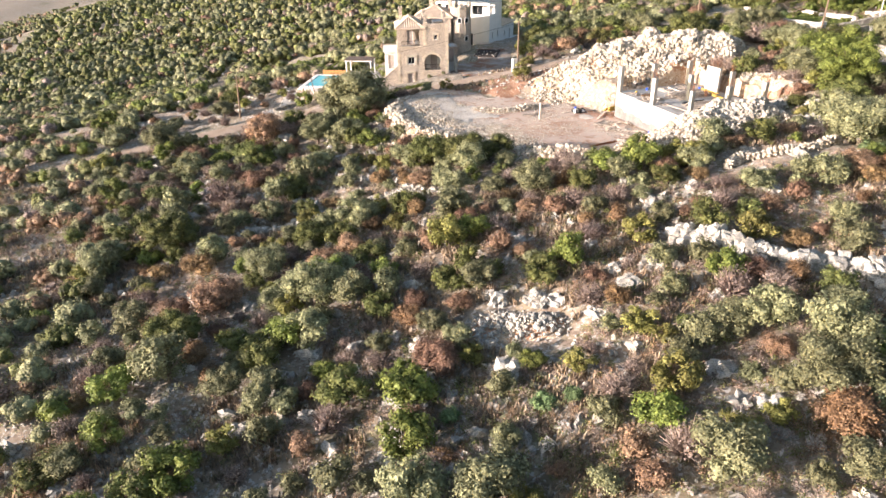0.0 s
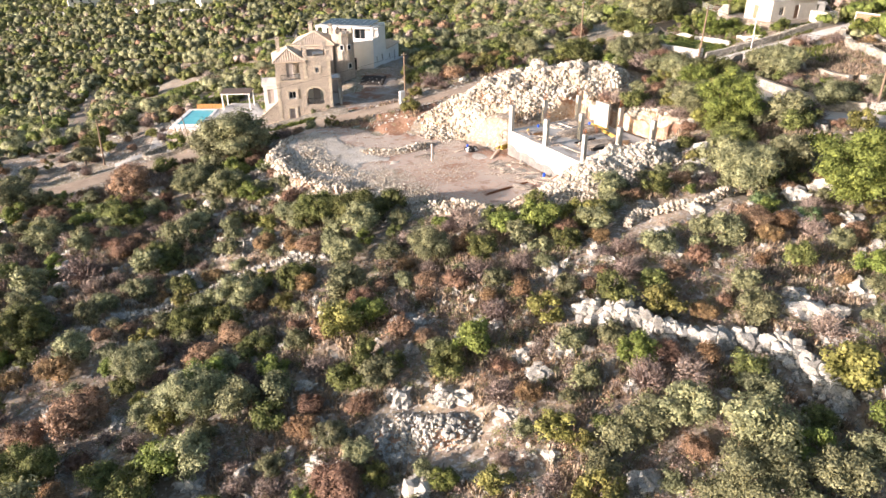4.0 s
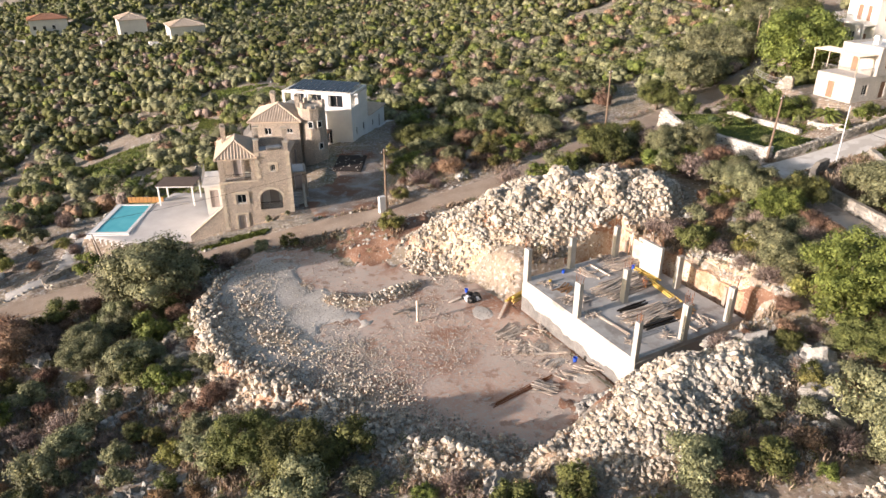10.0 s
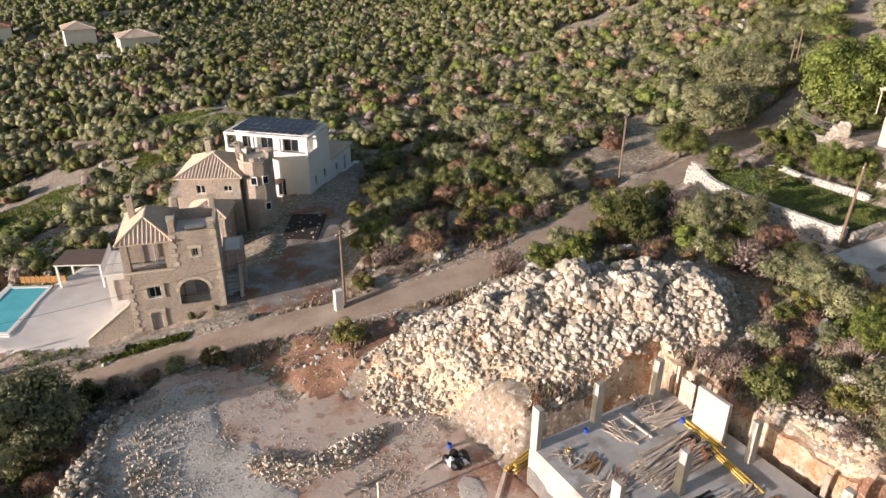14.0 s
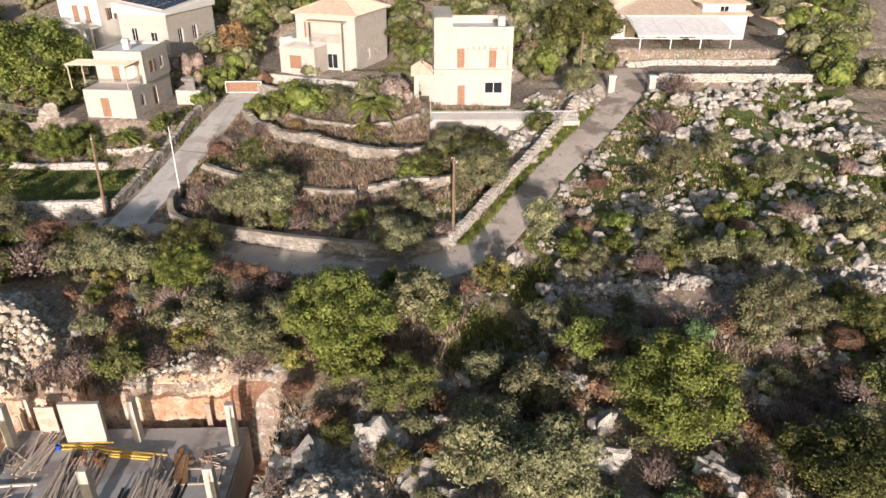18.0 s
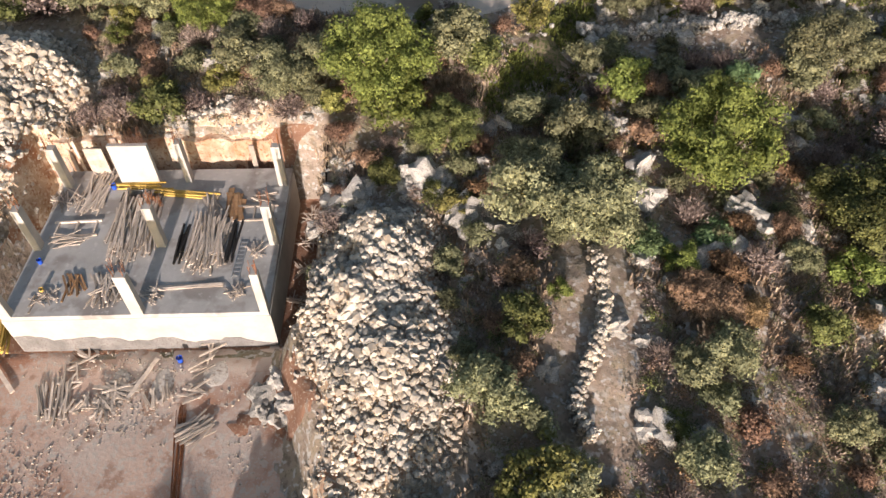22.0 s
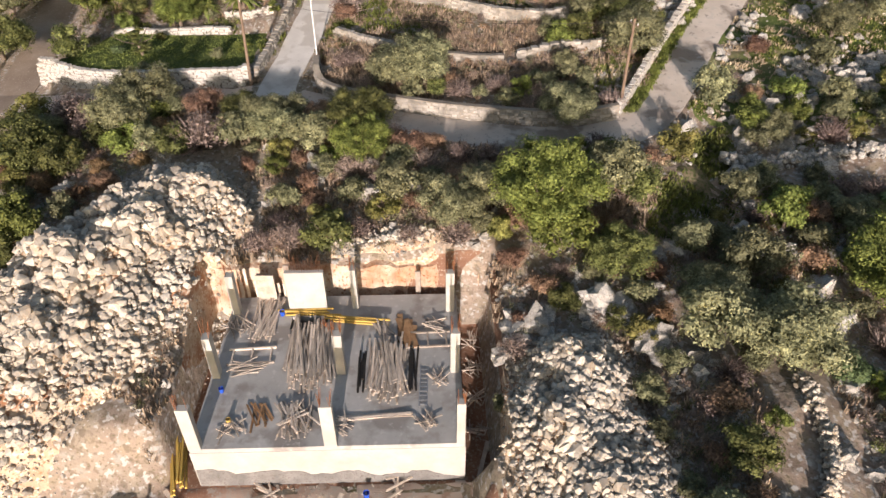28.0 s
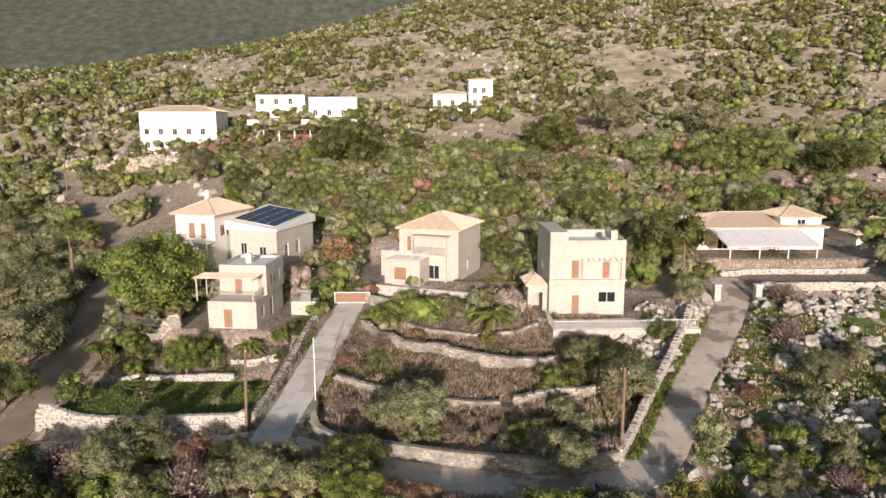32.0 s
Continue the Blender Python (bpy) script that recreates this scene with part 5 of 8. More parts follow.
grove("bigolive", (86.5, 44, 1.06), (100.3, 29.5, 1.05), (164.3, 103.2, 1.99), (102.7, 102.7, 1.56), (141.8, 126.5, 1.85), (179.7, 17.3, 2.96), (147.5, 40.5, 2.5), (134.7, 67.4, 1.32), (128.1, 0.5, 1.61), (170.9, -0.7, 2.66), (111.8, 104.8, 1), (76.2, 80.3, 1.22), (75.1, 69.7, 1.23), (73.4, 59.8, 0.99), (96.7, 100.3, 2.02), (112.3, 105, 1.88), (111.5, 109.5, 2.24), (128, 114.9, 1.82), (101.6, 101.2, 1.53), (71.9, 48.4, 0.98), (81.9, 24.5, 0.94), (141.2, 120, 1.36), (123.6, 117.2, 1.58))
grove("bright", (22.9, 57.1, 0.95), (8.6, 31.3, 1.63), (16.1, 30, 0.79), (29.6, 15.7, 1.21), (4.6, 36.7, 0.87), (59, 50.8, 1.87), (77.5, 19.7, 1.18), (98.7, 62.9, 1.6), (98.6, 58.7, 1.58), (46.2, 42.5, 0.62), (82.3, 47.4, 1.26), (98.1, 57.9, 1.54), (100.1, 60.4, 1.84), (103.4, 50.1, 1.65), (110, 71.8, 1.2), (95.5, 91.8, 1.36), (94.4, 80.5, 1.5), (91, 86.5, 1), (90.7, 82.1, 1.3), (91.5, 72.8, 0.71), (97.9, 62.7, 1.49), (99.8, 59.9, 1.37), (74.7, 69.3, 1.84), (72.3, 59.7, 1.04))
grove("bright", (114.6, 69.2, 1.22), (74.1, 63, 1.84), (122.4, 104.6, 1.87))
grove("yellow", (14.3, 53, 1.11), (27.6, 37, 1.63), (33.5, 32.5, 1.64), (16, 44.6, 1.9), (2.7, 47.9, 1.02), (17.9, 27.9, 1.15), (22.4, 28.7, 1.3), (24.1, 19.5, 1.03), (37.3, 21.7, 2.17), (7.7, 33.7, 0.66), (69.3, 50.2, 1.44), (91.8, 52.1, 1.16), (37.6, 44.2, 1.87), (42.8, 42.1, 0.86), (45.8, 94.5, 2.74), (61.3, 98.9, 1.93), (42.8, 87.9, 1.62), (131.6, 16.8, 2.82), (75.9, 89.4, 1.84))
grove("olive", (23.2, 52.5, 0.87), (37.1, 43.6, 1.15), (31.5, 45.7, 0.98), (37.6, 28.9, 1.11), (41.9, 37.3, 0.98), (20.6, 39.1, 0.69), (4.3, 40.1, 1.34), (1.3, 36.7, 1.05), (-1.5, 38.1, 1.08), (26.2, 25.9, 1.08), (33.5, 18.2, 0.94), (30.1, 38.2, 0.8), (18.1, 81.7, 1.03), (8.5, 37.3, 0.7), (61.4, 43.6, 0.63), (58.1, 42.9, 1.08), (57.1, 40.7, 0.95), (47.8, 30.1, 0.84), (70.9, 72.5, 1.27), (61.7, 21.9, 1.1), (42.1, 35.4, 1.18), (19.4, 69.8, 0.94), (113.4, 44.6, 0.99), (96.4, 73.4, 0.83))
grove("olive", (103.8, 95.8, 0.96), (93.5, 83.4, 0.94), (79, 62, 1.24), (73.9, 81.5, 1.35), (73.6, 64, 0.77), (101.3, 99.3, 1.27), (84.2, 20.4, 1.19), (72.4, 53.3, 1.29))
grove("orange", (36.1, 42.1, 1.5), (35.5, 30.8, 1.41), (4.5, 74.3, 1.73), (15.8, 64.2, 1.76), (-2.3, 56.1, 2.29), (11.2, 38.8, 1.79), (-3.2, 42.1, 1.73), (26.5, 17.4, 2.61), (58.9, 38.7, 0.97), (46.8, 34.5, 1.98), (94.5, 59.3, 1.18), (44.6, 33.5, 1.44), (15.8, 64.9, 1.46), (115.1, 30.9, 1.74), (92.5, 59.1, 1.25), (73, 88.2, 1.1))
grove("spurge", (48.9, 37.5, 1.39), (49.5, 34.2, 1.46), (15.2, 27.1, 1.1), (10.5, 28.9, 0.91), (16.8, 26.5, 0.9), (49.1, 37.8, 1.44), (49.3, 34.4, 1.36), (60.9, 29.5, 1.58))
grove("russet", (45.9, 36.1, 1.86), (7.4, 92.1, 3.57), (-1.6, 88.3, 2.69), (18.7, 59.6, 1.76), (18.4, 47.1, 1.67), (9.8, 50.9, 1.97), (7.3, 50.1, 1.83), (-1.2, 48.6, 2.91), (-4.3, 49, 2.07), (11, 33.1, 2.37), (23.1, 34.9, 0.95), (60.1, 48.9, 1.15), (68.7, 59.9, 2.1), (61.9, 41, 1.63), (64.5, 56.8, 1.44), (56.6, 45.7, 1.05), (47.5, 44.6, 1.2), (79.8, 31.7, 1.57), (44.9, 35.3, 1.83), (52.4, 52.9, 1.22), (42.2, 45.1, 1.02), (44.7, 46, 0.9), (7.2, 89.9, 3.72), (22.6, 89.8, 2.11))
grove("russet", (54.4, 95.9, 2.37), (62.8, 51.3, 1.62), (4.5, 74.4, 2.17), (21.1, 73.1, 1.82), (21.2, 91.2, 2.01), (23.3, 88.6, 1.45), (113.7, 18.3, 2.54), (138.9, 72.3, 2.97), (98.7, 40, 3), (89.7, 65.9, 1.71), (73.6, 72.2, 1.39), (72.7, 61.7, 1.62), (74.9, 75.5, 2.46), (110.2, 99.7, 2.09), (73.2, 66.4, 1.85))
grove("mastic", (13.8, 29.2, 1.21), (21.1, 30, 0.95), (22.6, 25.3, 1.46), (22.3, 47.4, 1.14), (-4, 72.8, 2.57), (1.4, 56, 1.4), (71.8, 67.7, 1.71), (49.7, 55, 0.73), (77.7, 27.5, 1.94), (64.5, 63.6, 1.5), (63.9, 33.4, 1.23), (47.8, 25.8, 1.58), (50, 46.4, 1.09), (84.5, 20.1, 1.77), (73.1, 15.3, 1.85), (99.3, 55.2, 2), (84.2, 47.9, 1.5), (43.1, 47.5, 1.02), (49.6, 38, 1.06), (49.4, 33.9, 1.07), (46, 48, 0.9), (8.9, 83.5, 1.81), (14.5, 77.8, 1.39), (102.2, 62.4, 1.71))
grove("mastic", (116.9, 69.1, 1.62), (88.1, 73.3, 0.77), (84.6, 76.9, 0.83), (87, 75.2, 0.76), (117.3, 110.5, 2.79), (74.9, 82.2, 1.81))
grove("twig", (18.8, 25.5, 1.35), (8.1, 36.1, 1.09), (26.8, 44, 1.54), (29.7, 43, 1.36), (34.7, 37.1, 1.51), (0.8, 71.4, 2.44), (10.9, 77.9, 1.77), (4.4, 48, 1.15), (70.6, 74.9, 2.61), (67.2, 46.9, 1.62), (51.7, 54.2, 1.14), (66.5, 58.7, 1.48), (66.4, 52.4, 1.08), (57.7, 28.8, 1.17), (89.9, 23.1, 2.13), (90.9, 65.9, 1.87), (81.2, 65.2, 1.42), (47.2, 45.2, 0.94), (42.8, 38.2, 1.09), (51, 97.2, 1.97), (58, 88.6, 2.19), (5.9, 94.9, 2.1), (10.2, 89, 1.94), (81.3, 64.6, 1.18))
grove("twig", (93.2, 62.8, 1.38), (75.6, 86.2, 1.95), (76.5, 77.3, 2.01), (75.8, 85.9, 2.08), (75.7, 34.8, 0.89), (99, 18.8, 2.22), (89.6, 92.9, 1.71), (72.3, 56.5, 1.55))
grove("carob", (53.9, 33.6, 1.12), (68.5, 63.1, 0.69), (60.6, 51.4, 1.08), (104.7, 89.4, 2), (90.8, 81.5, 0.7))
grove("cypress", (82.3, 82.2, 1.78), (107.1, 50.2, 1.76), (123.4, 75, 1.36))
grove("autumn", (105.4, 51.6, 1.35), (115.2, 69.4, 1.41))


for x, y, size in ((58.5, 97.4, 1.5), (60.2, 99.0, 1.2), (66.5, 101.5, 1.3)):
    plant("orange", x, y, size, 0.9, label="deep red autumn shrub beside the dirt lane")
grove("yellow", (64.2, 102.6, 1.5), (70.5, 104.2, 1.4), (76.8, 110.5, 1.6))
grove("russet", (56.2, 100.8, 2.2), (62.5, 106.3, 2.4), (68.2, 112.4, 2.6), (74.1, 118.2, 2.4), (80.4, 112.6, 2.0), (84.8, 104.8, 2.2))

# random scrub between the placed bushes
r = np.random.default_rng(71)
taken = [(o.location.x, o.location.y, 1.2) for o in list(scene.objects) if o.get("category") in ("tree", "bush", "shrub")]
taken = np.array(taken)
MIX = ["oak", "olive", "mastic", "mastic", "twig", "twig", "russet", "russet", "bright", "yellow", "orange", "olive", "mastic", "twig"]
AREAS = [((-12, 60, 14, 58), 360), ((-14, 24, 58, 96), 220), ((60, 78, 46, 92), 130), ((48, 74, 14, 48), 75), ((24, 48, 93, 100), 12), ((40, 78, 94, 130), 150), ((-20, 20, 100, 130), 60), ((58, 66, 55, 72), 25)]
for (x0, x1, y0, y1), n in AREAS:
    done, m = 0, n * 14
    X, Y = r.uniform(x0, x1, m), r.uniform(y0, y1, m)
    free = ~blocked(X, Y, 0.9)
    X, Y = X[free], Y[free]
    for x, y, z in zip(X, Y, ground_z(X, Y)):
        if np.min(np.hypot(taken[:, 0] - x, taken[:, 1] - y)) < 1.55:
            continue
        key = MIX[r.integers(0, len(MIX))]
        if counts[key] > 290:
            continue
        s = r.uniform(0.75, 1.6)
        plant(key, x, y, s, r.uniform(0.7, 1.1), z=z)
        taken = np.concatenate([taken, [(x, y, s)]])
        done += 1
        if done >= n:
            break


def thicket(name, keys, area, count, sizes, label, seed, leaves, dense=-0.05, scale=20.0, leaf=0.3, core=True, blobs=5):
    """Far scrub joined into one object for each kind of leaf."""
    r = np.random.default_rng(seed)
    for j, (key, share) in enumerate(keys):
        n = int(count * share)
        P = np.empty((0, 2))
        while len(P) < n:
            p = np.stack([r.uniform(area[0], area[1], n * 3), r.uniform(area[2], area[3], n * 3)], 1)
            P = np.concatenate([P, p[(~blocked(p[:, 0], p[:, 1], 1.0)) & (fbm(p[:, 0] / scale + seed, p[:, 1] / scale, 3) > dense)]])
        P = P[:n]
        S = r.uniform(*sizes, n)
        shapes = [leaf_cloud(seed * 10 + j * 5 + i, leaves, 1.25, 1.35, blobs, leaf, spread=0.95, aspect=1.3, base=0.1, lump=(0.45, 0.72) if core else (0.25, 0.5), core=(0.86 if leaves < 150 else 0.78) if core else 0, loose=0.45, round=18 if core else 11) for i in range(4)]
        V, F = joined(shapes, r, np.column_stack([P, ground_z(P[:, 0], P[:, 1])]), S, 0.05)
        me = fast_mesh(name, V, F)
        me.shade_smooth()
        tagged(put(name, me, KINDS[key][3]), label, "scrub", kind="stuff")


thicket("near_valley_scrub", [("olive", 0.42), ("oak", 0.34), ("bright", 0.1), ("russet", 0.08), ("twig", 0.06)], (-70, 190, 124, 186), 2700, (0.6, 1.8), "olive and evergreen scrub below the stone houses", 77, 330, -0.25, 12.0, 0.1, blobs=9)
thicket("valley_scrub", [("olive", 0.38), ("oak", 0.42), ("bright", 0.08), ("russet", 0.06), ("twig", 0.06)], (-70, 190, 184, 300), 9500, (0.6, 2.0), "olive and evergreen scrub across the valley", 81, 78, -0.6, 16.0, 0.11, blobs=3)
thicket("upper_valley_scrub", [("olive", 0.34), ("oak", 0.58), ("bright", 0.08)], (-60, 230, 296, 470), 6500, (0.8, 2.4), "olive and evergreen scrub at the head of the valley", 80, 26, -0.6, 16.0, 0.16, blobs=3)
thicket("western_valley_scrub", [("olive", 0.5), ("oak", 0.4), ("russet", 0.1)], (-300, -66, 110, 560), 5500, (0.8, 2.2), "olive and evergreen scrub down the western valley", 90, 26, -0.3, 22.0, 0.16, blobs=3)
thicket("village_scrub", [("olive", 0.4), ("oak", 0.36), ("bright", 0.18), ("russet", 0.03), ("twig", 0.03)], (97, 175, -50, 130), 2300, (0.8, 2.1), "mixed scrub and olives behind the houses", 82, 230, -0.3, 20.0, 0.12, blobs=9)
thicket("hill_scrub", [("olive", 0.32), ("oak", 0.6), ("bright", 0.08)], (165, 330, -160, 300), 7500, (0.7, 2.1), "dense evergreen scrub on the far hillside", 83, 40, -0.22, 18.0, 0.13, blobs=3)
thicket("ridge_scrub", [("olive", 0.3), ("oak", 0.64), ("bright", 0.06)], (325, 520, -220, 380), 8500, (0.9, 2.3), "dense evergreen scrub towards the ridge", 79, 16, -0.3, 24.0, 0.2, blobs=3)
thicket("hill_scatter", [("olive", 0.5), ("twig", 0.3), ("oak", 0.2)], (165, 420, -160, 320), 8000, (0.35, 0.9), "low grey-green scrub scattered over the far hillside", 78, 16, -0.5, 14.0, 0.18, blobs=2)
thicket("upper_scrub", [("olive", 0.42), ("oak", 0.38), ("russet", 0.08), ("twig", 0.12)], (76, 130, 96, 130), 520, (0.7, 1.7), "olive and evergreen scrub above the lane", 85, 320, -0.2, 20.0, 0.11, blobs=10)
thicket("west_scrub", [("olive", 0.5), ("oak", 0.5)], (-140, -44, -20, 128), 1200, (0.8, 1.6), "scrub down the western slope", 84, 80, -0.2, 14.0, 0.18)
thicket("lower_scrub", [("olive", 0.48), ("oak", 0.16), ("russet", 0.16), ("twig", 0.1), ("bright", 0.1)], (-46, -11, 14, 128), 680, (0.6, 1.3), "mixed scrub down the lower slope", 86, 420, -0.2, 9.0, 0.11, blobs=10)
thicket("southern_scrub", [("olive", 0.45), ("oak", 0.25), ("russet", 0.18), ("twig", 0.12)], (-46, 80, -40, 15), 900, (0.5, 1.4), "mixed scrub down the southern slope", 76, 130, -0.25, 9.0, 0.14, blobs=6)
thicket("undergrowth", [("twig", 0.4), ("russet", 0.22), ("olive", 0.26), ("oak", 0.12)], (-40, 66, 12, 98), 15000, (0.2, 0.52), "low twiggy undergrowth between the bushes", 87, 60, -0.2, 4.0, 0.16, False, 12)
thicket("slope_undergrowth", [("twig", 0.45), ("russet", 0.2), ("oak", 0.35)], (4, 60, 12, 50), 5000, (0.2, 0.5), "low dark undergrowth on the rocky slope", 89, 60, -0.2, 5.0, 0.15, False, 12)
thicket("terrace_undergrowth", [("twig", 0.45), ("russet", 0.3), ("olive", 0.25)], (60, 102, 41, 98), 2600, (0.2, 0.5), "withered undergrowth on the terraces and below the lane", 88, 70, -0.12, 4.0, 0.16, False, 12)


def tufts(name, area, count, label, seed, height=0.35, dense=0.0, material=DRYGRASS, scale=5.0, inside=None):
    """Dry grass as tufts of thin blades, joined."""
    r = np.random.default_rng(seed)
    P = np.empty((0, 2))
    while len(P) < count:
        p = np.stack([r.uniform(area[0], area[1], count * 2), r.uniform(area[2], area[3], count * 2)], 1)
        free = side_distance(inside, p[:, 0], p[:, 1]) < 0 if inside else ~blocked(p[:, 0], p[:, 1], 0.2)
        P = np.concatenate([P, p[free & (fbm(p[:, 0] / scale + seed, p[:, 1] / scale, 3) > dense)]])
    P = P[:count]
    shapes = []
    for i in range(4):
        V, F = [], []
        for b in range(6):
            a, t = r.uniform(0, math.tau), r.uniform(0.1, 0.7)
            d = np.array([math.cos(a) * t, math.sin(a) * t, 1.0]) * height * r.uniform(0.6, 1.2)
            sd = np.array([-math.sin(a), math.cos(a), 0]) * 0.055
            o = np.array([r.normal(0, 0.1), r.normal(0, 0.1), -0.05])
            V += [o - sd, o + sd, o + d + sd * 0.3, o + d - sd * 0.3]
            F.append((b * 4, b * 4 + 1, b * 4 + 2, b * 4 + 3))
        shapes.append((np.array(V), np.array(F)))
    V, F = joined(shapes, r, np.column_stack([P, ground_z(P[:, 0], P[:, 1])]), r.uniform(0.6, 1.5, count), 0.1)
    return tagged(put(name, fast_mesh(name, V, F), material), label, "grass", kind="stuff")


tufts("dry_grass", (-34, 62, 12, 98), 30000, "tawny dry grass between rocks and bushes", 91, 0.38, -0.05)
tufts("terrace_grass", (72, 100, 40, 68), 6500, "tall dry grass on the walled terraces", 92, 0.42, -0.06, scale=3.0)
tufts("field_grass", (56, 100, 4, 46), 2600, "dry and green grass in the boulder field", 93, 0.26)
tufts("green_grass", (56, 100, 4, 46), 12000, "fresh green grass in the boulder field", 94, 0.2, -0.04, GREENLEAF, 7.0)
tufts("green_verge", (20, 70, 92, 180), 6000, "green grass below the houses", 95, 0.3, 0.06, GREENLEAF, 12.0)
tufts("garden_grass", (84, 112, 44, 92), 5000, "green and tawny grass round the village gardens", 96, 0.28, -0.02, GREENLEAF, 6.0)
LANESIDE = [(72.4, 43.2), (77.5, 40.2), (83.8, 36.6), (90.2, 32.4), (97, 28.2), (97.4, 29.2), (90.6, 33.4), (84.4, 37.3), (78, 41), (72.8, 44)]
tufts("laneside_grass", (72, 98, 27, 45), 2600, "bright green grass between the lane and its wall", 102, 0.24, -0.5, GREENLEAF, inside=LANESIDE)
tufts("slope_grass", (60, 80, 44, 92), 4000, "dry grass below the lane", 97, 0.35, -0.05)

tufts("lawn_grass", (80, 90.5, 72.5, 91.5), 5000, "short grass blades of the lawn", 98, 0.14, -0.3, GREENLEAF, inside=LAWNS)
tufts("path_tufts", (58, 71, 36, 46), 900, "green tufts along the trodden path", 99, 0.25, -0.3, GREENLEAF, inside=VERGE)
for key, x, y, size in (("oak", 84.6, 89.2, 1.7), ("bright", 94.1, 80.7, 1.5), ("bright", 96.0, 88.6, 1.4), ("oak", 93.7, 83.6, 1.1), ("bright", 91.4, 80.4, 1.0), ("bright", 91.8, 86.7, 0.95), ("bright", 94.7, 73.2, 0.9), ("mastic", 83.6, 76.5, 0.9), ("spurge", 85.1, 85.4, 0.9), ("mastic", 92.4, 78.9, 0.9), ("bright", 85.2, 74.6, 0.7), ("mastic", 87.6, 88.4, 0.9), ("yellow", 88.3, 82.6, 0.55), ("mastic", 81.8, 82.2, 0.6)):
    plant(key, x, y, size, 0.9, label="clipped green garden shrub behind the stone wall")
plant("cypress", 84.6, 83.1, 1.5, 0.42, label="small clipped conical shrub on the lawn")

# ---- the unfinished building ----
def wall_panel(w, h, t, holes):
    """A wall of length w and height h with openings cut right through; its outer face is at y = 0."""
    xs = sorted({0, w, *(v for o in holes for v in o[:2])})
    zs = sorted({0, h, *(v for o in holes for v in o[2:4])})
    bm = bmesh.new()
    grid = {}
    solid = lambda i, j: 0 <= i < len(xs) - 1 and 0 <= j < len(zs) - 1 and not any(o[0] <= (xs[i] + xs[i + 1]) / 2 <= o[1] and o[2] <= (zs[j] + zs[j + 1]) / 2 <= o[3] for o in holes)

    def v(i, j, y):
        if (i, j, y) not in grid:
            grid[i, j, y] = bm.verts.new((xs[i], y, zs[j]))
        return grid[i, j, y]

    for i in range(len(xs) - 1):
        for j in range(len(zs) - 1):
            if not solid(i, j):
                continue
            bm.faces.new((v(i, j, 0), v(i + 1, j, 0), v(i + 1, j + 1, 0), v(i, j + 1, 0)))
            bm.faces.new((v(i, j + 1, t), v(i + 1, j + 1, t), v(i + 1, j, t), v(i, j, t)))
            for di, dj, a, b in ((-1, 0, (i, j + 1), (i, j)), (1, 0, (i + 1, j), (i + 1, j + 1)), (0, -1, (i, j), (i + 1, j)), (0, 1, (i + 1, j + 1), (i, j + 1))):
                if not solid(i + di, j + dj):
                    bm.faces.new((v(*a, t), v(*b, t), v(*b, 0), v(*a, 0)))
    return bm


FLOOR = 9.05
# darker concrete tone, a shadow painted as colour at the front wall's foot
FOOTSHADE = surface("shaded_concrete", (0.15, 0.145, 0.14), (0.25, 0.24, 0.23), 1.2, 0.7, 0.3, (0.12, 0.10, 0.085), 0.6)
site = thing("unfinished_building", pose(52.3, 63.8, 6.0), "unfinished concrete building with bare columns and timber on its slab", "building")


def rel(x0, x1, y0, y1, z0, z1):
    return (x0 - 52.3, x1 - 52.3, y0 - 63.8, y1 - 63.8, z0 - 6.0, z1 - 6.0)


flat = Matrix(((0, 0, 1, 47.0 - 52.3), (-1, 0, 0, 70.5 - 63.8), (0, -1, 0, FLOOR - 6.0), (0, 0, 0, 1)))
part("slab", wall_panel(13.45, 11.0, 0.3, [(3.7, 6.2, 8.2, 9.2, "open")]), CONCRETE, site, "grey concrete floor slab with a stair opening", m=flat)
part("front_wall", boxes(rel(46.98, 47.28, 57.0, 70.55, 5.5, 8.748)), FORMED, site, "pale formed concrete wall")
part("side_wall", boxes(rel(47.28, 57.6, 57.0, 57.28, 5.5, 8.748)), FORMED, site)
part("side_wall", boxes(rel(47.28, 57.6, 70.27, 70.55, 5.5, 8.748)), FORMED, site)
part("back_wall", boxes(rel(57.6, 57.9, 57.0, 70.55, 5.5, 8.748)), FORMED, site)
# thin dark skin with a ragged top, standing in for shade on the wall
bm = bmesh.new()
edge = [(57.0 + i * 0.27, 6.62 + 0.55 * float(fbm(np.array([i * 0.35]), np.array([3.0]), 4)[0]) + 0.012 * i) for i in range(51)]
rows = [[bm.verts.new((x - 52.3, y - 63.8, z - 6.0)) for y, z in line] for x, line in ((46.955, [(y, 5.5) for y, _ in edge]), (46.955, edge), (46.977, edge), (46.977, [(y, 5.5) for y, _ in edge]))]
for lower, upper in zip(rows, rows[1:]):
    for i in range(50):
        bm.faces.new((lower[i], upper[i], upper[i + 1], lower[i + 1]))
part("base_course", bm, FOOTSHADE, site, "painted shade with a ragged edge along the wall's foot")
r = random.Random(5)
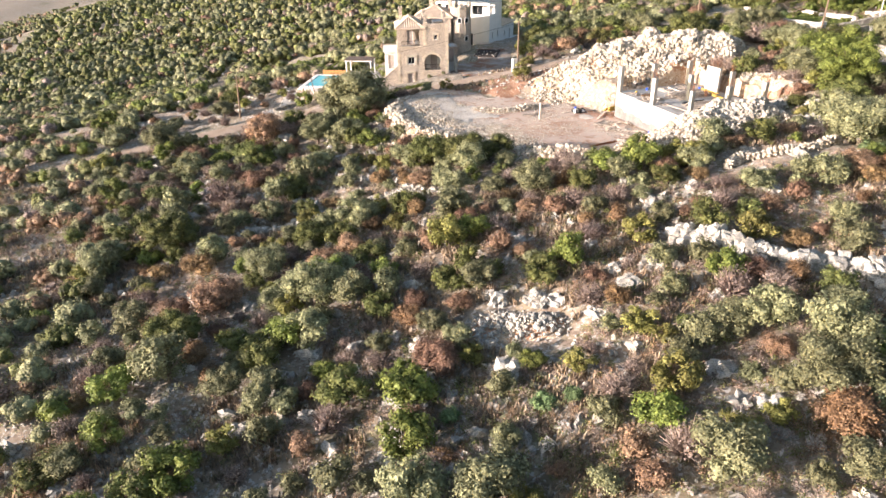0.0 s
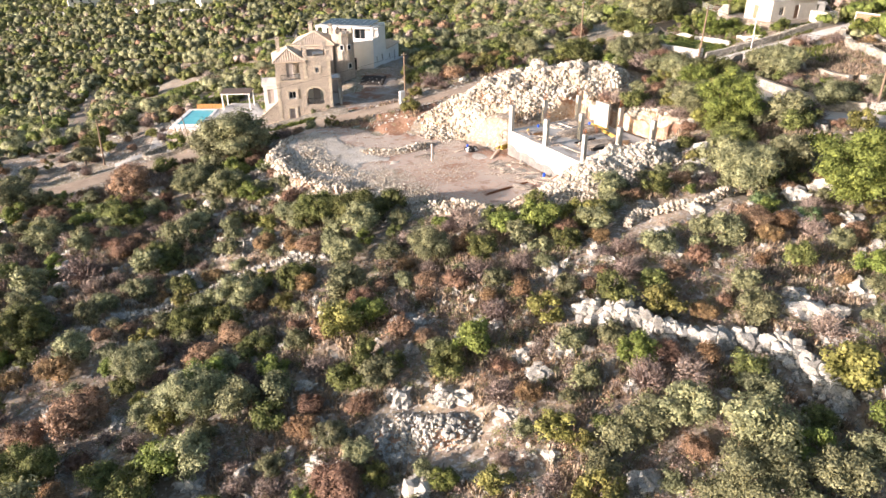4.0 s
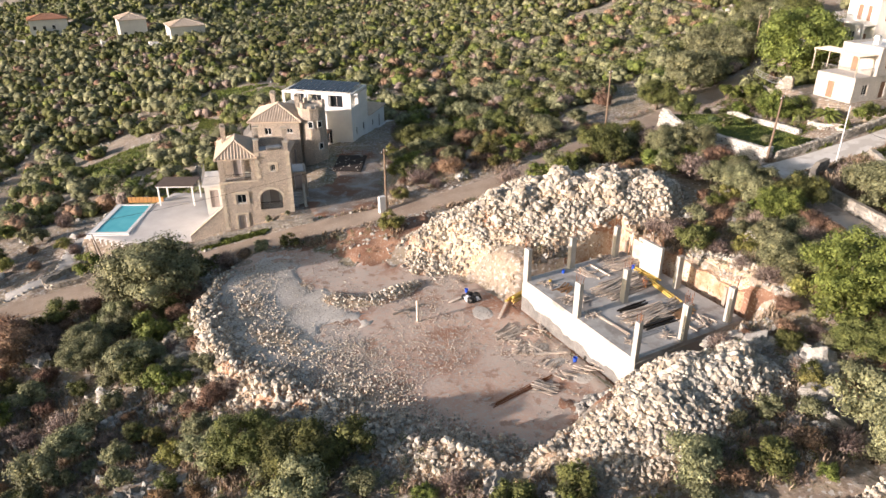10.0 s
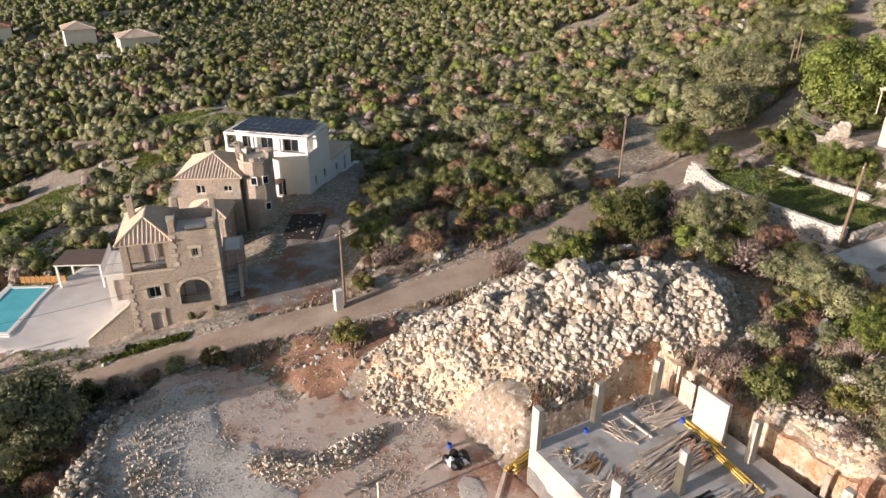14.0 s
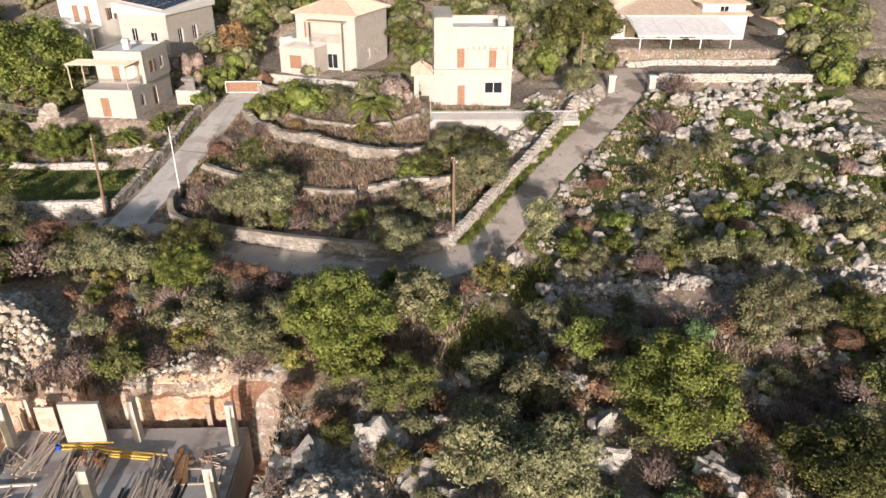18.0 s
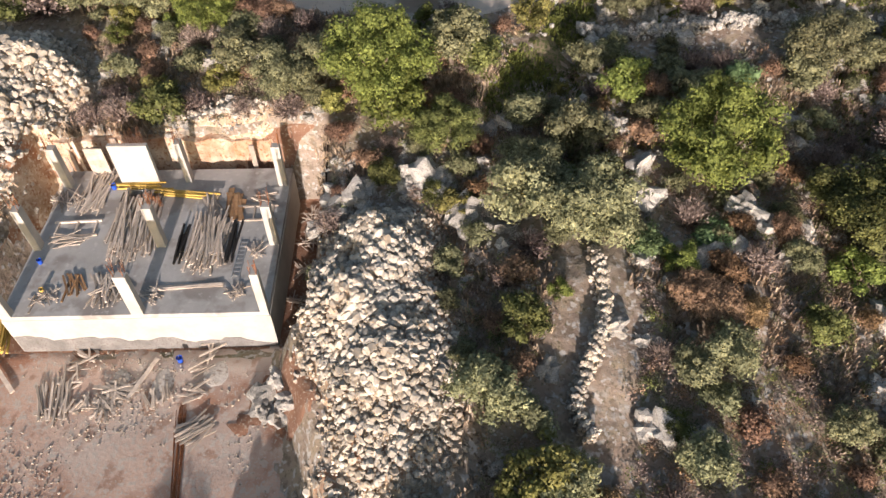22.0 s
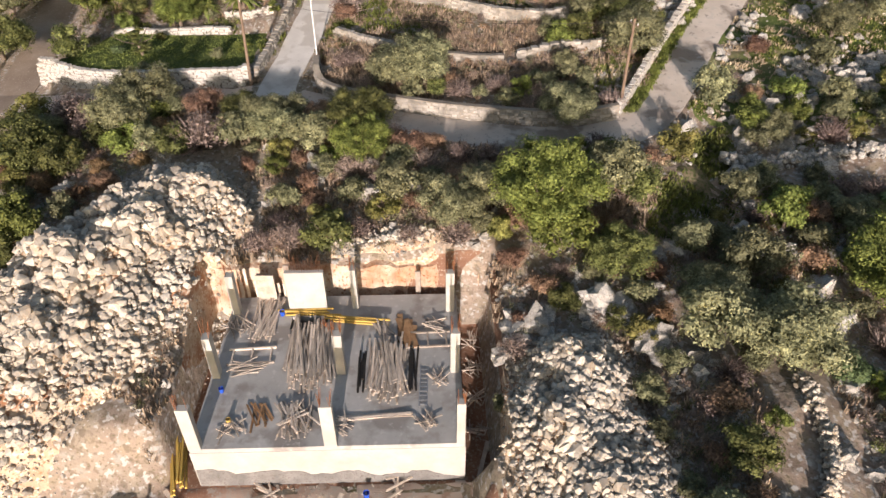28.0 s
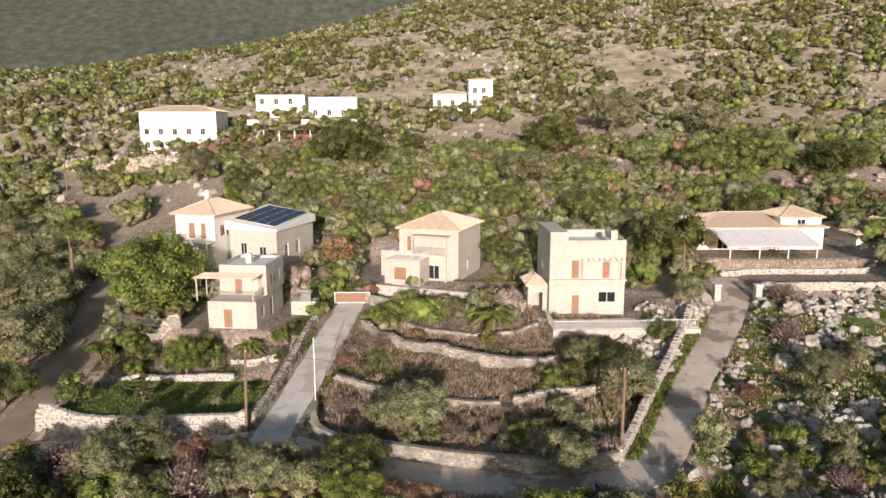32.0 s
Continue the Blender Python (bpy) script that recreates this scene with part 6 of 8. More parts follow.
for x, y, wx, wy in ((47.15, 57.25, 0.38, 0.42), (47.15, 63.6, 0.38, 0.62), (47.15, 70.2, 0.38, 0.62), (51.8, 57.35, 0.45, 0.5), (51.8, 63.5, 0.45, 0.5), (51.8, 70.2, 0.55, 0.42), (56.6, 57.45, 0.42, 0.5), (57.1, 63.1, 0.55, 0.36), (56.7, 70.1, 0.5, 0.45)):
    z0 = FLOOR - 0.06
    col = part("column", boxes(rel(x - wx / 2, x + wx / 2, y - wy / 2, y + wy / 2, z0, 12.0), bevel=0.015), FORMED, site, "pale concrete column")
    bm = bmesh.new()
    for i in range(10):
        bx, by = x - 52.3 + r.choice((-1, 1)) * wx * 0.38 * r.uniform(0.3, 1), y - 63.8 + r.choice((-1, 1)) * wy * 0.38
        tube(bm, (bx, by, 5.9), (bx + r.uniform(-0.12, 0.12), by + r.uniform(-0.12, 0.12), 6.0 + r.uniform(0.55, 1.1)), 0.012, 0.012, 4)
    part("rebar", bm, RUST, col, "rusted starter bars")
part("shear_wall", boxes(rel(56.7, 57.0, 64.75, 67.0, FLOOR - 0.06, 12.0), bevel=0.015), FORMED, site, "pale concrete shear wall")
bm = bmesh.new()
for i in range(15):
    y = 64.85 + i * 0.14 - 63.8
    tube(bm, (56.85 - 52.3, y, 5.95), (56.85 - 52.3 + r.uniform(-0.1, 0.1), y + r.uniform(-0.08, 0.08), 6.0 + r.uniform(0.7, 1.4)), 0.009, 0.009, 4)
part("rebar", bm, RUST, site, "rusted starter bars of the wall")
for y0, y1, x, z1 in ((67.9, 69.0, 57.7, 11.0), (66.9, 67.3, 57.9, 11.6), (59.2, 59.5, 58.3, 10.6)):
    part("formwork_panel", boxes(rel(x, x + 0.1, y0, y1, 8.0, z1)), TIMBER, site, "pale timber shuttering")
for k in range(14):
    y, x = 66.9 + k * 0.27 + r.uniform(-0.08, 0.08), 58.05 + r.uniform(-0.12, 0.2)
    if k not in (4, 9):
        part("shuttering_board", boxes(rel(x, x + 0.04, y, y + r.uniform(0.12, 0.22), 7.6, r.uniform(9.6, 11.2))), TIMBER, site, "upright shuttering board")
bm = bmesh.new()
for k in range(24):
    a, b = 55.0 + r.uniform(-0.3, 0.1) - 52.3, 64.4 + r.uniform(-0.2, 0.5) - 63.8
    tube(bm, (a, b, 2.9), (a + r.uniform(-0.1, 0.1), b, 3.05 + r.uniform(0.5, 1.0)), 0.011, 0.011, 4)
part("rebar", bm, RUST, site, "rusted bars at the stair opening")


def planks(name, x, y, z, turn, count, length, spread, label, seed, material=TIMBER, w=0.1, h=0.04, layers=5, fan=8, group="timber on the site"):
    """A loose pile of boards, each a piece of its own."""
    r = random.Random(seed)
    pile = thing(name, pose(x, y, z, 0, 0, turn), label, "timber pile", group)
    data = [beam_mesh("plank", length * k, w, h) for k in (0.7, 0.85, 1.0)]
    for me in data:
        me.materials.append(material)
    for k in range(count):
        lay = int(k * layers / count)
        m = pose(r.gauss(0, 0.18) * length * 0.5, r.uniform(-spread, spread) * (1 - 0.05 * lay), 0.004 + lay * (h + 0.012) + r.uniform(0, 0.02), r.gauss(0, 4), r.gauss(0, 1.2), r.gauss(0, fan))
        put("plank", data[r.randrange(3)], material, pile, m=m)
    return pile


planks("plank_pile", 53.2, 65.4, FLOOR, 5, 110, 4.4, 1.3, "big pile of weathered formwork planks on the slab", 11, fan=6, layers=8)
planks("plank_pile", 51.9, 61.0, FLOOR, 3, 90, 3.8, 1.05, "loose pile of grey scaffold boards on the slab", 12, fan=9, layers=7)
planks("plank_pile", 56.1, 68.3, FLOOR, -8, 36, 3.4, 0.8, "stack of pale timber boards on the slab", 13, fan=6, layers=4)
planks("plank_pile", 48.7, 65.5, FLOOR, 10, 34, 2.3, 0.75, "small heap of timber offcuts on the slab", 14, fan=26, w=0.08, layers=4)
planks("plank_pile", 54.7, 61.2, FLOOR, 16, 22, 2.0, 0.5, "short grey boards on the slab", 15, fan=14, layers=4)
planks("plank_pile", 48.2, 68.7, FLOOR, 40, 16, 1.2, 0.6, "scattered timber offcuts on the slab", 16, fan=40, w=0.06, layers=2)
planks("plank_pile", 49.1, 67.4, FLOOR, 24, 9, 1.6, 0.5, "dark wet boards on the slab", 17, FORMPLY, fan=14, layers=2)
planks("plank_pile", 48.75, 61.7, FLOOR, -86, 4, 4.2, 0.12, "long laid boards on the slab", 18, w=0.16, fan=2, layers=1)
planks("plank_pile", 48.4, 58.9, FLOOR, 30, 18, 1.1, 0.45, "tangle of short sticks on the slab", 19, fan=50, w=0.05, layers=2)
planks("plank_pile", 51.2, 58.3, FLOOR, 20, 14, 1.3, 0.35, "tangle of short sticks by the column", 20, fan=30, w=0.05, layers=2)
planks("plank_pile", 55.6, 69.8, FLOOR, 40, 24, 1.7, 0.7, "broken formwork sticks at the slab's corner", 21, fan=40, w=0.06, layers=3)
planks("plank_pile", 55.2, 58.4, FLOOR, 70, 18, 1.3, 0.5, "broken formwork sticks at the slab's edge", 22, fan=40, w=0.06, layers=3)
planks("plank_pile", 54.6, 59.9, FLOOR, 6, 6, 2.4, 0.55, "brown shuttering boards on the slab", 23, FORMPLY, w=0.34, fan=6, layers=2)
planks("plank_pile", 48.3, 63.2, FLOOR, 60, 16, 1.3, 0.6, "thin sticks behind the column on the slab", 29, fan=40, w=0.05, layers=2)
planks("plank_pile", 52.2, 68.6, FLOOR, -84, 14, 1.8, 0.4, "laths beside the shuttering frame", 30, fan=12, w=0.06, layers=2)
planks("yellow_beams", 56.45, 65.9, FLOOR, -90, 5, 3.3, 0.2, "yellow timber formwork beams laid across the opening", 24, YELLOW, w=0.08, h=0.1, fan=1.2, layers=2)
planks("yellow_beams", 55.75, 63.0, FLOOR, -98, 6, 3.3, 0.24, "yellow timber formwork beams lying on the slab", 25, YELLOW, w=0.08, h=0.1, fan=1.5, layers=2)
planks("dark_beams", 51.5, 62.4, FLOOR, 0, 7, 2.9, 0.22, "dark steel formwork rails on the slab", 26, DARKSTEEL, w=0.1, h=0.1, fan=2, layers=2)
planks("dark_beams", 51.8, 59.6, FLOOR, 0, 7, 2.9, 0.22, "dark steel formwork rails beside the ladder", 27, DARKSTEEL, w=0.1, h=0.1, fan=2, layers=2)
planks("yellow_beams", 47.8, 71.7, 6.5, 16, 10, 3.4, 0.45, "yellow beams leaning in the gap beside the wall", 28, YELLOW, w=0.1, h=0.14, fan=4, layers=3)

for x, y, turn in ((53.1, 68.6, 3), (54.1, 58.8, 2)):
    fr = thing("shuttering_frame", pose(x, y, FLOOR, 0, 0, turn), "rectangular timber shuttering frame lying on the slab", "formwork frame")
    for row in ((-0.5, 0.5, -1.1, -1.0, 0, 0.1), (-0.5, 0.5, 1.0, 1.1, 0, 0.1), (-0.5, 0.5, -0.05, 0.05, 0, 0.1)):
        part("cross_piece", boxes(row), TIMBER, fr)
    for row in ((-0.62, -0.5, -1.3, 1.3, 0, 0.1), (0.5, 0.62, -1.3, 1.3, 0, 0.1)):
        part("rail", boxes(row), TIMBER, fr)
ladder = thing("ladder", pose(50.6, 59.05, FLOOR + 0.01, 0, 0, -2), "grey metal ladder lying on the slab", "ladder")
for y in (-0.2, 0.2):
    part("rail", boxes((-1.35, 1.35, y - 0.025, y + 0.025, 0, 0.06)), STEEL, ladder)
for k in range(9):
    part("rung", boxes((-1.22 + k * 0.3, -1.18 + k * 0.3, -0.175, 0.175, 0.015, 0.045)), STEEL, ladder)


def bucket(x, y, z, material, label, s=0.16):
    b = thing("bucket", pose(x, y, z), label, "bucket")
    bm = bmesh.new()
    bmesh.ops.create_cone(bm, cap_ends=False, segments=14, radius1=s * 0.8, radius2=s, depth=s * 2, matrix=Matrix.Translation((0, 0, s)))
    bmesh.ops.create_circle(bm, cap_ends=True, segments=14, radius=s * 0.8, matrix=Matrix.Translation((0, 0, 0.01)))
    bmesh.ops.solidify(bm, geom=bm.faces[:], thickness=0.008)
    part("body", bm, material, b)
    bm = bmesh.new()
    pts = [(s * math.cos(a), 0, s * 2 + s * 0.7 * math.sin(a)) for a in np.linspace(0, math.pi, 9)]
    for p, q in zip(pts, pts[1:]):
        tube(bm, p, q, 0.006, 0.006, 4)
    part("handle", bm, STEEL, b, "thin wire handle")


bucket(50.6, 69.7, FLOOR, BLUE, "blue plastic builder's bucket on the slab", 0.14)
bucket(56.4, 67.4, FLOOR, BLUE, "blue plastic tub by the shear wall", 0.16)
bucket(48.6, 68.9, FLOOR, YELLOW, "yellow plastic bucket on the slab", 0.13)
bucket(46.0, 62.0, gz(46.0, 62.0) + 0.04, BLUE, "blue plastic tub by the wall's foot", 0.17)
bucket(44.6, 75.8, gz(44.6, 75.8) + 0.04, BLUE, "blue plastic drum on the site", 0.17)

for i in range(4):
    planks("board_scatter", 50 + i * 2.3, 56.1, gz(50 + i * 2.3, 56.1) + 0.05, 20 * i, 14, 1.4, 0.6, "sticks littering the floor of the trench", 80 + i, fan=60, w=0.06, layers=2)

# timber and litter on the site ground
for i, (x, y, turn, n, ln, spread, fan, label) in enumerate(((44.0, 68.0, 14, 22, 2.6, 0.8, 9, "row of pale boards on red earth"), (43.9, 64.9, 60, 46, 1.6, 0.9, 40, "tangled heap of timber offcuts"), (41.9, 60.4, 130, 22, 1.8, 0.7, 16, "pale broken boards on the site"), (43.8, 62.6, 20, 14, 1.2, 0.7, 20, "short boards on red earth"), (46.1, 67.2, 80, 26, 1.6, 3.2, 40, "litter of sticks along the wall"), (46.1, 60.6, 85, 26, 1.5, 2.8, 40, "litter of sticks along the wall"), (43.6, 66.4, 10, 14, 1.1, 0.9, 30, "short pale offcuts on red earth"))):
    planks("board_scatter", x, y, gz(x, y) + 0.05, turn, n, ln, spread, label, 40 + i, fan=fan, layers=3)
for i, (x, y, turn, ln) in enumerate(((44.4, 65.0, 84, 3.4), (45.9, 71.5, 40, 3.6), (43.4, 75.0, 8, 3.0), (45.2, 63.6, -22, 3.8), (39.0, 75.6, 10, 3.4), (38.0, 75.4, -40, 1.6), (47.4, 56.2, -20, 3.2))):
    planks("long_plank", x, y, gz(x, y) + 0.12, turn, 1, ln, 0.02, "single long weathered plank on the ground", 60 + i, w=0.22, h=0.05, fan=2, layers=1)
bm = bmesh.new()
for k in range(22):
    a = r.uniform(-0.2, 0.2)
    tube(bm, (-3.2 + r.uniform(0, 0.6), a, 0.03 + 0.01 * (k % 4)), (3.0 - r.uniform(0, 1.4), a + r.uniform(-0.25, 0.25), 0.03 + 0.01 * (k % 4)), 0.014, 0.014, 4)
rb = thing("rebar_bundle", pose(40.6, 60.9, gz(40.6, 60.9) + 0.05, 0, 0, 8), "bundle of long rusty reinforcing bars on the ground", "rebar bundle")
part("bars", bm, RUST, rb)
for i, (x, y, sx, sy) in enumerate(((43.9, 71.6, 0.9, 1.2), (44.9, 64.9, 0.7, 0.5), (44.6, 62.6, 0.9, 0.6), (45.0, 59.9, 0.8, 0.7))):
    bm = bmesh.new()
    bmesh.ops.create_icosphere(bm, subdivisions=3, radius=1)
    for v in bm.verts:
        f = 1 + 0.3 * noise.noise(v.co * 1.6 + Vector((i * 5, 0, 0)))
        v.co = Vector((v.co.x * sx * f, v.co.y * sy * f, max(0, v.co.z) * 0.07 * f))
    ob = part("sand_mound", bm, PADGREY, m=pose(x, y, gz(x, y) + 0.02))
    tagged(ob, "low pile of grey building sand", "sand pile")
sack = thing("rubbish_heap", pose(44.2, 74.6, gz(44.2, 74.6)), "heap of black sacks, tubs and offcuts", "rubbish")
for i in range(9):
    bm = bmesh.new()
    bmesh.ops.create_icosphere(bm, subdivisions=2, radius=r.uniform(0.25, 0.45))
    for v in bm.verts:
        v.co *= 1 + 0.4 * noise.noise(v.co * 4 + Vector((i * 3, 0, 0)))
        v.co.z *= 0.7
    part("sack" if i % 3 else "tub", bm, (BLACK, WHITEPLASTIC, BLACK)[i % 3], sack, m=pose(r.uniform(-0.7, 0.7), r.uniform(-0.6, 0.6), 0.25))
post = thing("timber_post", pose(38.4, 73.4, gz(38.4, 73.4)), "single squared timber post standing on the site", "post")
part("shaft", boxes((-0.09, 0.09, -0.09, 0.09, -0.3, 2.1), bevel=0.01), TIMBER, post)


def rock_face(name, pts, z0, z1, label, seed):
    """A hacked rock face behind the building: a rough upright sheet with depth."""
    line = resample(pts, 0.3)
    zs = np.linspace(0, 1, 14)
    top = z1 + 0.5 * fbm(line[:, 0] / 1.1, line[:, 1] / 1.1 + seed, 3)
    t = np.gradient(line, axis=0)
    t /= np.hypot(*t.T)[:, None]
    n = np.stack([-t[:, 1], t[:, 0]], 1)
    u = np.arange(len(line)) * 0.3
    U, ZZ = np.meshgrid(u, zs, indexing="ij")
    off = 0.35 * fbm(U / 1.6 + seed, ZZ * 1.3, 3) + 0.25 * fbm(U / 0.25, ZZ * 3 + seed, 2) + 0.35 * ZZ
    off[:, -1] += 0.9
    P = line[:, None, :] + n[:, None, :] * off[..., None]
    z = z0 + (top - z0)[:, None] * ZZ
    z[:, -1] -= 0.25
    V = np.concatenate([P, z[..., None]], -1)
    ix = np.arange(V.shape[0] * V.shape[1]).reshape(V.shape[:2])
    me = fast_mesh(name, V.reshape(-1, 3), np.stack([ix[:-1, :-1], ix[1:, :-1], ix[1:, 1:], ix[:-1, 1:]], -1).reshape(-1, 4))
    return tagged(put(name, me, ROCKCUT), label, "rock face", kind="structure")


rock_face("rock_face_back", [(58.7, 73), (58.7, 66), (58.9, 61), (58.6, 55.0)], 5.6, 10.9, "hacked limestone face stained with red earth", 1)
rock_face("rock_face_side", [(58.6, 55.0), (54, 54.9), (50, 54.9), (46.2, 55.2)], 5.6, 9.6, "hacked rock side of the building pit", 2)
rock_face("rock_face_north", [(48.5, 73), (51, 72.7), (55, 72.8), (58.7, 73)], 5.6, 8.7, "red earth and rock side of the pit", 3)

# ---- houses ----
FACES = {"S": 0, "E": 90, "N": 180, "W": 270}


def opening(house, m, u0, u1, z0, z1, kind, t, frame_mat, leaf_mat):
    """Fills an opening: glazed window with frame and sill, shuttered window, or door."""
    w, h = u1 - u0, z1 - z0
    at = m @ pose(u0, 0, z0)
    if kind == "open":
        return
    if kind == "door" or kind == "shut":
        d = part("door" if kind == "door" else "shutter", boxes((0.04, w / 2 - 0.01, 0.1, 0.15, 0.02, h - 0.04), (w / 2 + 0.01, w - 0.04, 0.1, 0.15, 0.02, h - 0.04)), leaf_mat, house, m=at)
        part("door_frame", boxes((0, 0.04, 0.06, 0.2, 0, h), (w - 0.04, w, 0.06, 0.2, 0, h), (0.04, w - 0.04, 0.06, 0.2, h - 0.04, h)), frame_mat, d)
        return
    f = part("window", boxes((0, 0.06, 0.12, 0.2, 0, h), (w - 0.06, w, 0.12, 0.2, 0, h), (0.06, w - 0.06, 0.12, 0.2, 0, 0.06), (0.06, w - 0.06, 0.12, 0.2, h - 0.06, h), (w / 2 - 0.03, w / 2 + 0.03, 0.12, 0.2, 0.06, h - 0.06)), frame_mat, house, m=at)
    part("pane", boxes((0.06, w - 0.06, 0.15, 0.17, 0.06, h - 0.06)), GLASS, f)
    part("sill", boxes((-0.05, w + 0.05, -0.06, 0.1, -0.07, -0.003)), frame_mat, f)
    if kind == "shuttered":
        for a in (-w / 2 - 0.02, w + 0.02):
            part("shutter", boxes((a, a + w / 2, -0.05, -0.005, 0, h)), leaf_mat, f)


def block(house, x0, x1, y0, y1, z0, z1, material, holes=None, t=0.3, roof=True, frame_mat=WHITE, leaf_mat=SHUTTER, parapet=0.0, roof_mat=None):
    """Four walls with openings and a flat roof; parapet: how far the walls rise above it."""
    holes = holes or {}
    ends = {"S": (x0, y0, x1 - x0), "N": (x1, y1, x1 - x0), "E": (x1, y0 + t, y1 - y0 - 2 * t), "W": (x0, y1 - t, y1 - y0 - 2 * t)}
    for face, (ox, oy, w) in ends.items():
        inset = t if face in "EW" else 0
        cut = [(max(0.05, a - inset), min(w - 0.05, b - inset), c, d, k) for a, b, c, d, k in holes.get(face, [])]
        m = pose(ox, oy, z0, 0, 0, FACES[face])
        part("wall", wall_panel(w, z1 - z0, t, cut), material, house, m=m)
        for a, b, c, d, k in cut:
            opening(house, m, a, b, c, d, k, t, frame_mat, leaf_mat)
    if roof:
        top = z1 - parapet
        part("roof_slab", boxes((x0 + t + 0.003, x1 - t - 0.003, y0 + t + 0.003, y1 - t - 0.003, top - 0.25, top - 0.004)), roof_mat or WHITE, house)
    part("floor_slab", boxes((x0 + t + 0.003, x1 - t - 0.003, y0 + t + 0.003, y1 - t - 0.003, z0 - 0.3, z0 + 0.02)), CONCRETE, house)


def slope_ribs(bm, a, b, c, d, gap=0.34, r=0.07):
    """Rows of clay tiles up one roof slope with eave a-b and upper edge d-c."""
    a, b, c, d = (Vector(p) for p in (a, b, c, d))
    e = (b - a).normalized()
    L = (b - a).length
    ud, uc = (d - a).dot(e), (c - a).dot(e)
    upv = (d - a) - e * ud
    V = upv.length
    upv.normalize()
    nrm = e.cross(upv).normalized()
    u = gap / 2
    while u < L:
        if u < ud:
            f = u / ud
        elif u > uc:
            f = (L - u) / max(1e-6, L - uc)
        else:
            f = 1
        if f > 0.06:
            p, q = a + e * u, a + e * u + upv * V * min(1, f) * 0.985
            vs = [bm.verts.new(x + y) for x in (p, q) for y in (-e * r, -e * r * 0.4 + nrm * r, e * r * 0.4 + nrm * r, e * r)]
            for i in range(3):
                bm.faces.new((vs[i], vs[i + 1], vs[i + 5], vs[i + 4]))
            bm.faces.new((vs[3], vs[2], vs[1], vs[0]))
        u += gap


def hip_roof(house, x0, x1, y0, y1, z, rise, over=0.35, material=TILE, gap=0.34):
    x0, x1, y0, y1 = x0 - over, x1 + over, y0 - over, y1 + over
    k = min(x1 - x0, y1 - y0) / 2
    if x1 - x0 >= y1 - y0:
        p, q = (x0 + k, (y0 + y1) / 2, z + rise), (x1 - k + 0.01, (y0 + y1) / 2, z + rise)
    else:
        p, q = ((x0 + x1) / 2, y0 + k, z + rise), ((x0 + x1) / 2, y1 - k + 0.01, z + rise)
    A, B, C, D = (x0, y0, z), (x1, y0, z), (x1, y1, z), (x0, y1, z)
    low = [(v[0], v[1], z - 0.12) for v in (A, B, C, D)]
    bm = bmesh.new()
    vs = [bm.verts.new(v) for v in (A, B, C, D, p, q, *low)]
    if x1 - x0 >= y1 - y0:
        slopes = [(0, 1, 5, 4), (2, 3, 4, 5), (1, 2, 5), (3, 0, 4)]
        quads = [(A, B, q, p), (C, D, p, q), (B, C, q, q), (D, A, p, p)]
    else:
        slopes = [(0, 1, 4), (1, 2, 5, 4), (2, 3, 5), (3, 0, 4, 5)]
        quads = [(A, B, p, p), (B, C, q, p), (C, D, q, q), (D, A, p, q)]
    for s in slopes:
        bm.faces.new([vs[i] for i in s])
    for i in range(4):
        j = (i + 1) % 4
        bm.faces.new((vs[6 + i], vs[6 + j], vs[j], vs[i]))
    bm.faces.new((vs[9], vs[8], vs[7], vs[6]))
    roof = part("roof", bm, material, house)
    bm = bmesh.new()
    for s in quads:
        slope_ribs(bm, *s, gap=gap)
    part("tile", bm, material, roof)["kind"] = "stuff"
    bm = bmesh.new()
    for a, b in ((A, p), (D, p if x1 - x0 >= y1 - y0 else q), (B, q if x1 - x0 >= y1 - y0 else p), (C, q), (p, q)):
        tube(bm, a, b, 0.11, 0.11, 6)
    part("ridge_tiles", bm, material, roof)
    return roof


def railing(house, pts, z, height=0.95, gap=0.14, material=STEEL, label=""):
    bm = bmesh.new()
    for (x0, y0), (x1, y1) in zip(pts, pts[1:]):
        n = max(1, int(math.hypot(x1 - x0, y1 - y0) / gap))
        for i in range(n + 1):
            x, y = x0 + (x1 - x0) * i / n, y0 + (y1 - y0) * i / n
            tube(bm, (x, y, z), (x, y, z + height), 0.015, 0.015, 4)
        tube(bm, (x0, y0, z + height), (x1, y1, z + height), 0.03, 0.03, 5)
        tube(bm, (x0, y0, z + 0.1), (x1, y1, z + 0.1), 0.02, 0.02, 5)
    return part("railing", bm, material, house, label)


def pergola(house, x0, x1, y0, y1, z0, z1, material, slats=0, cover=None, post=0.09):
    for x in (x0, x1):
        for y in (y0, y1):
            part("post", boxes((x - post, x + post, y - post, y + post, z0, z1)), material, house)
    part("beams", boxes((x0 - 0.2, x1 + 0.2, y0 - 0.08, y0 + 0.08, z1, z1 + 0.18), (x0 - 0.2, x1 + 0.2, y1 - 0.08, y1 + 0.08, z1, z1 + 0.18)), material, house)
    for i in range(slats):
        x = x0 + (x1 - x0) * i / max(1, slats - 1)
        part("slat", boxes((x - 0.03, x + 0.03, y0 - 0.3, y1 + 0.3, z1 + 0.182, z1 + 0.3)), material, house)
    if cover:
        part("cover", boxes((x0 - 0.25, x1 + 0.25, y0 - 0.25, y1 + 0.25, z1 + 0.185, z1 + 0.26)), cover, house)


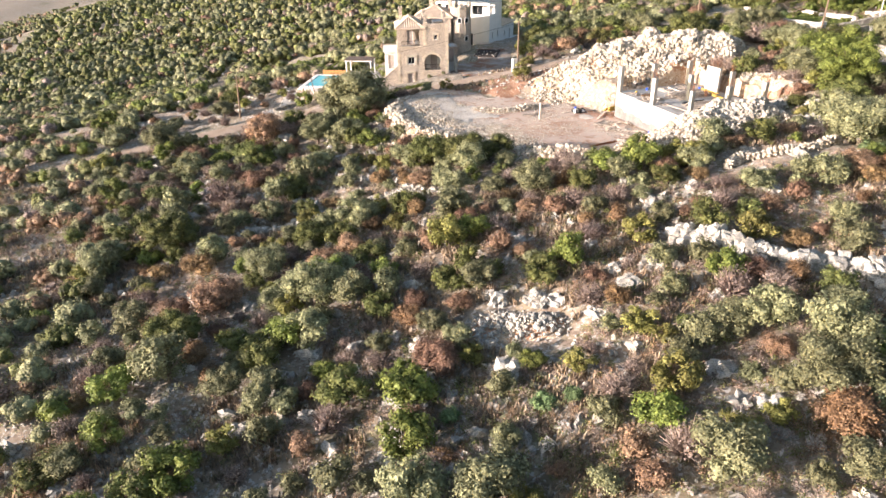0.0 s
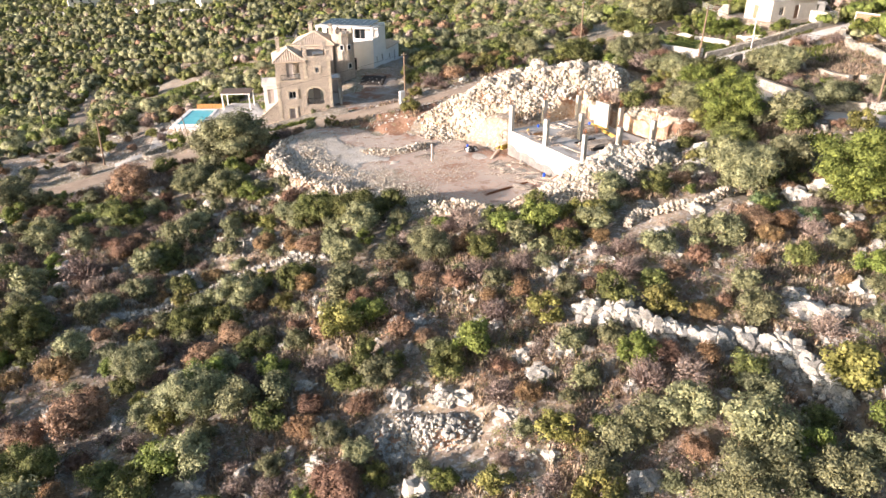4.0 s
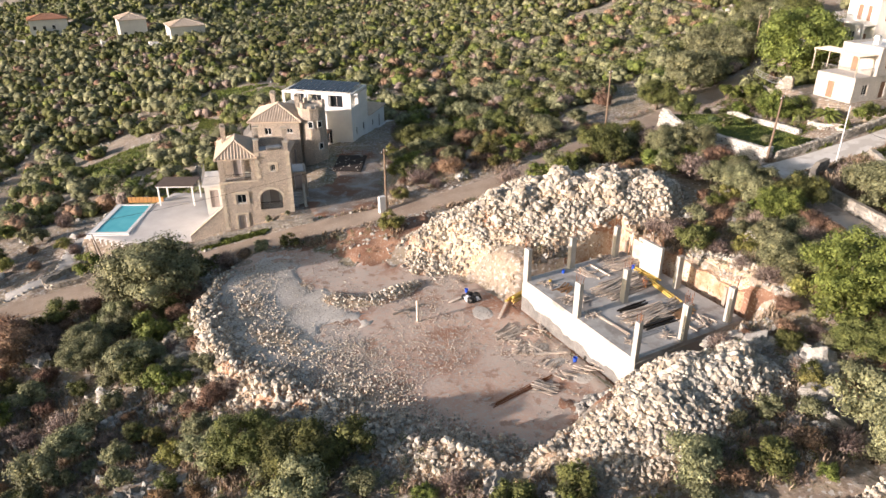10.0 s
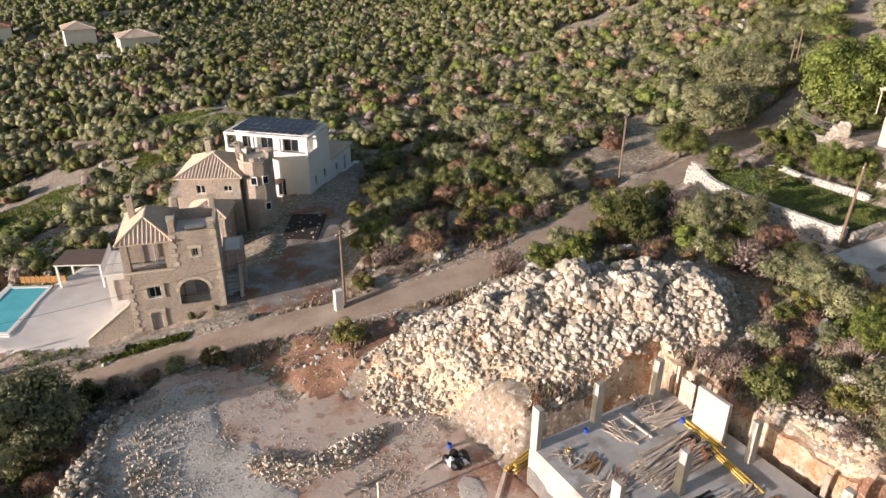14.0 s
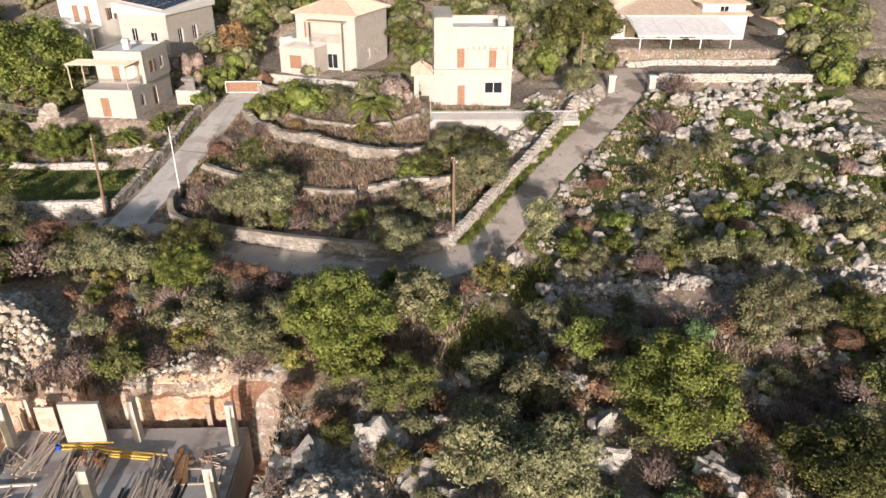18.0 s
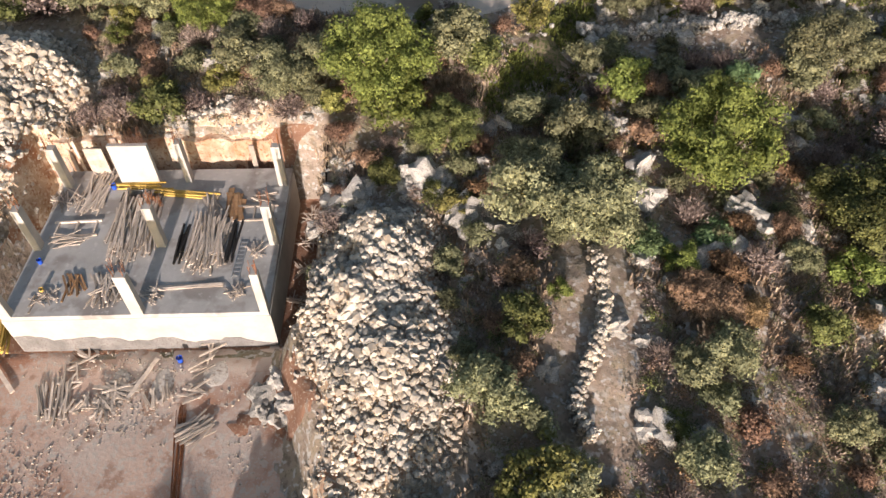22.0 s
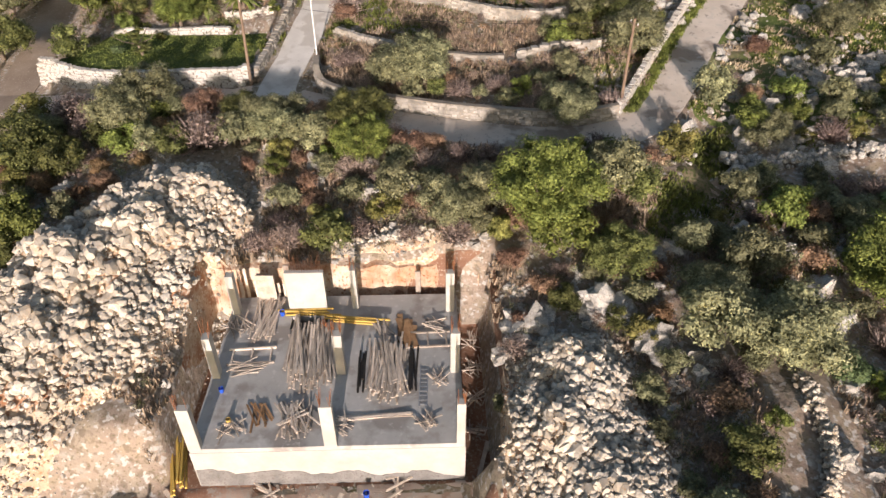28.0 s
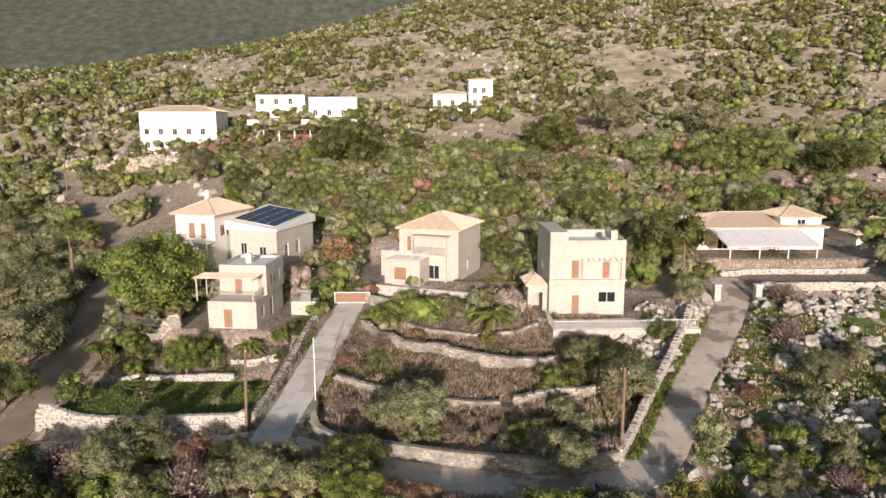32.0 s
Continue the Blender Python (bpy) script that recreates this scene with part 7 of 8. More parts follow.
def chimney(house, x, y, z0, z1, material, s=0.3):
    c = part("chimney", boxes((x - s, x + s, y - s, y + s, z0, z1), (x - s - 0.08, x + s + 0.08, y - s - 0.08, y + s + 0.08, z1 + 0.003, z1 + 0.12)), material, house)
    part("chimney_cap", boxes((x - s, x + s, y - s, y + s, z1 + 0.3, z1 + 0.36), (x - s, x - s + 0.1, y - s, y + s, z1 + 0.123, z1 + 0.297), (x + s - 0.1, x + s, y - s, y + s, z1 + 0.123, z1 + 0.297)), material, c)


def solar_array(house, m, cols, rows, w=1.0, h=1.65):
    """Dark panels in rows on a frame; m places the lower corner."""
    fr = part("solar_rack", boxes((-0.05, cols * w + 0.05, 0.2, 0.26, -0.1, -0.06), (-0.05, cols * w + 0.05, rows * h - 0.3, rows * h - 0.24, -0.1, -0.06)), STEEL, house, m=m)
    for i in range(cols):
        for j in range(rows):
            part("solar_panel", boxes((i * w + 0.05, (i + 1) * w - 0.05, j * h + 0.05, (j + 1) * h - 0.05, -0.02, 0.01)), SOLAR, fr)
    part("panel_frame", boxes((0.0, cols * w, 0.0, rows * h, -0.055, -0.023)), WHITE, fr)


def water_heater(house, x, y, z, turn=0):
    h = part("solar_heater", boxes((-0.6, 0.6, -0.1, 0.0, 0, 0.08), (-0.6, 0.6, 1.2, 1.3, 0, 1.0)), STEEL, house, m=pose(x, y, z, 0, 0, turn))
    part("collector", boxes((-0.9, 0.9, 0, 1.6, 0, 0.08)), SOLAR, h, m=pose(0, 0, 0.1, 35, 0, 0))
    bm = bmesh.new()
    tube(bm, (-0.75, 1.35, 1.2), (0.75, 1.35, 1.2), 0.26, 0.26, 12)
    part("tank", bm, STEEL, h)


# stone house with a pool
TURN_A = -27
sa = thing("stone_house", pose(36.28, 100.91, 0, 0, 0, -15), "three-storey stone house with arched loggia and tiled roof", "house")
# square tower with the loggia
block(sa, -3.35, 0.35, 0, 5.2, 3.6, 13.6, STONEWALL, {"S": [(0.05, 2.5, 3.15, 5.5, "open"), (1.62, 2.1, 7.65, 8.35, "win")], "E": [(2.5, 3.3, 6.6, 7.8, "win")]}, parapet=0.95, roof_mat=TERRACE)


def arch_head(house, x0, x1, z, rise, material):
    """Masonry that closes the corners over a round arch, and a ring of dressed stones about it."""
    n, cx, half = 16, (x0 + x1) / 2, (x1 - x0) / 2
    for side in (-1, 1):
        bm = bmesh.new()
        arc = [(cx + side * half * math.cos(k * math.pi / n), z - rise + rise * math.sin(k * math.pi / n)) for k in range(n // 2 + 1)]
        rim = arc + [(cx, z + 0.01), (cx + side * (half + 0.01), z + 0.01)]
        rows = [[bm.verts.new((x, y, h)) for x, h in rim] for y in (0.003, 0.29)]
        bm.faces.new(rows[0] if side > 0 else rows[0][::-1])
        bm.faces.new(rows[1][::-1] if side > 0 else rows[1])
        for k in range(len(rim)):
            j = (k + 1) % len(rim)
            bm.faces.new((rows[0][k], rows[1][k], rows[1][j], rows[0][j]))
        bmesh.ops.recalc_face_normals(bm, faces=bm.faces[:])
        part("arch_spandrel", bm, material, house)
    for k in range(11):
        a = math.pi * (k + 0.5) / 11
        m = pose(cx + (half + 0.14) * math.cos(a), -0.02, z - rise + (rise + 0.14) * math.sin(a), 0, -math.degrees(a), 0)
        part("voussoir", boxes((-0.14, 0.14, 0, 0.06, -0.2, 0.2)), QUOIN, house, m=m)


arch_head(sa, -3.3, -0.85, 9.1, 1.05, STONEWALL)
part("loggia_back", boxes((-3.34, -0.4, 2.2, 2.3, 6.6, 9.3), (-0.5, -0.4, 0.3, 2.2, 6.6, 9.3), (-3.34, -0.4, 0.3, 2.2, 6.45, 6.598)), CREAM, sa)
part("loggia_door", boxes((-2.2, -1.2, 2.14, 2.197, 6.6, 8.7)), GREYSHUTTER, sa)
railing(sa, [(-3.28, 0.12), (-0.87, 0.12)], 6.78, 0.8, 0.12, DARKSTEEL)
# lower storeys beside the tower, and the set-back top storey with its balcony
block(sa, -7.35, -3.355, 0.06, 6.6, 3.6, 10.35, STONEWALL, {"S": [(1.5, 2.3, 0.8, 2.7, "shut"), (1.6, 2.6, 4.15, 5.15, "win")], "W": [(1.5, 2.6, 0.6, 2.7, "door")]}, leaf_mat=GREYSHUTTER, roof_mat=TERRACE)
block(sa, -7.1, -3.36, 1.35, 6.5, 10.353, 12.95, STONEWALL, {"S": [(1.3, 2.2, 0.1, 2.1, "shut")], "W": [(1.5, 2.4, 0.8, 2.0, "win")]}, leaf_mat=GREYSHUTTER)
for row in ((-7.3, -6.72, 0.08, 0.7, 10.353, 12.93), (-3.95, -3.36, 0.08, 0.55, 10.353, 12.93)):
    part("corner_pier", boxes(row), STONEWALL, sa)
hip_roof(sa, -7.3, -3.4, 0.15, 6.5, 12.95, 1.45, 0.3)
railing(sa, [(-6.7, 0.2), (-3.97, 0.2)], 10.36, 0.75, 0.11, DARKSTEEL)
part("balcony_edge", boxes((-7.4, -3.3, -0.05, 0.3, 10.2, 10.345)), QUOIN, sa, "pale dressed balcony edge")
for k, z in enumerate(np.arange(3.8, 13.3, 0.42)):
    q = 0.3 if k % 2 else 0.48
    part("quoin", boxes((0.35 - q, 0.385, -0.035, (0.78 - q), z, z + 0.36)), QUOIN, sa)
    if z < 9.8:
        part("quoin", boxes((-7.385, -7.35 + q, 0.025, 0.06 + (0.78 - q), z, z + 0.36)), QUOIN, sa)
    if z > 10.2:
        part("quoin", boxes((-3.385, -3.35 + q, -0.035, 0.3, z, z + 0.36)), QUOIN, sa)
for x0, x1, z0, z1 in ((-5.85, -4.65, 7.7, 8.8), (-5.95, -4.95, 4.35, 6.35), (-1.8, -1.18, 11.2, 12.0)):
    for z in np.arange(z0, z1, 0.34):
        part("quoin", boxes((x0 - 0.2, x0 - 0.003, -0.03, 0.05, z, z + 0.3)), QUOIN, sa)
        part("quoin", boxes((x1 + 0.003, x1 + 0.2, -0.03, 0.05, z, z + 0.3)), QUOIN, sa)
    part("lintel", boxes((x0 - 0.22, x1 + 0.22, -0.035, 0.05, z1 + 0.003, z1 + 0.26)), QUOIN, sa)
# roof terrace of the tower: corner piers, back wall and water heater
for x, y, h in ((-3.05, 0.3, 1.15), (0.05, 0.3, 0.7), (0.05, 4.9, 1.0), (-3.05, 4.9, 1.3)):
    pier = part("pinnacle", boxes((x - 0.26, x + 0.26, y - 0.26, y + 0.26, 13.603, 13.6 + h), bevel=0.03), STONEWALL, sa)
    part("pinnacle_cap", boxes((x - 0.32, x + 0.32, y - 0.32, y + 0.32, 13.603 + h, 13.72 + h)), QUOIN, pier)
water_heater(sa, -1.5, 1.6, 12.65, 190)
chimney(sa, -6.6, 4.4, 13.2, 15.3, STONEWALL, 0.26)
part("air_conditioner", boxes((-4.6, -3.9, 0.75, 1.05, 10.5, 11.1), bevel=0.02), WHITEPLASTIC, sa, "white air-conditioning unit")
# west wing, its roof terrace and the outside stair
block(sa, -9.3, -7.36, 2.2, 6.6, 3.2, 9.3, CREAM, {"S": [(0.5, 1.5, 3.5, 5.6, "shut")], "W": [(1.2, 2.8, 3.6, 5.8, "win")]}, leaf_mat=GREYSHUTTER, roof_mat=TERRACE)
part("terrace_edge", boxes((-9.5, -7.36, 1.9, 6.8, 9.303, 9.5)), WHITE, sa, "white edge of the roof terrace")
railing(sa, [(-7.4, 2.0), (-9.4, 2.0), (-9.4, 6.7)], 9.5, 0.95, 0.13, STEEL)
bm = bmesh.new()
steps = [(-7.36 - k * 0.3, 7.0 - k * 0.235) for k in range(13)]
prof = [(-7.36, 2.6)] + [(-7.36, 7.0)] + [q for (x, z) in steps for q in ((x - 0.3, z), (x - 0.3, z - 0.235))] + [(steps[-1][0] - 0.3, 2.6)]
vs = [[bm.verts.new((x, y, z)) for x, z in prof] for y in (0.35, 1.85)]
bm.faces.new(vs[0][::-1])
bm.faces.new(vs[1])
for i in range(len(prof)):
    j = (i + 1) % len(prof)
    bm.faces.new((vs[0][i], vs[0][j], vs[1][j], vs[1][i]))
bmesh.ops.recalc_face_normals(bm, faces=bm.faces[:])
part("outside_stair", bm, TERRACE, sa, "stone outside stair with plastered treads")
for y0, name, mat, top in ((0.06, "stair_wall", STONEWALL, 0.35), (0.02, "stair_coping", QUOIN, 0.5)):
    bm = bmesh.new()
    low = 2.6 if name == "stair_wall" else None
    pts = [(-7.36, 7.0 + top), (-11.3, 3.95 + top)]
    base = [(-11.3, low or 3.95 + top - 0.14), (-7.36, low or 7.0 + top - 0.14)]
    rows = [[bm.verts.new((x, y, z)) for x, z in pts + base] for y in (y0, 0.347 if name == "stair_wall" else 0.38)]
    bm.faces.new(rows[0])
    bm.faces.new(rows[1][::-1])
    for i in range(4):
        j = (i + 1) % 4
        bm.faces.new((rows[0][i], rows[0][j], rows[1][j], rows[1][i]))
    bmesh.ops.recalc_face_normals(bm, faces=bm.faces[:])
    part(name, bm, mat, sa)
# entrance stair on the drive side
block(sa, 0.353, 2.2, 4.2, 7.4, 4.4, 9.4, STONEWALL, {"S": [(0.4, 1.3, 2.9, 4.8, "shut")]}, leaf_mat=GREYSHUTTER, roof_mat=TERRACE)
for k in range(13):
    part("step", boxes((0.39, 1.55, 0.1 + k * 0.31, 4.19, 4.0 + k * 0.24, 4.238 + k * 0.24)), TERRACE, sa, "pale entrance step")
bm = bmesh.new()
for x0, x1 in ((1.553, 1.85),):
    rows = [[bm.verts.new((x, y, z)) for y, z in ((-0.6, 3.6), (4.19, 3.6), (4.19, 8.0), (-0.2, 5.3), (-0.6, 5.3))] for x in (x0, x1)]
    bm.faces.new(rows[0][::-1])
    bm.faces.new(rows[1])
    for i in range(5):
        j = (i + 1) % 5
        bm.faces.new((rows[0][i], rows[0][j], rows[1][j], rows[1][i]))
bmesh.ops.recalc_face_normals(bm, faces=bm.faces[:])
part("stair_parapet", bm, QUOIN, sa)
part("meter_door", boxes((0.5, 1.4, -0.25, 0.05, 3.9, 5.2)), GREYSHUTTER, sa, "mauve cupboard door under the steps")
pz = thing("pool_pergola", pose(26.7, 117.0, 3.66, 0, 0, TURN_A), "dark flat-roofed pergola beside the pool", "pergola")
pergola(pz, -2.2, 2.0, -1.4, 1.5, 0, 2.45, WHITE, 0, plain("dark_reed_cover", (0.16, 0.12, 0.10), 0.9))
pool = thing("swimming_pool", pose(19.5, 114.5, 3.66, 0, 0, TURN_A), "turquoise rectangular swimming pool with white coping", "pool")
part("coping", boxes((-2.15, -1.8, -4.4, 4.4, 0, 0.16), (1.8, 2.15, -4.4, 4.4, 0, 0.16), (-1.798, 1.798, -4.4, -4.05, 0, 0.16), (-1.798, 1.798, 4.05, 4.4, 0, 0.16)), WHITE, pool)
water = surface("pool_water", (0.10, 0.47, 0.55), (0.16, 0.58, 0.64), 0.5, 0.06, 0.15)
part("water", boxes((-1.796, 1.796, -4.046, 4.046, 0, 0.09)), water, pool, "calm turquoise water")
part("basin_wall", boxes((-2.3, 2.3, -4.7, -4.42, -1.6, 0.1), (-2.45, -2.17, -4.7, 4.6, -1.6, 0.1)), WHITE, pool)
deck = thing("timber_screen", pose(22.6, 119.0, 3.6, 0, 0, TURN_A), "low orange timber screen behind the pool", "fence")
for k in range(9):
    part("slat", boxes((-2.2 + k * 0.5, -1.75 + k * 0.5, -0.03, 0.03, 0, 0.75)), plain("orange_timber", (0.45, 0.24, 0.09), 0.7) if k == 0 else bpy.data.materials["orange_timber"], deck)

garden_path = [(6.5, 104.3), (9.5, 104.9), (11.6, 104.9), (12.8, 107.2), (13.6, 110.5), (15.6, 114.6), (17.6, 118.2), (19.4, 121.8), (18.2, 122.2), (16.2, 118.8), (14.4, 115.4), (12.2, 111.0), (11.2, 107.8), (9.8, 106.4), (6.5, 106.2)]
PATHSTONE = surface("path_gravel", (0.34, 0.325, 0.31), (0.46, 0.445, 0.425), 0.8, 0.95, 0.4, (0.55, 0.53, 0.5), 0.62, fine=14)
sheet("garden_path", garden_path, PATHSTONE, "grey gravel garden path edged with white stones", "path", step=0.4, lift=0.09)
r = random.Random(33)
edging = thing("path_edging", pose(12, 108, 0), "row of white stones along the garden path", "edging")
edge_line = resample(garden_path[:8], 0.55).tolist() + resample(garden_path[8:], 0.55).tolist() + resample([(13.6, 106.2), (14.6, 109.4), (16.2, 107.6), (18.4, 105.9), (16.2, 104.2), (13.6, 106.2)], 0.5).tolist()
for k, (x, y) in enumerate(edge_line):
    q = r.uniform(0.14, 0.24)
    put("stone", PALESTONES[k % len(PALESTONES)], RUBBLE, edging, m=pose(x - 12, y - 108, gz(x, y) + 0.12, 0, 0, r.uniform(0, 360)) @ Matrix.Diagonal((q, q, q * 0.7, 1)))
for x, y, h, lean in ((16.3, 103.3, 4.6, 9), (14.9, 105.4, 3.2, -4), (15.8, 105.2, 3.0, 3)):
    dead = thing("dead_trunk", pose(x, y, gz(x, y), lean, -lean * 0.7, 0), "bare grey dead trunk standing in the garden bed", "trunk")
    bm = bmesh.new()
    tube(bm, (0, 0, -0.3), (0.05, 0, h * 0.5), 0.1, 0.08, 7)
    tube(bm, (0.05, 0, h * 0.5), (-0.05, 0.1, h), 0.08, 0.045, 7)
    part("stem", bm, BARK, dead)
for x, y, w in ((33.6, 100.9, 0.62), (35.6, 100.3, 0.5)):
    plant("mastic", x, y, w, 0.9, label="small round clipped shrub at the foot of the stone house")
tufts("house_verge", (25, 39, 96, 102), 1600, "green weeds along the foot of the house wall", 100, 0.26, -0.3, GREENLEAF, inside=[(26, 100.6), (30, 99.6), (36, 97.4), (39, 96.6), (38.6, 97.8), (33, 99.9), (27, 102)])
lot = thing("planted_bed", pose(48.4, 113.4, gz(48.4, 113.4)), "dark earth bed dotted with white stones behind the drive", "flower bed")
part("earth", boxes((-2.0, 2.0, -3.4, 3.4, -0.5, 0.12), bevel=0.1), plain("bed_earth", (0.05, 0.04, 0.035), 1.0), lot, m=pose(0, 0, 0, 0, 0, -30))
for k in range(26):
    q = r.uniform(0.08, 0.2)
    a, b = r.uniform(-1.9, 1.9), r.uniform(-3.2, 3.2)
    put("stone", PALESTONES[k % len(PALESTONES)], RUBBLE, lot, m=pose(0, 0, 0, 0, 0, -30) @ pose(a, b, 0.14, 0, 0, k * 40) @ Matrix.Diagonal((q, q, q * 0.7, 1)))

# second stone house behind it
sb = thing("stone_house", pose(44.1, 115.3, 0, 0, 0, TURN_A), "second stone house with rounded corner tower and hipped roof", "house")
block(sb, -7.9, -1.6, 0, 7, 5.6, 12.2, STONEWALL, {"S": [(1.7, 2.6, 4.8, 5.7, "win"), (4.6, 5.4, 5.0, 5.6, "win"), (4.7, 5.6, 0.6, 2.8, "door")]}, leaf_mat=GREYSHUTTER)
hip_roof(sb, -7.9, -1.6, 0, 7, 12.2, 1.6, 0.4)
bm = bmesh.new()
bmesh.ops.create_cone(bm, cap_ends=True, segments=10, radius1=1.9, radius2=1.8, depth=8.0, matrix=Matrix.Translation((-0.1, 1.9, 9.6)))
tw = part("tower", bm, STONEWALL, sb, "rounded stone corner tower")
bm = bmesh.new()
bmesh.ops.create_cone(bm, cap_ends=True, segments=10, radius1=1.9, radius2=1.95, depth=0.16, matrix=Matrix.Translation((-0.1, 1.9, 13.68)))
part("tower_cap", bm, QUOIN, tw)
for k in range(10):
    a = k * math.tau / 10 + 0.3
    part("merlon", boxes((-0.26, 0.26, -0.18, 0.18, 13.765, 14.15 + 0.35 * (k % 3 == 0))), STONEWALL, tw, m=pose(-0.1 + 1.62 * math.cos(a), 1.9 + 1.62 * math.sin(a), 0, 0, 0, math.degrees(a) + 90))
for x, y, z, turn in ((-0.1, 0.03, 11.2, 0), (1.05, 0.42, 11.2, 38), (1.05, 0.42, 8.2, 38)):
    f = part("window", boxes((-0.36, 0.36, -0.06, 0.1, 0, 0.09), (-0.36, 0.36, -0.06, 0.1, 0.83, 0.92), (-0.36, -0.27, -0.06, 0.1, 0.093, 0.827), (0.27, 0.36, -0.06, 0.1, 0.093, 0.827)), WHITE, sb, "white surround of a small tower window", m=pose(x, y, z, 0, 0, turn))
    part("pane", boxes((-0.268, 0.268, -0.01, 0.06, 0.093, 0.827)), GLASS, f)
part("roof_terrace", boxes((-1.6, 1.0, 3.6, 6.6, 12.2, 12.4)), TERRACE, sb)
part("terrace_wall", boxes((-1.6, 1.0, 6.4, 6.6, 12.403, 13.3), (0.8, 1.0, 3.7, 6.397, 12.403, 13.3)), STONEWALL, sb)
part("water_tank", boxes((-1.3, -0.3, 4.6, 5.3, 12.403, 13.5), bevel=0.06), DARKSTEEL, sb, "dark rooftop water tank")
block(sb, -6.6, -2.6, -4.2, -0.003, 5.6, 9.4, STONEWALL, {"S": [(2.6, 3.5, 0.4, 2.5, "door")], "E": [(1.2, 2.0, 1.5, 2.5, "win")]}, leaf_mat=GREYSHUTTER)
hip_roof(sb, -6.6, -2.6, -4.2, 0, 9.4, 1.1, 0.3)
block(sb, -9.7, -7.91, 1, 5, 5.2, 9.6, STONEWALL, {}, roof_mat=TERRACE)
railing(sb, [(-7.5, 1.1), (-9.3, 1.1), (-9.3, 4.9)], 9.6)
chimney(sb, -5.6, 4.6, 12.4, 14.8, STONEWALL)
chimney(sb, -2.2, 3.6, 12.4, 14.6, STONEWALL)

# white house with a solar pergola
wh = thing("white_house", pose(52.5, 122.1, 0, 0, 0, -44), "white rendered house with rooftop solar pergola", "house")
block(wh, -10.9, 0, 0, 6.5, 5.4, 10.4, WHITE, {"S": [(3.0, 3.9, 1.6, 2.9, "win"), (6.6, 7.6, 0.3, 2.5, "win")], "E": [(1.5, 2.1, 1.6, 2.6, "win"), (4.2, 4.9, 1.6, 2.6, "win")]}, parapet=0.0, frame_mat=GREYSHUTTER)
block(wh, -10.9, -0.003, 2.8, 6.497, 10.403, 12.9, WHITE, {"S": [(0.8, 2.2, 0.1, 2.1, "win"), (3.4, 5.0, 0.1, 2.1, "win"), (6.4, 8.4, 0.1, 2.1, "win")]}, frame_mat=GREYSHUTTER)
part("parapet", boxes((-10.9, 0, 0, 0.2, 10.403, 11.3), (-10.9, -10.7, 0.203, 2.79, 10.403, 11.3), (-0.2, 0, 0.203, 2.79, 10.403, 11.3)), WHITE, wh)
for x in (-10.7, -7.2, -3.7, -0.17):
    part("post", boxes((x - 0.16, x + 0.16, 0.003, 0.32, 11.303, 13.0)), WHITE, wh)
part("pergola_beam", boxes((-10.9, 0, 0.0, 0.3, 13.003, 13.3), (-10.9, 0, 6.2, 6.5, 13.003, 13.3), (-10.9, -10.6, 0.303, 6.197, 13.003, 13.3), (-0.3, 0, 0.303, 6.197, 13.003, 13.3)), WHITE, wh)
solar_array(wh, pose(-10.2, 0.5, 13.45, 3, 0, 0), 9, 4, 1.05, 1.4)
block(wh, -6, -0.003, 6.503, 13.8, 5.2, 8.6, WHITE, {"E": [(1.6, 2.4, 1.2, 2.2, "win"), (4.6, 5.4, 0.3, 2.3, "door")]}, leaf_mat=GREYSHUTTER)
hip_roof(wh, -6, 0, 6.9, 13.8, 8.6, 1.0, 0.25)
part("side_terrace", boxes((0.01, 2.4, 4, 15, 4.0, 5.6)), WHITE, wh)
part("awning", boxes((-7.0, -3.4, -1.6, -0.01, 7.7, 7.78)), SHUTTER, wh, "faded red awning")
gate = thing("drive_gate", pose(50.6, 117.2, gz(50.6, 117.2), 0, 0, -20), "green-grey steel railing gate across the drive", "gate")
railing(gate, [(-2.6, 0), (2.4, 0)], 0.05, 1.1, 0.16)

# houses above the lane
d = thing("square_house", pose(98, 37, 0), "tall cream stone house with parapet roof and terracotta doors", "house")
block(d, 0, 8, 0, 8.1, 17.3, 25.6, PALESTONE, {"W": [(2.4, 3.3, 0.3, 2.4, "door"), (5.3, 7.2, 1.5, 2.7, "win"), (2.3, 3.2, 4.2, 6.2, "door"), (5.6, 6.5, 4.2, 6.2, "door")], "S": [(3, 4, 1.2, 2.4, "win")], "N": [(3, 4, 4.5, 5.7, "win")]}, parapet=0.8, t=0.35)
part("parapet_block", boxes((0, 8, 6.2, 8.1, 25.603, 26.5)), PALESTONE, d)
chimney(d, 0.8, 1.2, 25.6, 26.2, PALESTONE, 0.35)
part("string_course", boxes((-0.35, -0.003, -0.1, 8.2, 21.2, 21.4)), PALESTONE, d)
bm = bmesh.new()
for k in range(8):
    y = 0.5 + k * 0.6
    tube(bm, (-0.9, y, 23.5), (0.0, y, 23.7), 0.05, 0.05, 5)
for y in (0.5, 4.7):
    tube(bm, (-0.9, y, 21.4), (-0.9, y, 23.5), 0.05, 0.05, 5)
tube(bm, (-0.9, 0.3, 23.5), (-0.9, 4.9, 23.5), 0.05, 0.05, 5)
part("pergola", bm, TIMBER, d, "bare timber pergola on the balcony")
block(d, 1.2, 4.2, 8.103, 10.2, 17.3, 20.6, PALESTONE, {"W": [(0.5, 1.6, 0.1, 2.4, "open")]}, roof=False)
hip_roof(d, 1.0, 4.4, 8.5, 10.2, 20.6, 0.9, 0.3)
ped = thing("house_terrace", pose(92.6, 37, 0), "stone-faced terrace with a pale railing before the house", "terrace")
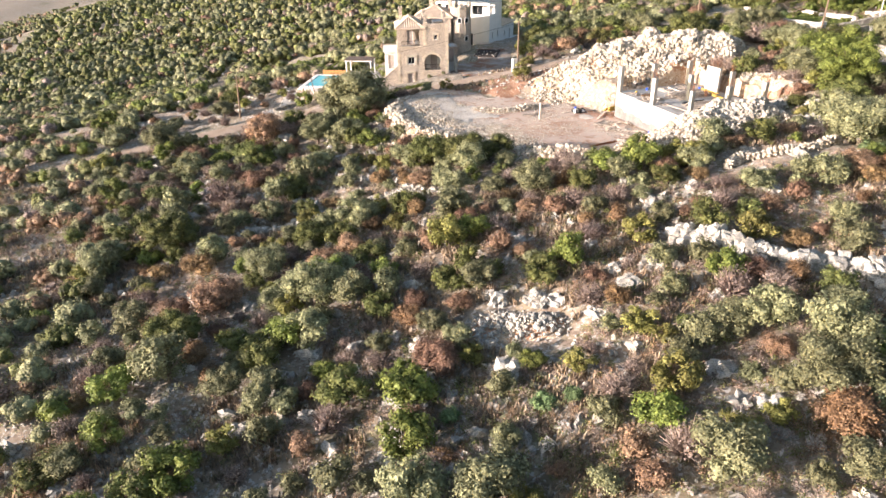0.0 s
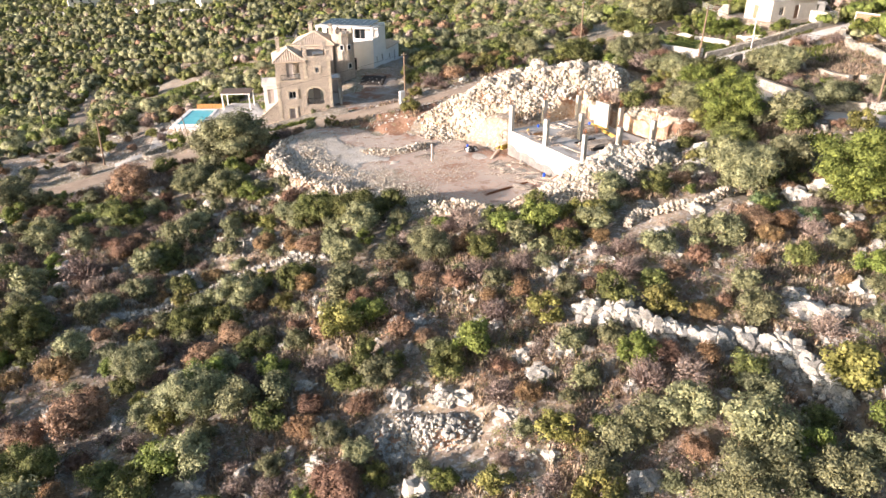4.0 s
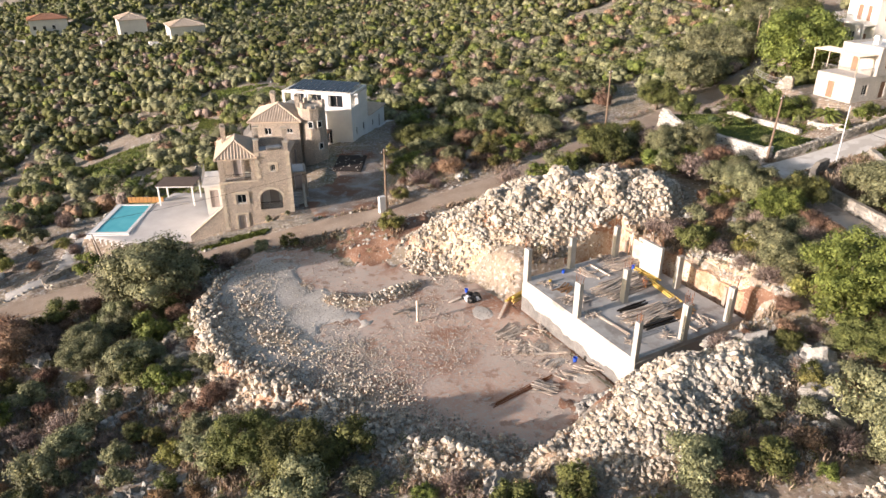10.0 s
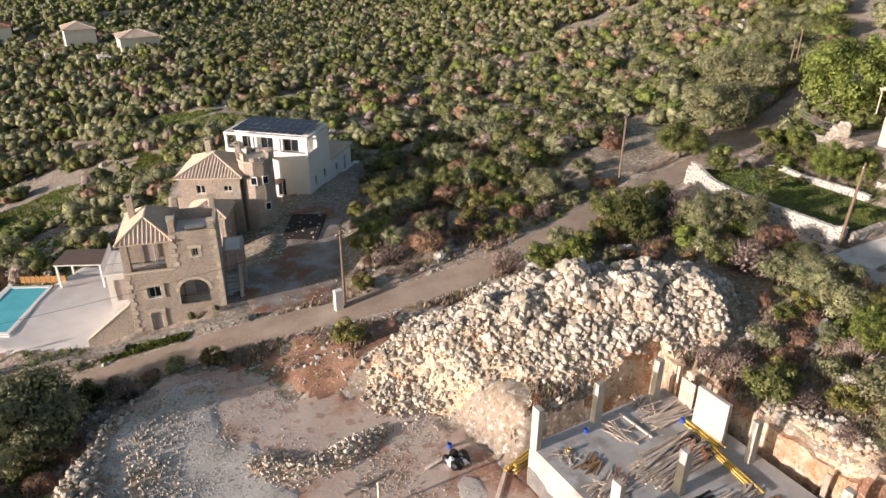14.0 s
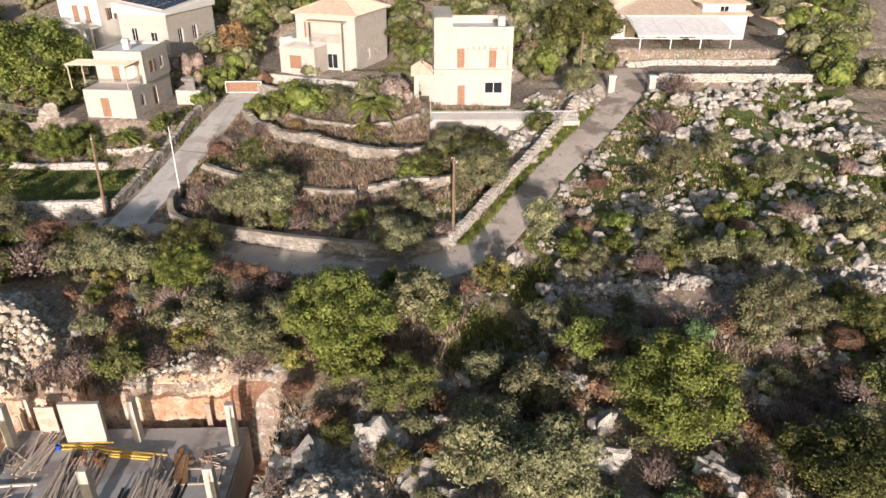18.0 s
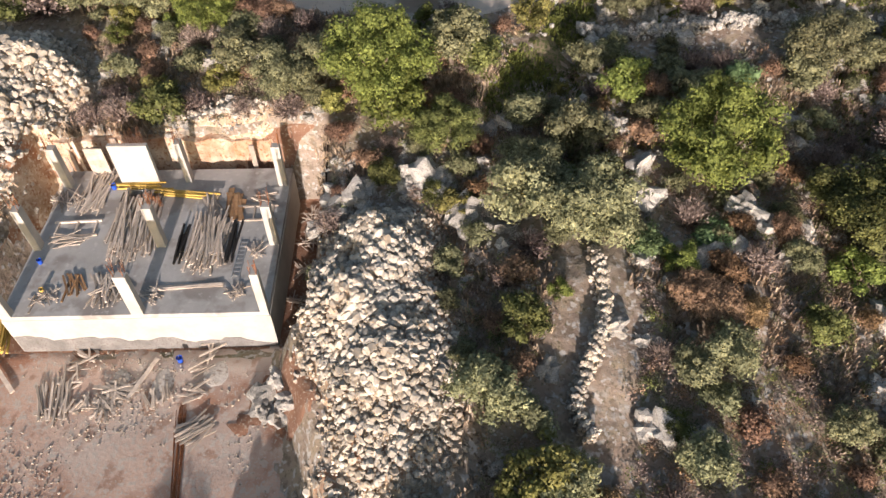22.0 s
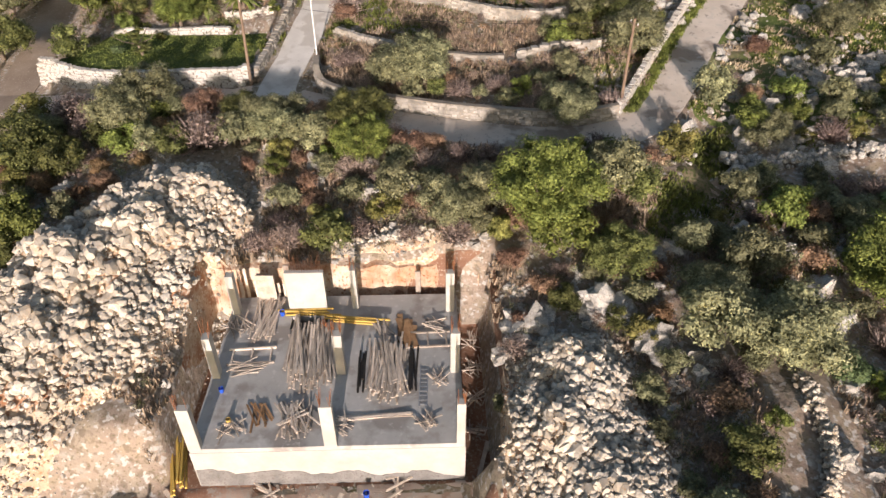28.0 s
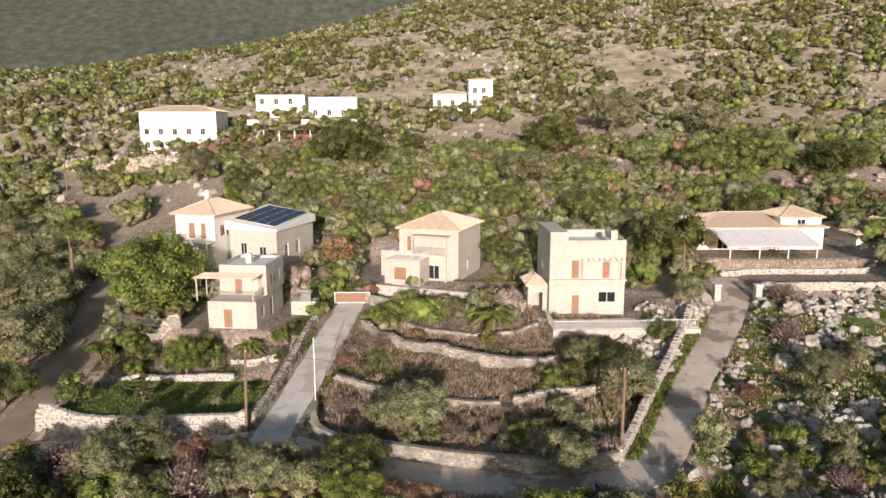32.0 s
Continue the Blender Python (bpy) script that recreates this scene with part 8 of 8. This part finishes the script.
part("base", boxes((0, 5.1, -0.8, 8.6, 15.0, 17.4), (0.2, 5.1, -6.4, -0.803, 15.6, 17.35)), PALESTONE, ped)
part("paving", boxes((0.3, 5.1, -0.5, 8.3, 17.403, 17.45)), TERRACE, ped)
railing(ped, [(5, 8.5), (0.12, 8.5), (0.12, -0.7), (0.4, -0.9), (0.4, -6.2)], 17.4, 0.9, 0.16, WHITE)

cc = thing("flat_roofed_house", pose(96.8, 76, 0, 0, 0, -6), "cream stone house with flat white roof and vine pergola", "house")
block(cc, 0, 9, 0, 5.2, 16.4, 19.5, PALESTONE, {"W": [(1.6, 2.6, 0.3, 2.3, "door")], "S": [(1.5, 2.4, 1, 2.2, "win"), (4.5, 5.4, 0.4, 2.4, "door")]}, roof_mat=TERRACE)
block(cc, 3.0, 9, -0.2, 5.0, 19.503, 22.8, PALESTONE, {"W": [(1.6, 2.5, 0.1, 2.2, "door")], "S": [(1.5, 2.2, 0.9, 2.1, "shuttered"), (3.8, 4.5, 0.9, 2.1, "win")]}, parapet=0.25)
pergola(cc, 0.3, 2.8, 0.4, 6.4, 19.5, 21.7, QUOIN, 9, post=0.05)
railing(cc, [(2.9, 0.15), (0.15, 0.15), (0.15, 5.0)], 19.5)
chimney(cc, 5.5, 2.5, 22.6, 23.3, WHITE)

a2 = thing("hipped_villa", pose(113.2, 84.8, 0, 0, 0, -18), "cream villa with hipped tile roof and balcony", "house")
block(a2, 0, 8, 0, 5.7, 19.5, 26.6, CREAM, {"W": [(1.0, 2.2, 0.3, 2.4, "win"), (3.4, 4.4, 0.3, 2.4, "door"), (1.8, 2.8, 4.0, 6.0, "door"), (3.6, 4.4, 4.0, 6.0, "door")], "S": [(1.6, 2.4, 4.2, 5.6, "shuttered"), (4.6, 5.4, 4.2, 5.6, "shuttered")]})
hip_roof(a2, 0, 8, 0, 5.7, 26.6, 1.6, 0.5)
part("balcony", boxes((-1.8, -0.003, -0.1, 6.4, 23.1, 23.3), (-1.7, -1.4, 5.8, 6.1, 19.6, 23.1), (-1.7, -1.4, 0.2, 0.5, 19.6, 23.1)), CREAM, a2)
railing(a2, [(-0.1, 6.3), (-1.7, 6.3), (-1.7, 0.0)], 23.3)
part("terrace_wall", boxes((-5, -4.7, -1, 7.5, 18.6, 20.4)), CREAM, a2)
chimney(a2, 4, 3.5, 27.2, 28.9, CREAM)

b2 = thing("solar_house", pose(113.6, 77.2, 0, 0, 0, -18), "cream house with a mono-pitch roof of solar panels", "house")
block(b2, 0, 10, 0, 6.8, 19.5, 24.4, PALESTONE, {"W": [(1.5, 2.4, 1.6, 3.2, "win"), (4.2, 5.2, 0.4, 2.8, "win")], "S": [(2, 3, 1.2, 3.0, "win"), (5, 6, 1.2, 3.0, "win")]})
bm = bmesh.new()
vs = [bm.verts.new(v) for v in ((-0.3, -0.3, 24.403), (10.3, -0.3, 24.403), (10.3, 7.1, 24.403), (-0.3, 7.1, 24.403), (-0.3, -0.3, 24.6), (10.3, -0.3, 25.4), (10.3, 7.1, 26.6), (-0.3, 7.1, 25.6))]
for f in ((3, 2, 1, 0), (4, 5, 6, 7), (0, 1, 5, 4), (1, 2, 6, 5), (2, 3, 7, 6), (3, 0, 4, 7)):
    bm.faces.new([vs[i] for i in f])
part("roof", bm, WHITE, b2)
mm = Matrix.Translation((0.6, 0.5, 24.95)) @ Matrix.Rotation(radians(8), 4, "X") @ Matrix.Rotation(radians(-5), 4, "Y")
solar_array(b2, mm, 8, 4, 1.1, 1.5)

e2 = thing("gabled_villa", pose(110.6, 54.2, 0, 0, 0, -22), "cream stone villa with arched opening and low tiled roof", "house")
block(e2, 0, 9, 0, 8.0, 18.0, 24.8, PALESTONE, {"W": [(4.0, 5.4, 0.4, 2.2, "win"), (0.9, 1.9, 0.3, 2.4, "door"), (1.0, 1.9, 3.9, 5.9, "door")], "S": [(3, 3.8, 1.2, 2.4, "win")]})
hip_roof(e2, 0, 9, 0, 8.0, 24.8, 1.8, 0.4)
block(e2, 0.8, 7, 8.003, 11.0, 18.0, 21.6, PALESTONE, {"W": [(1.0, 2.2, 0.4, 2.2, "win")]}, roof_mat=TERRACE)
part("porch_roof", boxes((-1.6, -0.003, 1.0, 5.8, 24.0, 24.15)), TILE, e2)
part("porch_posts", boxes((-1.5, -1.3, 1.1, 1.3, 18, 24), (-1.5, -1.3, 5.5, 5.7, 18, 24)), PALESTONE, e2)
railing(e2, [(-1.5, 5.6), (-1.5, 1.2)], 21.8)

bm = bmesh.new()
fan = [(6.35 + 0.85 * math.cos(k * math.pi / 12), 19.2 + 1.15 * math.sin(k * math.pi / 12)) for k in range(13)]
sides = [[bm.verts.new((x, y, z)) for y, z in fan] for x in (-0.06, -0.004)]
bm.faces.new(sides[0])
bm.faces.new(sides[1][::-1])
for i in range(13):
    j = (i + 1) % 13
    bm.faces.new((sides[0][i], sides[0][j], sides[1][j], sides[1][i]))
bmesh.ops.recalc_face_normals(bm, faces=bm.faces[:])
part("arched_window", bm, SHUTTER, e2, "dark brown arched window")
block(e2, -3.2, -0.006, 3.9, 8.6, 16.4, 21.3, PALESTONE, {"W": [(1.2, 2.9, 2.4, 4.0, "shut")]}, roof_mat=TERRACE)
railing(e2, [(-0.2, 8.5), (-3.1, 8.5), (-3.1, 4.0), (-0.2, 4.0)], 21.3, 0.8, 0.14, WHITE)
part("terrace_wall", boxes((-5.6, -5.2, -3.5, 9.5, 16.2, 18.5)), PALESTONE, e2)
part("terrace_paving", boxes((-5.19, -0.01, -3.5, 3.89, 17.8, 18.0)), TERRACE, e2)
hedge = [(105.2, 63.6), (107.6, 61.2), (106.6, 55.5), (104.4, 48.2), (102.4, 47.8), (102.2, 54.6), (103.8, 60.2)]
sheet("garden_strip", hedge, LAWN, "strip of yellow-green lawn below the villa", "lawn", lift=0.08)
tufts("garden_strip_grass", (102, 108, 47, 64), 1800, "fresh yellow-green grass of the garden strip", 101, 0.16, -0.5, YELLOWLEAF, inside=hedge)

f2 = thing("guest_house", pose(118, 4, 0), "long cream bungalow with tile roofs and a raised centre", "house")
block(f2, 0, 10, 0, 17.5, 20.7, 23.9, CREAM, {"W": [(3, 4.4, 0.2, 2.3, "win"), (6, 7.4, 0.2, 2.3, "win"), (9, 10.4, 0.2, 2.3, "win"), (13, 14, 1, 2.2, "win")]})
hip_roof(f2, 0, 10, 0, 17.5, 23.9, 1.5, 0.5)
block(f2, 0.5, 6, 0.2, 5.8, 23.903, 25.2, CREAM, {"W": [(2.3, 3.5, 0.2, 1.0, "win")]})
hip_roof(f2, 0.5, 6, 0.2, 5.8, 25.2, 1.3, 0.4)
aw = thing("terrace_awning", pose(111.4, 8, 0), "white slatted awning on slim posts over terrace tables", "awning")
for y in (0.4, 4.1, 7.8, 11.6):
    part("post", boxes((0.2, 0.32, y - 0.06, y + 0.06, 20.8, 22.3)), WHITE, aw)
bm = bmesh.new()
vs = [bm.verts.new(v) for v in ((0, 0, 22.3), (0, 12, 22.3), (6.2, 12, 23.7), (6.2, 0, 23.7), (0, 0, 22.4), (0, 12, 22.4), (6.2, 12, 23.8), (6.2, 0, 23.8))]
for f in ((0, 1, 2, 3), (7, 6, 5, 4), (0, 4, 5, 1), (1, 5, 6, 2), (2, 6, 7, 3), (3, 7, 4, 0)):
    bm.faces.new([vs[i] for i in f])
part("canopy", bm, CANVAS, aw, "taut white canopy")
for k in range(5):
    bm = bmesh.new()
    tube(bm, (0.0, 0.05 + k * 2.97, 22.42), (6.2, 0.05 + k * 2.97, 23.82), 0.06, 0.06, 5)
    part("rafter", bm, WHITE, aw)
for x, y in ((113.2, 10.5), (113.4, 13.2), (113.1, 16.0), (115.4, 12)):
    tb = thing("terrace_table", pose(x, y, 20.85), "small dark terrace table under the awning", "table", "terrace tables")
    part("top", boxes((-0.5, 0.5, -0.4, 0.4, 0.7, 0.75)), DARKSTEEL, tb)
    for a in (-0.42, 0.42):
        for b in (-0.32, 0.32):
            part("leg", boxes((a - 0.03, a + 0.03, b - 0.03, b + 0.03, 0, 0.7)), DARKSTEEL, tb)
g2 = thing("white_bungalow", pose(117, -10, 0), "white bungalow with a pale tiled hip roof", "house")
block(g2, 0, 9, 0, 10, 20.7, 23.1, WHITE, {"W": [(1.5, 3, 0.2, 2.0, "win"), (5, 6.4, 0.2, 2.0, "win")]})
hip_roof(g2, 0, 9, 0, 10, 23.1, 1.7, 0.6)

# far villas
for x, y, w, dp, z0, h, roof, label in ((194, 107.5, 10, 18, 31.5, 9.5, 1.4, "large cream villa with arches on the hillside"), (209, 89, 8, 12.5, 39, 6.4, 0, "white flat-roofed villa on the hillside"), (203, 75, 8, 12, 39, 5.6, 0, "white flat-roofed villa beside its twin"), (204, 41, 8, 6, 41.5, 7.4, 0.5, "tall white villa on the hillside"), (206, 47.5, 8, 8.5, 41.5, 4.0, 1.2, "low white villa with a tiled roof"),
                                        (11, 316, 12, 9, -4, 7.5, 1.5, "cream house with a red tiled roof across the valley"), (36, 272, 8, 10, 1, 6.0, 1.6, "white house with a tiled roof across the valley"), (48, 253, 10, 9, 2, 4.5, 1.6, "cream bungalow with a pale tiled roof")):
    v = thing("far_villa", pose(x, y, 0), label, "house", "far villas")
    n = max(2, int(dp / 3.2))
    wins = [(1.0 + i * (dp - 1.6) / n, 2.1 + i * (dp - 1.6) / n, lv, lv + 1.5, "win") for i in range(n) for lv in ((0.9, 4.0) if h > 6 else (1.0,))]
    wins_s = [(1.0 + i * 3.0, 2.0 + i * 3.0, lv, lv + 1.4, "win") for i in range(int(w / 3.2)) for lv in ((0.9, 4.0) if h > 6 else (1.0,))]
    block(v, 0, w, 0, dp, z0, z0 + h, WHITE if roof == 0 or x > 200 else CREAM, {"W": wins, "S": wins_s}, roof_mat=CREAM)
    if roof:
        hip_roof(v, 0, w, 0, dp, z0 + h, roof, 0.4, REDTILE if x < 20 else TILE, 0.7)
    part("terrace", boxes((-6, -0.01, -1, dp + 1, z0 - 4, z0 + 0.1)), CREAM, v)
sh = thing("open_shed", pose(186, 84, 0), "low open shed with a dark flat roof", "shed")
part("roof", boxes((0, 6, 0, 11, 36.6, 36.8)), DARKSTEEL, sh)
part("back_wall", boxes((5.7, 6, 0, 11, 33, 36.597)), WHITE, sh)
for y in (0.2, 3.7, 7.2, 10.7):
    part("post", boxes((0.1, 0.3, y - 0.1, y + 0.1, 33, 36.597)), WHITE, sh)
part("red_screen", boxes((2, 2.1, 1, 4, 33.3, 35.6)), plain("red_panel", (0.45, 0.04, 0.04), 0.6), sh)

# gate, pillars and heater at the drive's end
gt = thing("sliding_gate", pose(106.3, 67.0, 0), "low white-framed timber sliding gate", "gate")
gz0 = gz(106.3, 67.0)
part("frame", boxes((-0.05, 0.05, -2.1, 2.1, gz0 + 0.05, gz0 + 0.15), (-0.05, 0.05, -2.1, 2.1, gz0 + 1.3, gz0 + 1.4), (-0.05, 0.05, -2.1, -2.0, gz0 + 0.153, gz0 + 1.297), (-0.05, 0.05, 2.0, 2.1, gz0 + 0.153, gz0 + 1.297)), WHITE, gt)
for k in range(6):
    part("board", boxes((-0.02, 0.02, -1.99, 1.99, gz0 + 0.17 + k * 0.185, gz0 + 0.34 + k * 0.185)), SHUTTER, gt)
hb = thing("heater_block", pose(103.2, 72.0, 0), "stone block carrying a solar water heater", "outbuilding")
part("base", boxes((-1.2, 1.2, -1.4, 1.4, 15.5, 18.2)), PALESTONE, hb)
water_heater(hb, 0, -0.6, 18.2, 75)
for x, y in ((101.6, 25.4), (100.6, 21.2)):
    p = thing("gate_pillar", pose(x, y, gz(x, y)), "pale stone gate pillar", "pillar", "gate pillars")
    part("shaft", boxes((-0.35, 0.35, -0.35, 0.35, -0.3, 1.7)), PALESTONE, p)
    part("cap", boxes((-0.42, 0.42, -0.42, 0.42, 1.703, 1.85)), WHITE, p)
fence = thing("garden_railing", pose(97.2, 84, 0), "grey metal railing on the garden wall", "fence")
railing(fence, [(0, 0.2), (0, 3.0), (2.4, 7.6)], gz(97.2, 86) + 1.4, 0.8)


def power_pole(x, y, height, label, lean=0.0, arm=True, material=POLE):
    p = thing("utility_pole", pose(x, y, gz(x, y), lean, lean * 0.4, 20), label, "utility pole", "utility poles")
    bm = bmesh.new()
    tube(bm, (0, 0, -0.6), (0, 0, height), 0.14, 0.09, 10)
    part("shaft", bm, material, p)
    if arm:
        part("cross_arm", boxes((-0.5, 0.5, -0.04, 0.04, height - 0.45, height - 0.35)), material, p)
        bm = bmesh.new()
        for a in (-0.42, 0, 0.42):
            tube(bm, (a, 0, height - 0.35), (a, 0, height - 0.2), 0.04, 0.03, 6)
        part("insulators", bm, WHITEPLASTIC, p)
    return p


power_pole(45.0, 93.9, 7.0, "wooden utility pole beside the drive")
power_pole(79.3, 72.9, 7.2, "leaning wooden utility pole at the lane corner", 2)
power_pole(72.9, 44.2, 7.0, "wooden utility pole at the wall's end")
power_pole(5.3, 107.0, 6.5, "leaning wooden utility pole on the slope", 3)
power_pole(78.6, 97.0, 7.5, "wooden utility pole beside the dirt lane")
power_pole(113.5, 103.1, 7.5, "brown wooden utility pole in scrub", 1)
power_pole(120.4, 106.7, 7.0, "wooden utility pole by the upper lane")
power_pole(168.2, 130.7, 7.5, "wooden utility pole on the hill")
power_pole(103.5, 28.6, 5.5, "short brown pole beside the rising lane", 0, False)
power_pole(-2, 148, 7.0, "wooden utility pole in the valley")
lp = thing("lamp_post", pose(83.2, 67.9, gz(83.2, 67.9)), "thin white steel post beside the drive", "post")
bm = bmesh.new()
tube(bm, (0, 0, -0.3), (0, 0, 6.0), 0.06, 0.045, 8)
part("shaft", bm, WHITEPLASTIC, lp)
mb = thing("meter_box", pose(44.3, 93.5, gz(44.3, 93.5)), "white meter cabinet at the foot of a pole", "cabinet")
part("body", boxes((-0.35, 0.35, -0.25, 0.25, -0.2, 1.9)), WHITE, mb)


def wire(a, b, sag, label="thin black overhead cable"):
    bm = bmesh.new()
    pts = [Vector(a).lerp(Vector(b), t) - Vector((0, 0, sag * 4 * t * (1 - t))) for t in np.linspace(0, 1, 13)]
    rings = [[bm.verts.new(p + Vector((0.018 * math.cos(k * 2.1), 0.018 * math.cos(k * 2.1), 0.018 * math.sin(k * 2.1)))) for k in range(3)] for p in pts]
    for p, q in zip(rings, rings[1:]):
        for k in range(3):
            bm.faces.new((p[k], p[(k + 1) % 3], q[(k + 1) % 3], q[k]))
    tagged(part("overhead_cable", bm, BLACK), label, "cable")


wire((45.0, 93.9, gz(45, 93.9) + 6.8), (5.3, 107.0, gz(5.3, 107) + 6.3), 1.0)
wire((45.0, 93.9, gz(45, 93.9) + 6.8), (78.6, 97.0, gz(78.6, 97) + 7.3), 0.8)
wire((79.3, 72.9, gz(79.3, 72.9) + 7.0), (72.9, 44.2, gz(72.9, 44.2) + 6.8), 0.8)
wire((79.3, 72.9, gz(79.3, 72.9) + 7.0), (83.2, 67.9, gz(83.2, 67.9) + 5.9), 0.2)


def palm(x, y, trunk_h, spread, label, seed):
    r = random.Random(seed)
    p = thing("palm_tree", pose(x, y, gz(x, y)), label, "palm", "palms")
    bm = bmesh.new()
    for k in range(6):
        tube(bm, (0, 0, -0.2 + trunk_h * k / 6), (0, 0, -0.2 + trunk_h * (k + 1) / 6 + 0.05), 0.26, 0.22, 8)
    part("trunk", bm, BARK, p)
    for k in range(34):
        a, el = k * 2.4, r.uniform(0.1, 1.25)
        bm = bmesh.new()
        prev = None
        for i in range(7):
            t = i / 6
            rr = spread * t * math.cos(el * (1 - 0.3 * t))
            z = trunk_h + spread * (math.sin(el) * t - 0.75 * t * t)
            c = Vector((math.cos(a) * rr, math.sin(a) * rr, z))
            w = 0.28 * math.sin(math.pi * min(0.95, t + 0.12)) + 0.02
            side = Vector((-math.sin(a), math.cos(a), 0)) * w
            row = [bm.verts.new(c - side - Vector((0, 0, w * 0.5))), bm.verts.new(c), bm.verts.new(c + side - Vector((0, 0, w * 0.5)))]
            if prev:
                bm.faces.new((prev[0], prev[1], row[1], row[0]))
                bm.faces.new((prev[1], prev[2], row[2], row[1]))
            prev = row
        part("frond", bm, PALM, p)


palm(94.6, 51.4, 2.1, 3.3, "short date palm with arching yellow-green fronds", 1)
palm(92.8, 75.9, 1.3, 2.4, "bushy palm beside the garden wall", 2)
palm(92.6, 79.4, 1.0, 1.6, "small fan palm on the garden terrace", 3)

sheet("building_plot", [(203, 117), (197.5, 99.5), (184.5, 95), (188, 112)], REDSOIL, "bare red earth beside the distant villas", "ground", edge=5.0, lift=0.15, step=1.2)
heap("rubble_heap", [(192, 140), (186, 130), (183, 120), (180, 111)], (4, 5, 5, 4), (0.8, 1.2, 1.2, 0.8), 1300, (0.2, 0.8), "long strip of broken stone below the distant villas", 46, (183, 120), singles=40)
for k, poly in enumerate(([(14.8, 166), (19.9, 167), (26.9, 167), (29.3, 157), (24.3, 147), (17.7, 149)], [(36, 162), (39.5, 170), (42.6, 163), (40, 155), (37, 153)], [(42, 187), (46.7, 193), (54.8, 182), (57.6, 172), (52.8, 170), (48.6, 175), (45, 173)])):
    sheet("meadow", poly, GREENSWARD, "fresh green grass strip in the valley", "meadow", step=0.8, edge=5.0, lift=0.1)
    tufts("meadow_grass", (min(p[0] for p in poly), max(p[0] for p in poly), min(p[1] for p in poly), max(p[1] for p in poly)), 1500, "blades of fresh green grass in the valley", 110 + k, 0.35, -0.3, GREENLEAF, inside=poly)

sheet("red_spoil", [(44.2, 58.6), (44.6, 55.8), (43, 53.4), (41.2, 54.6), (41.8, 58)], REDSOIL, "spill of red earth at the foot of the heap", "ground", edge=2.0, lift=0.08)
for x, y, size in ((43.5, 57.2, 0.95), (44.1, 56.4, 0.65), (42.7, 55.8, 0.55)):
    tagged(put("limestone_block", CRAGS[int(x * 10) % 8], RUBBLE, m=pose(x, y, gz(x, y) + 0.05, 0, 0, x * 70) @ Matrix.Diagonal((size, size, size * 0.6, 1))), "pale limestone block in red earth beside the heap", "boulder")
for ob in list(scene.objects):
    if ob.name.startswith("rebar") and ob.parent:
        ob["kind"] = "stuff"
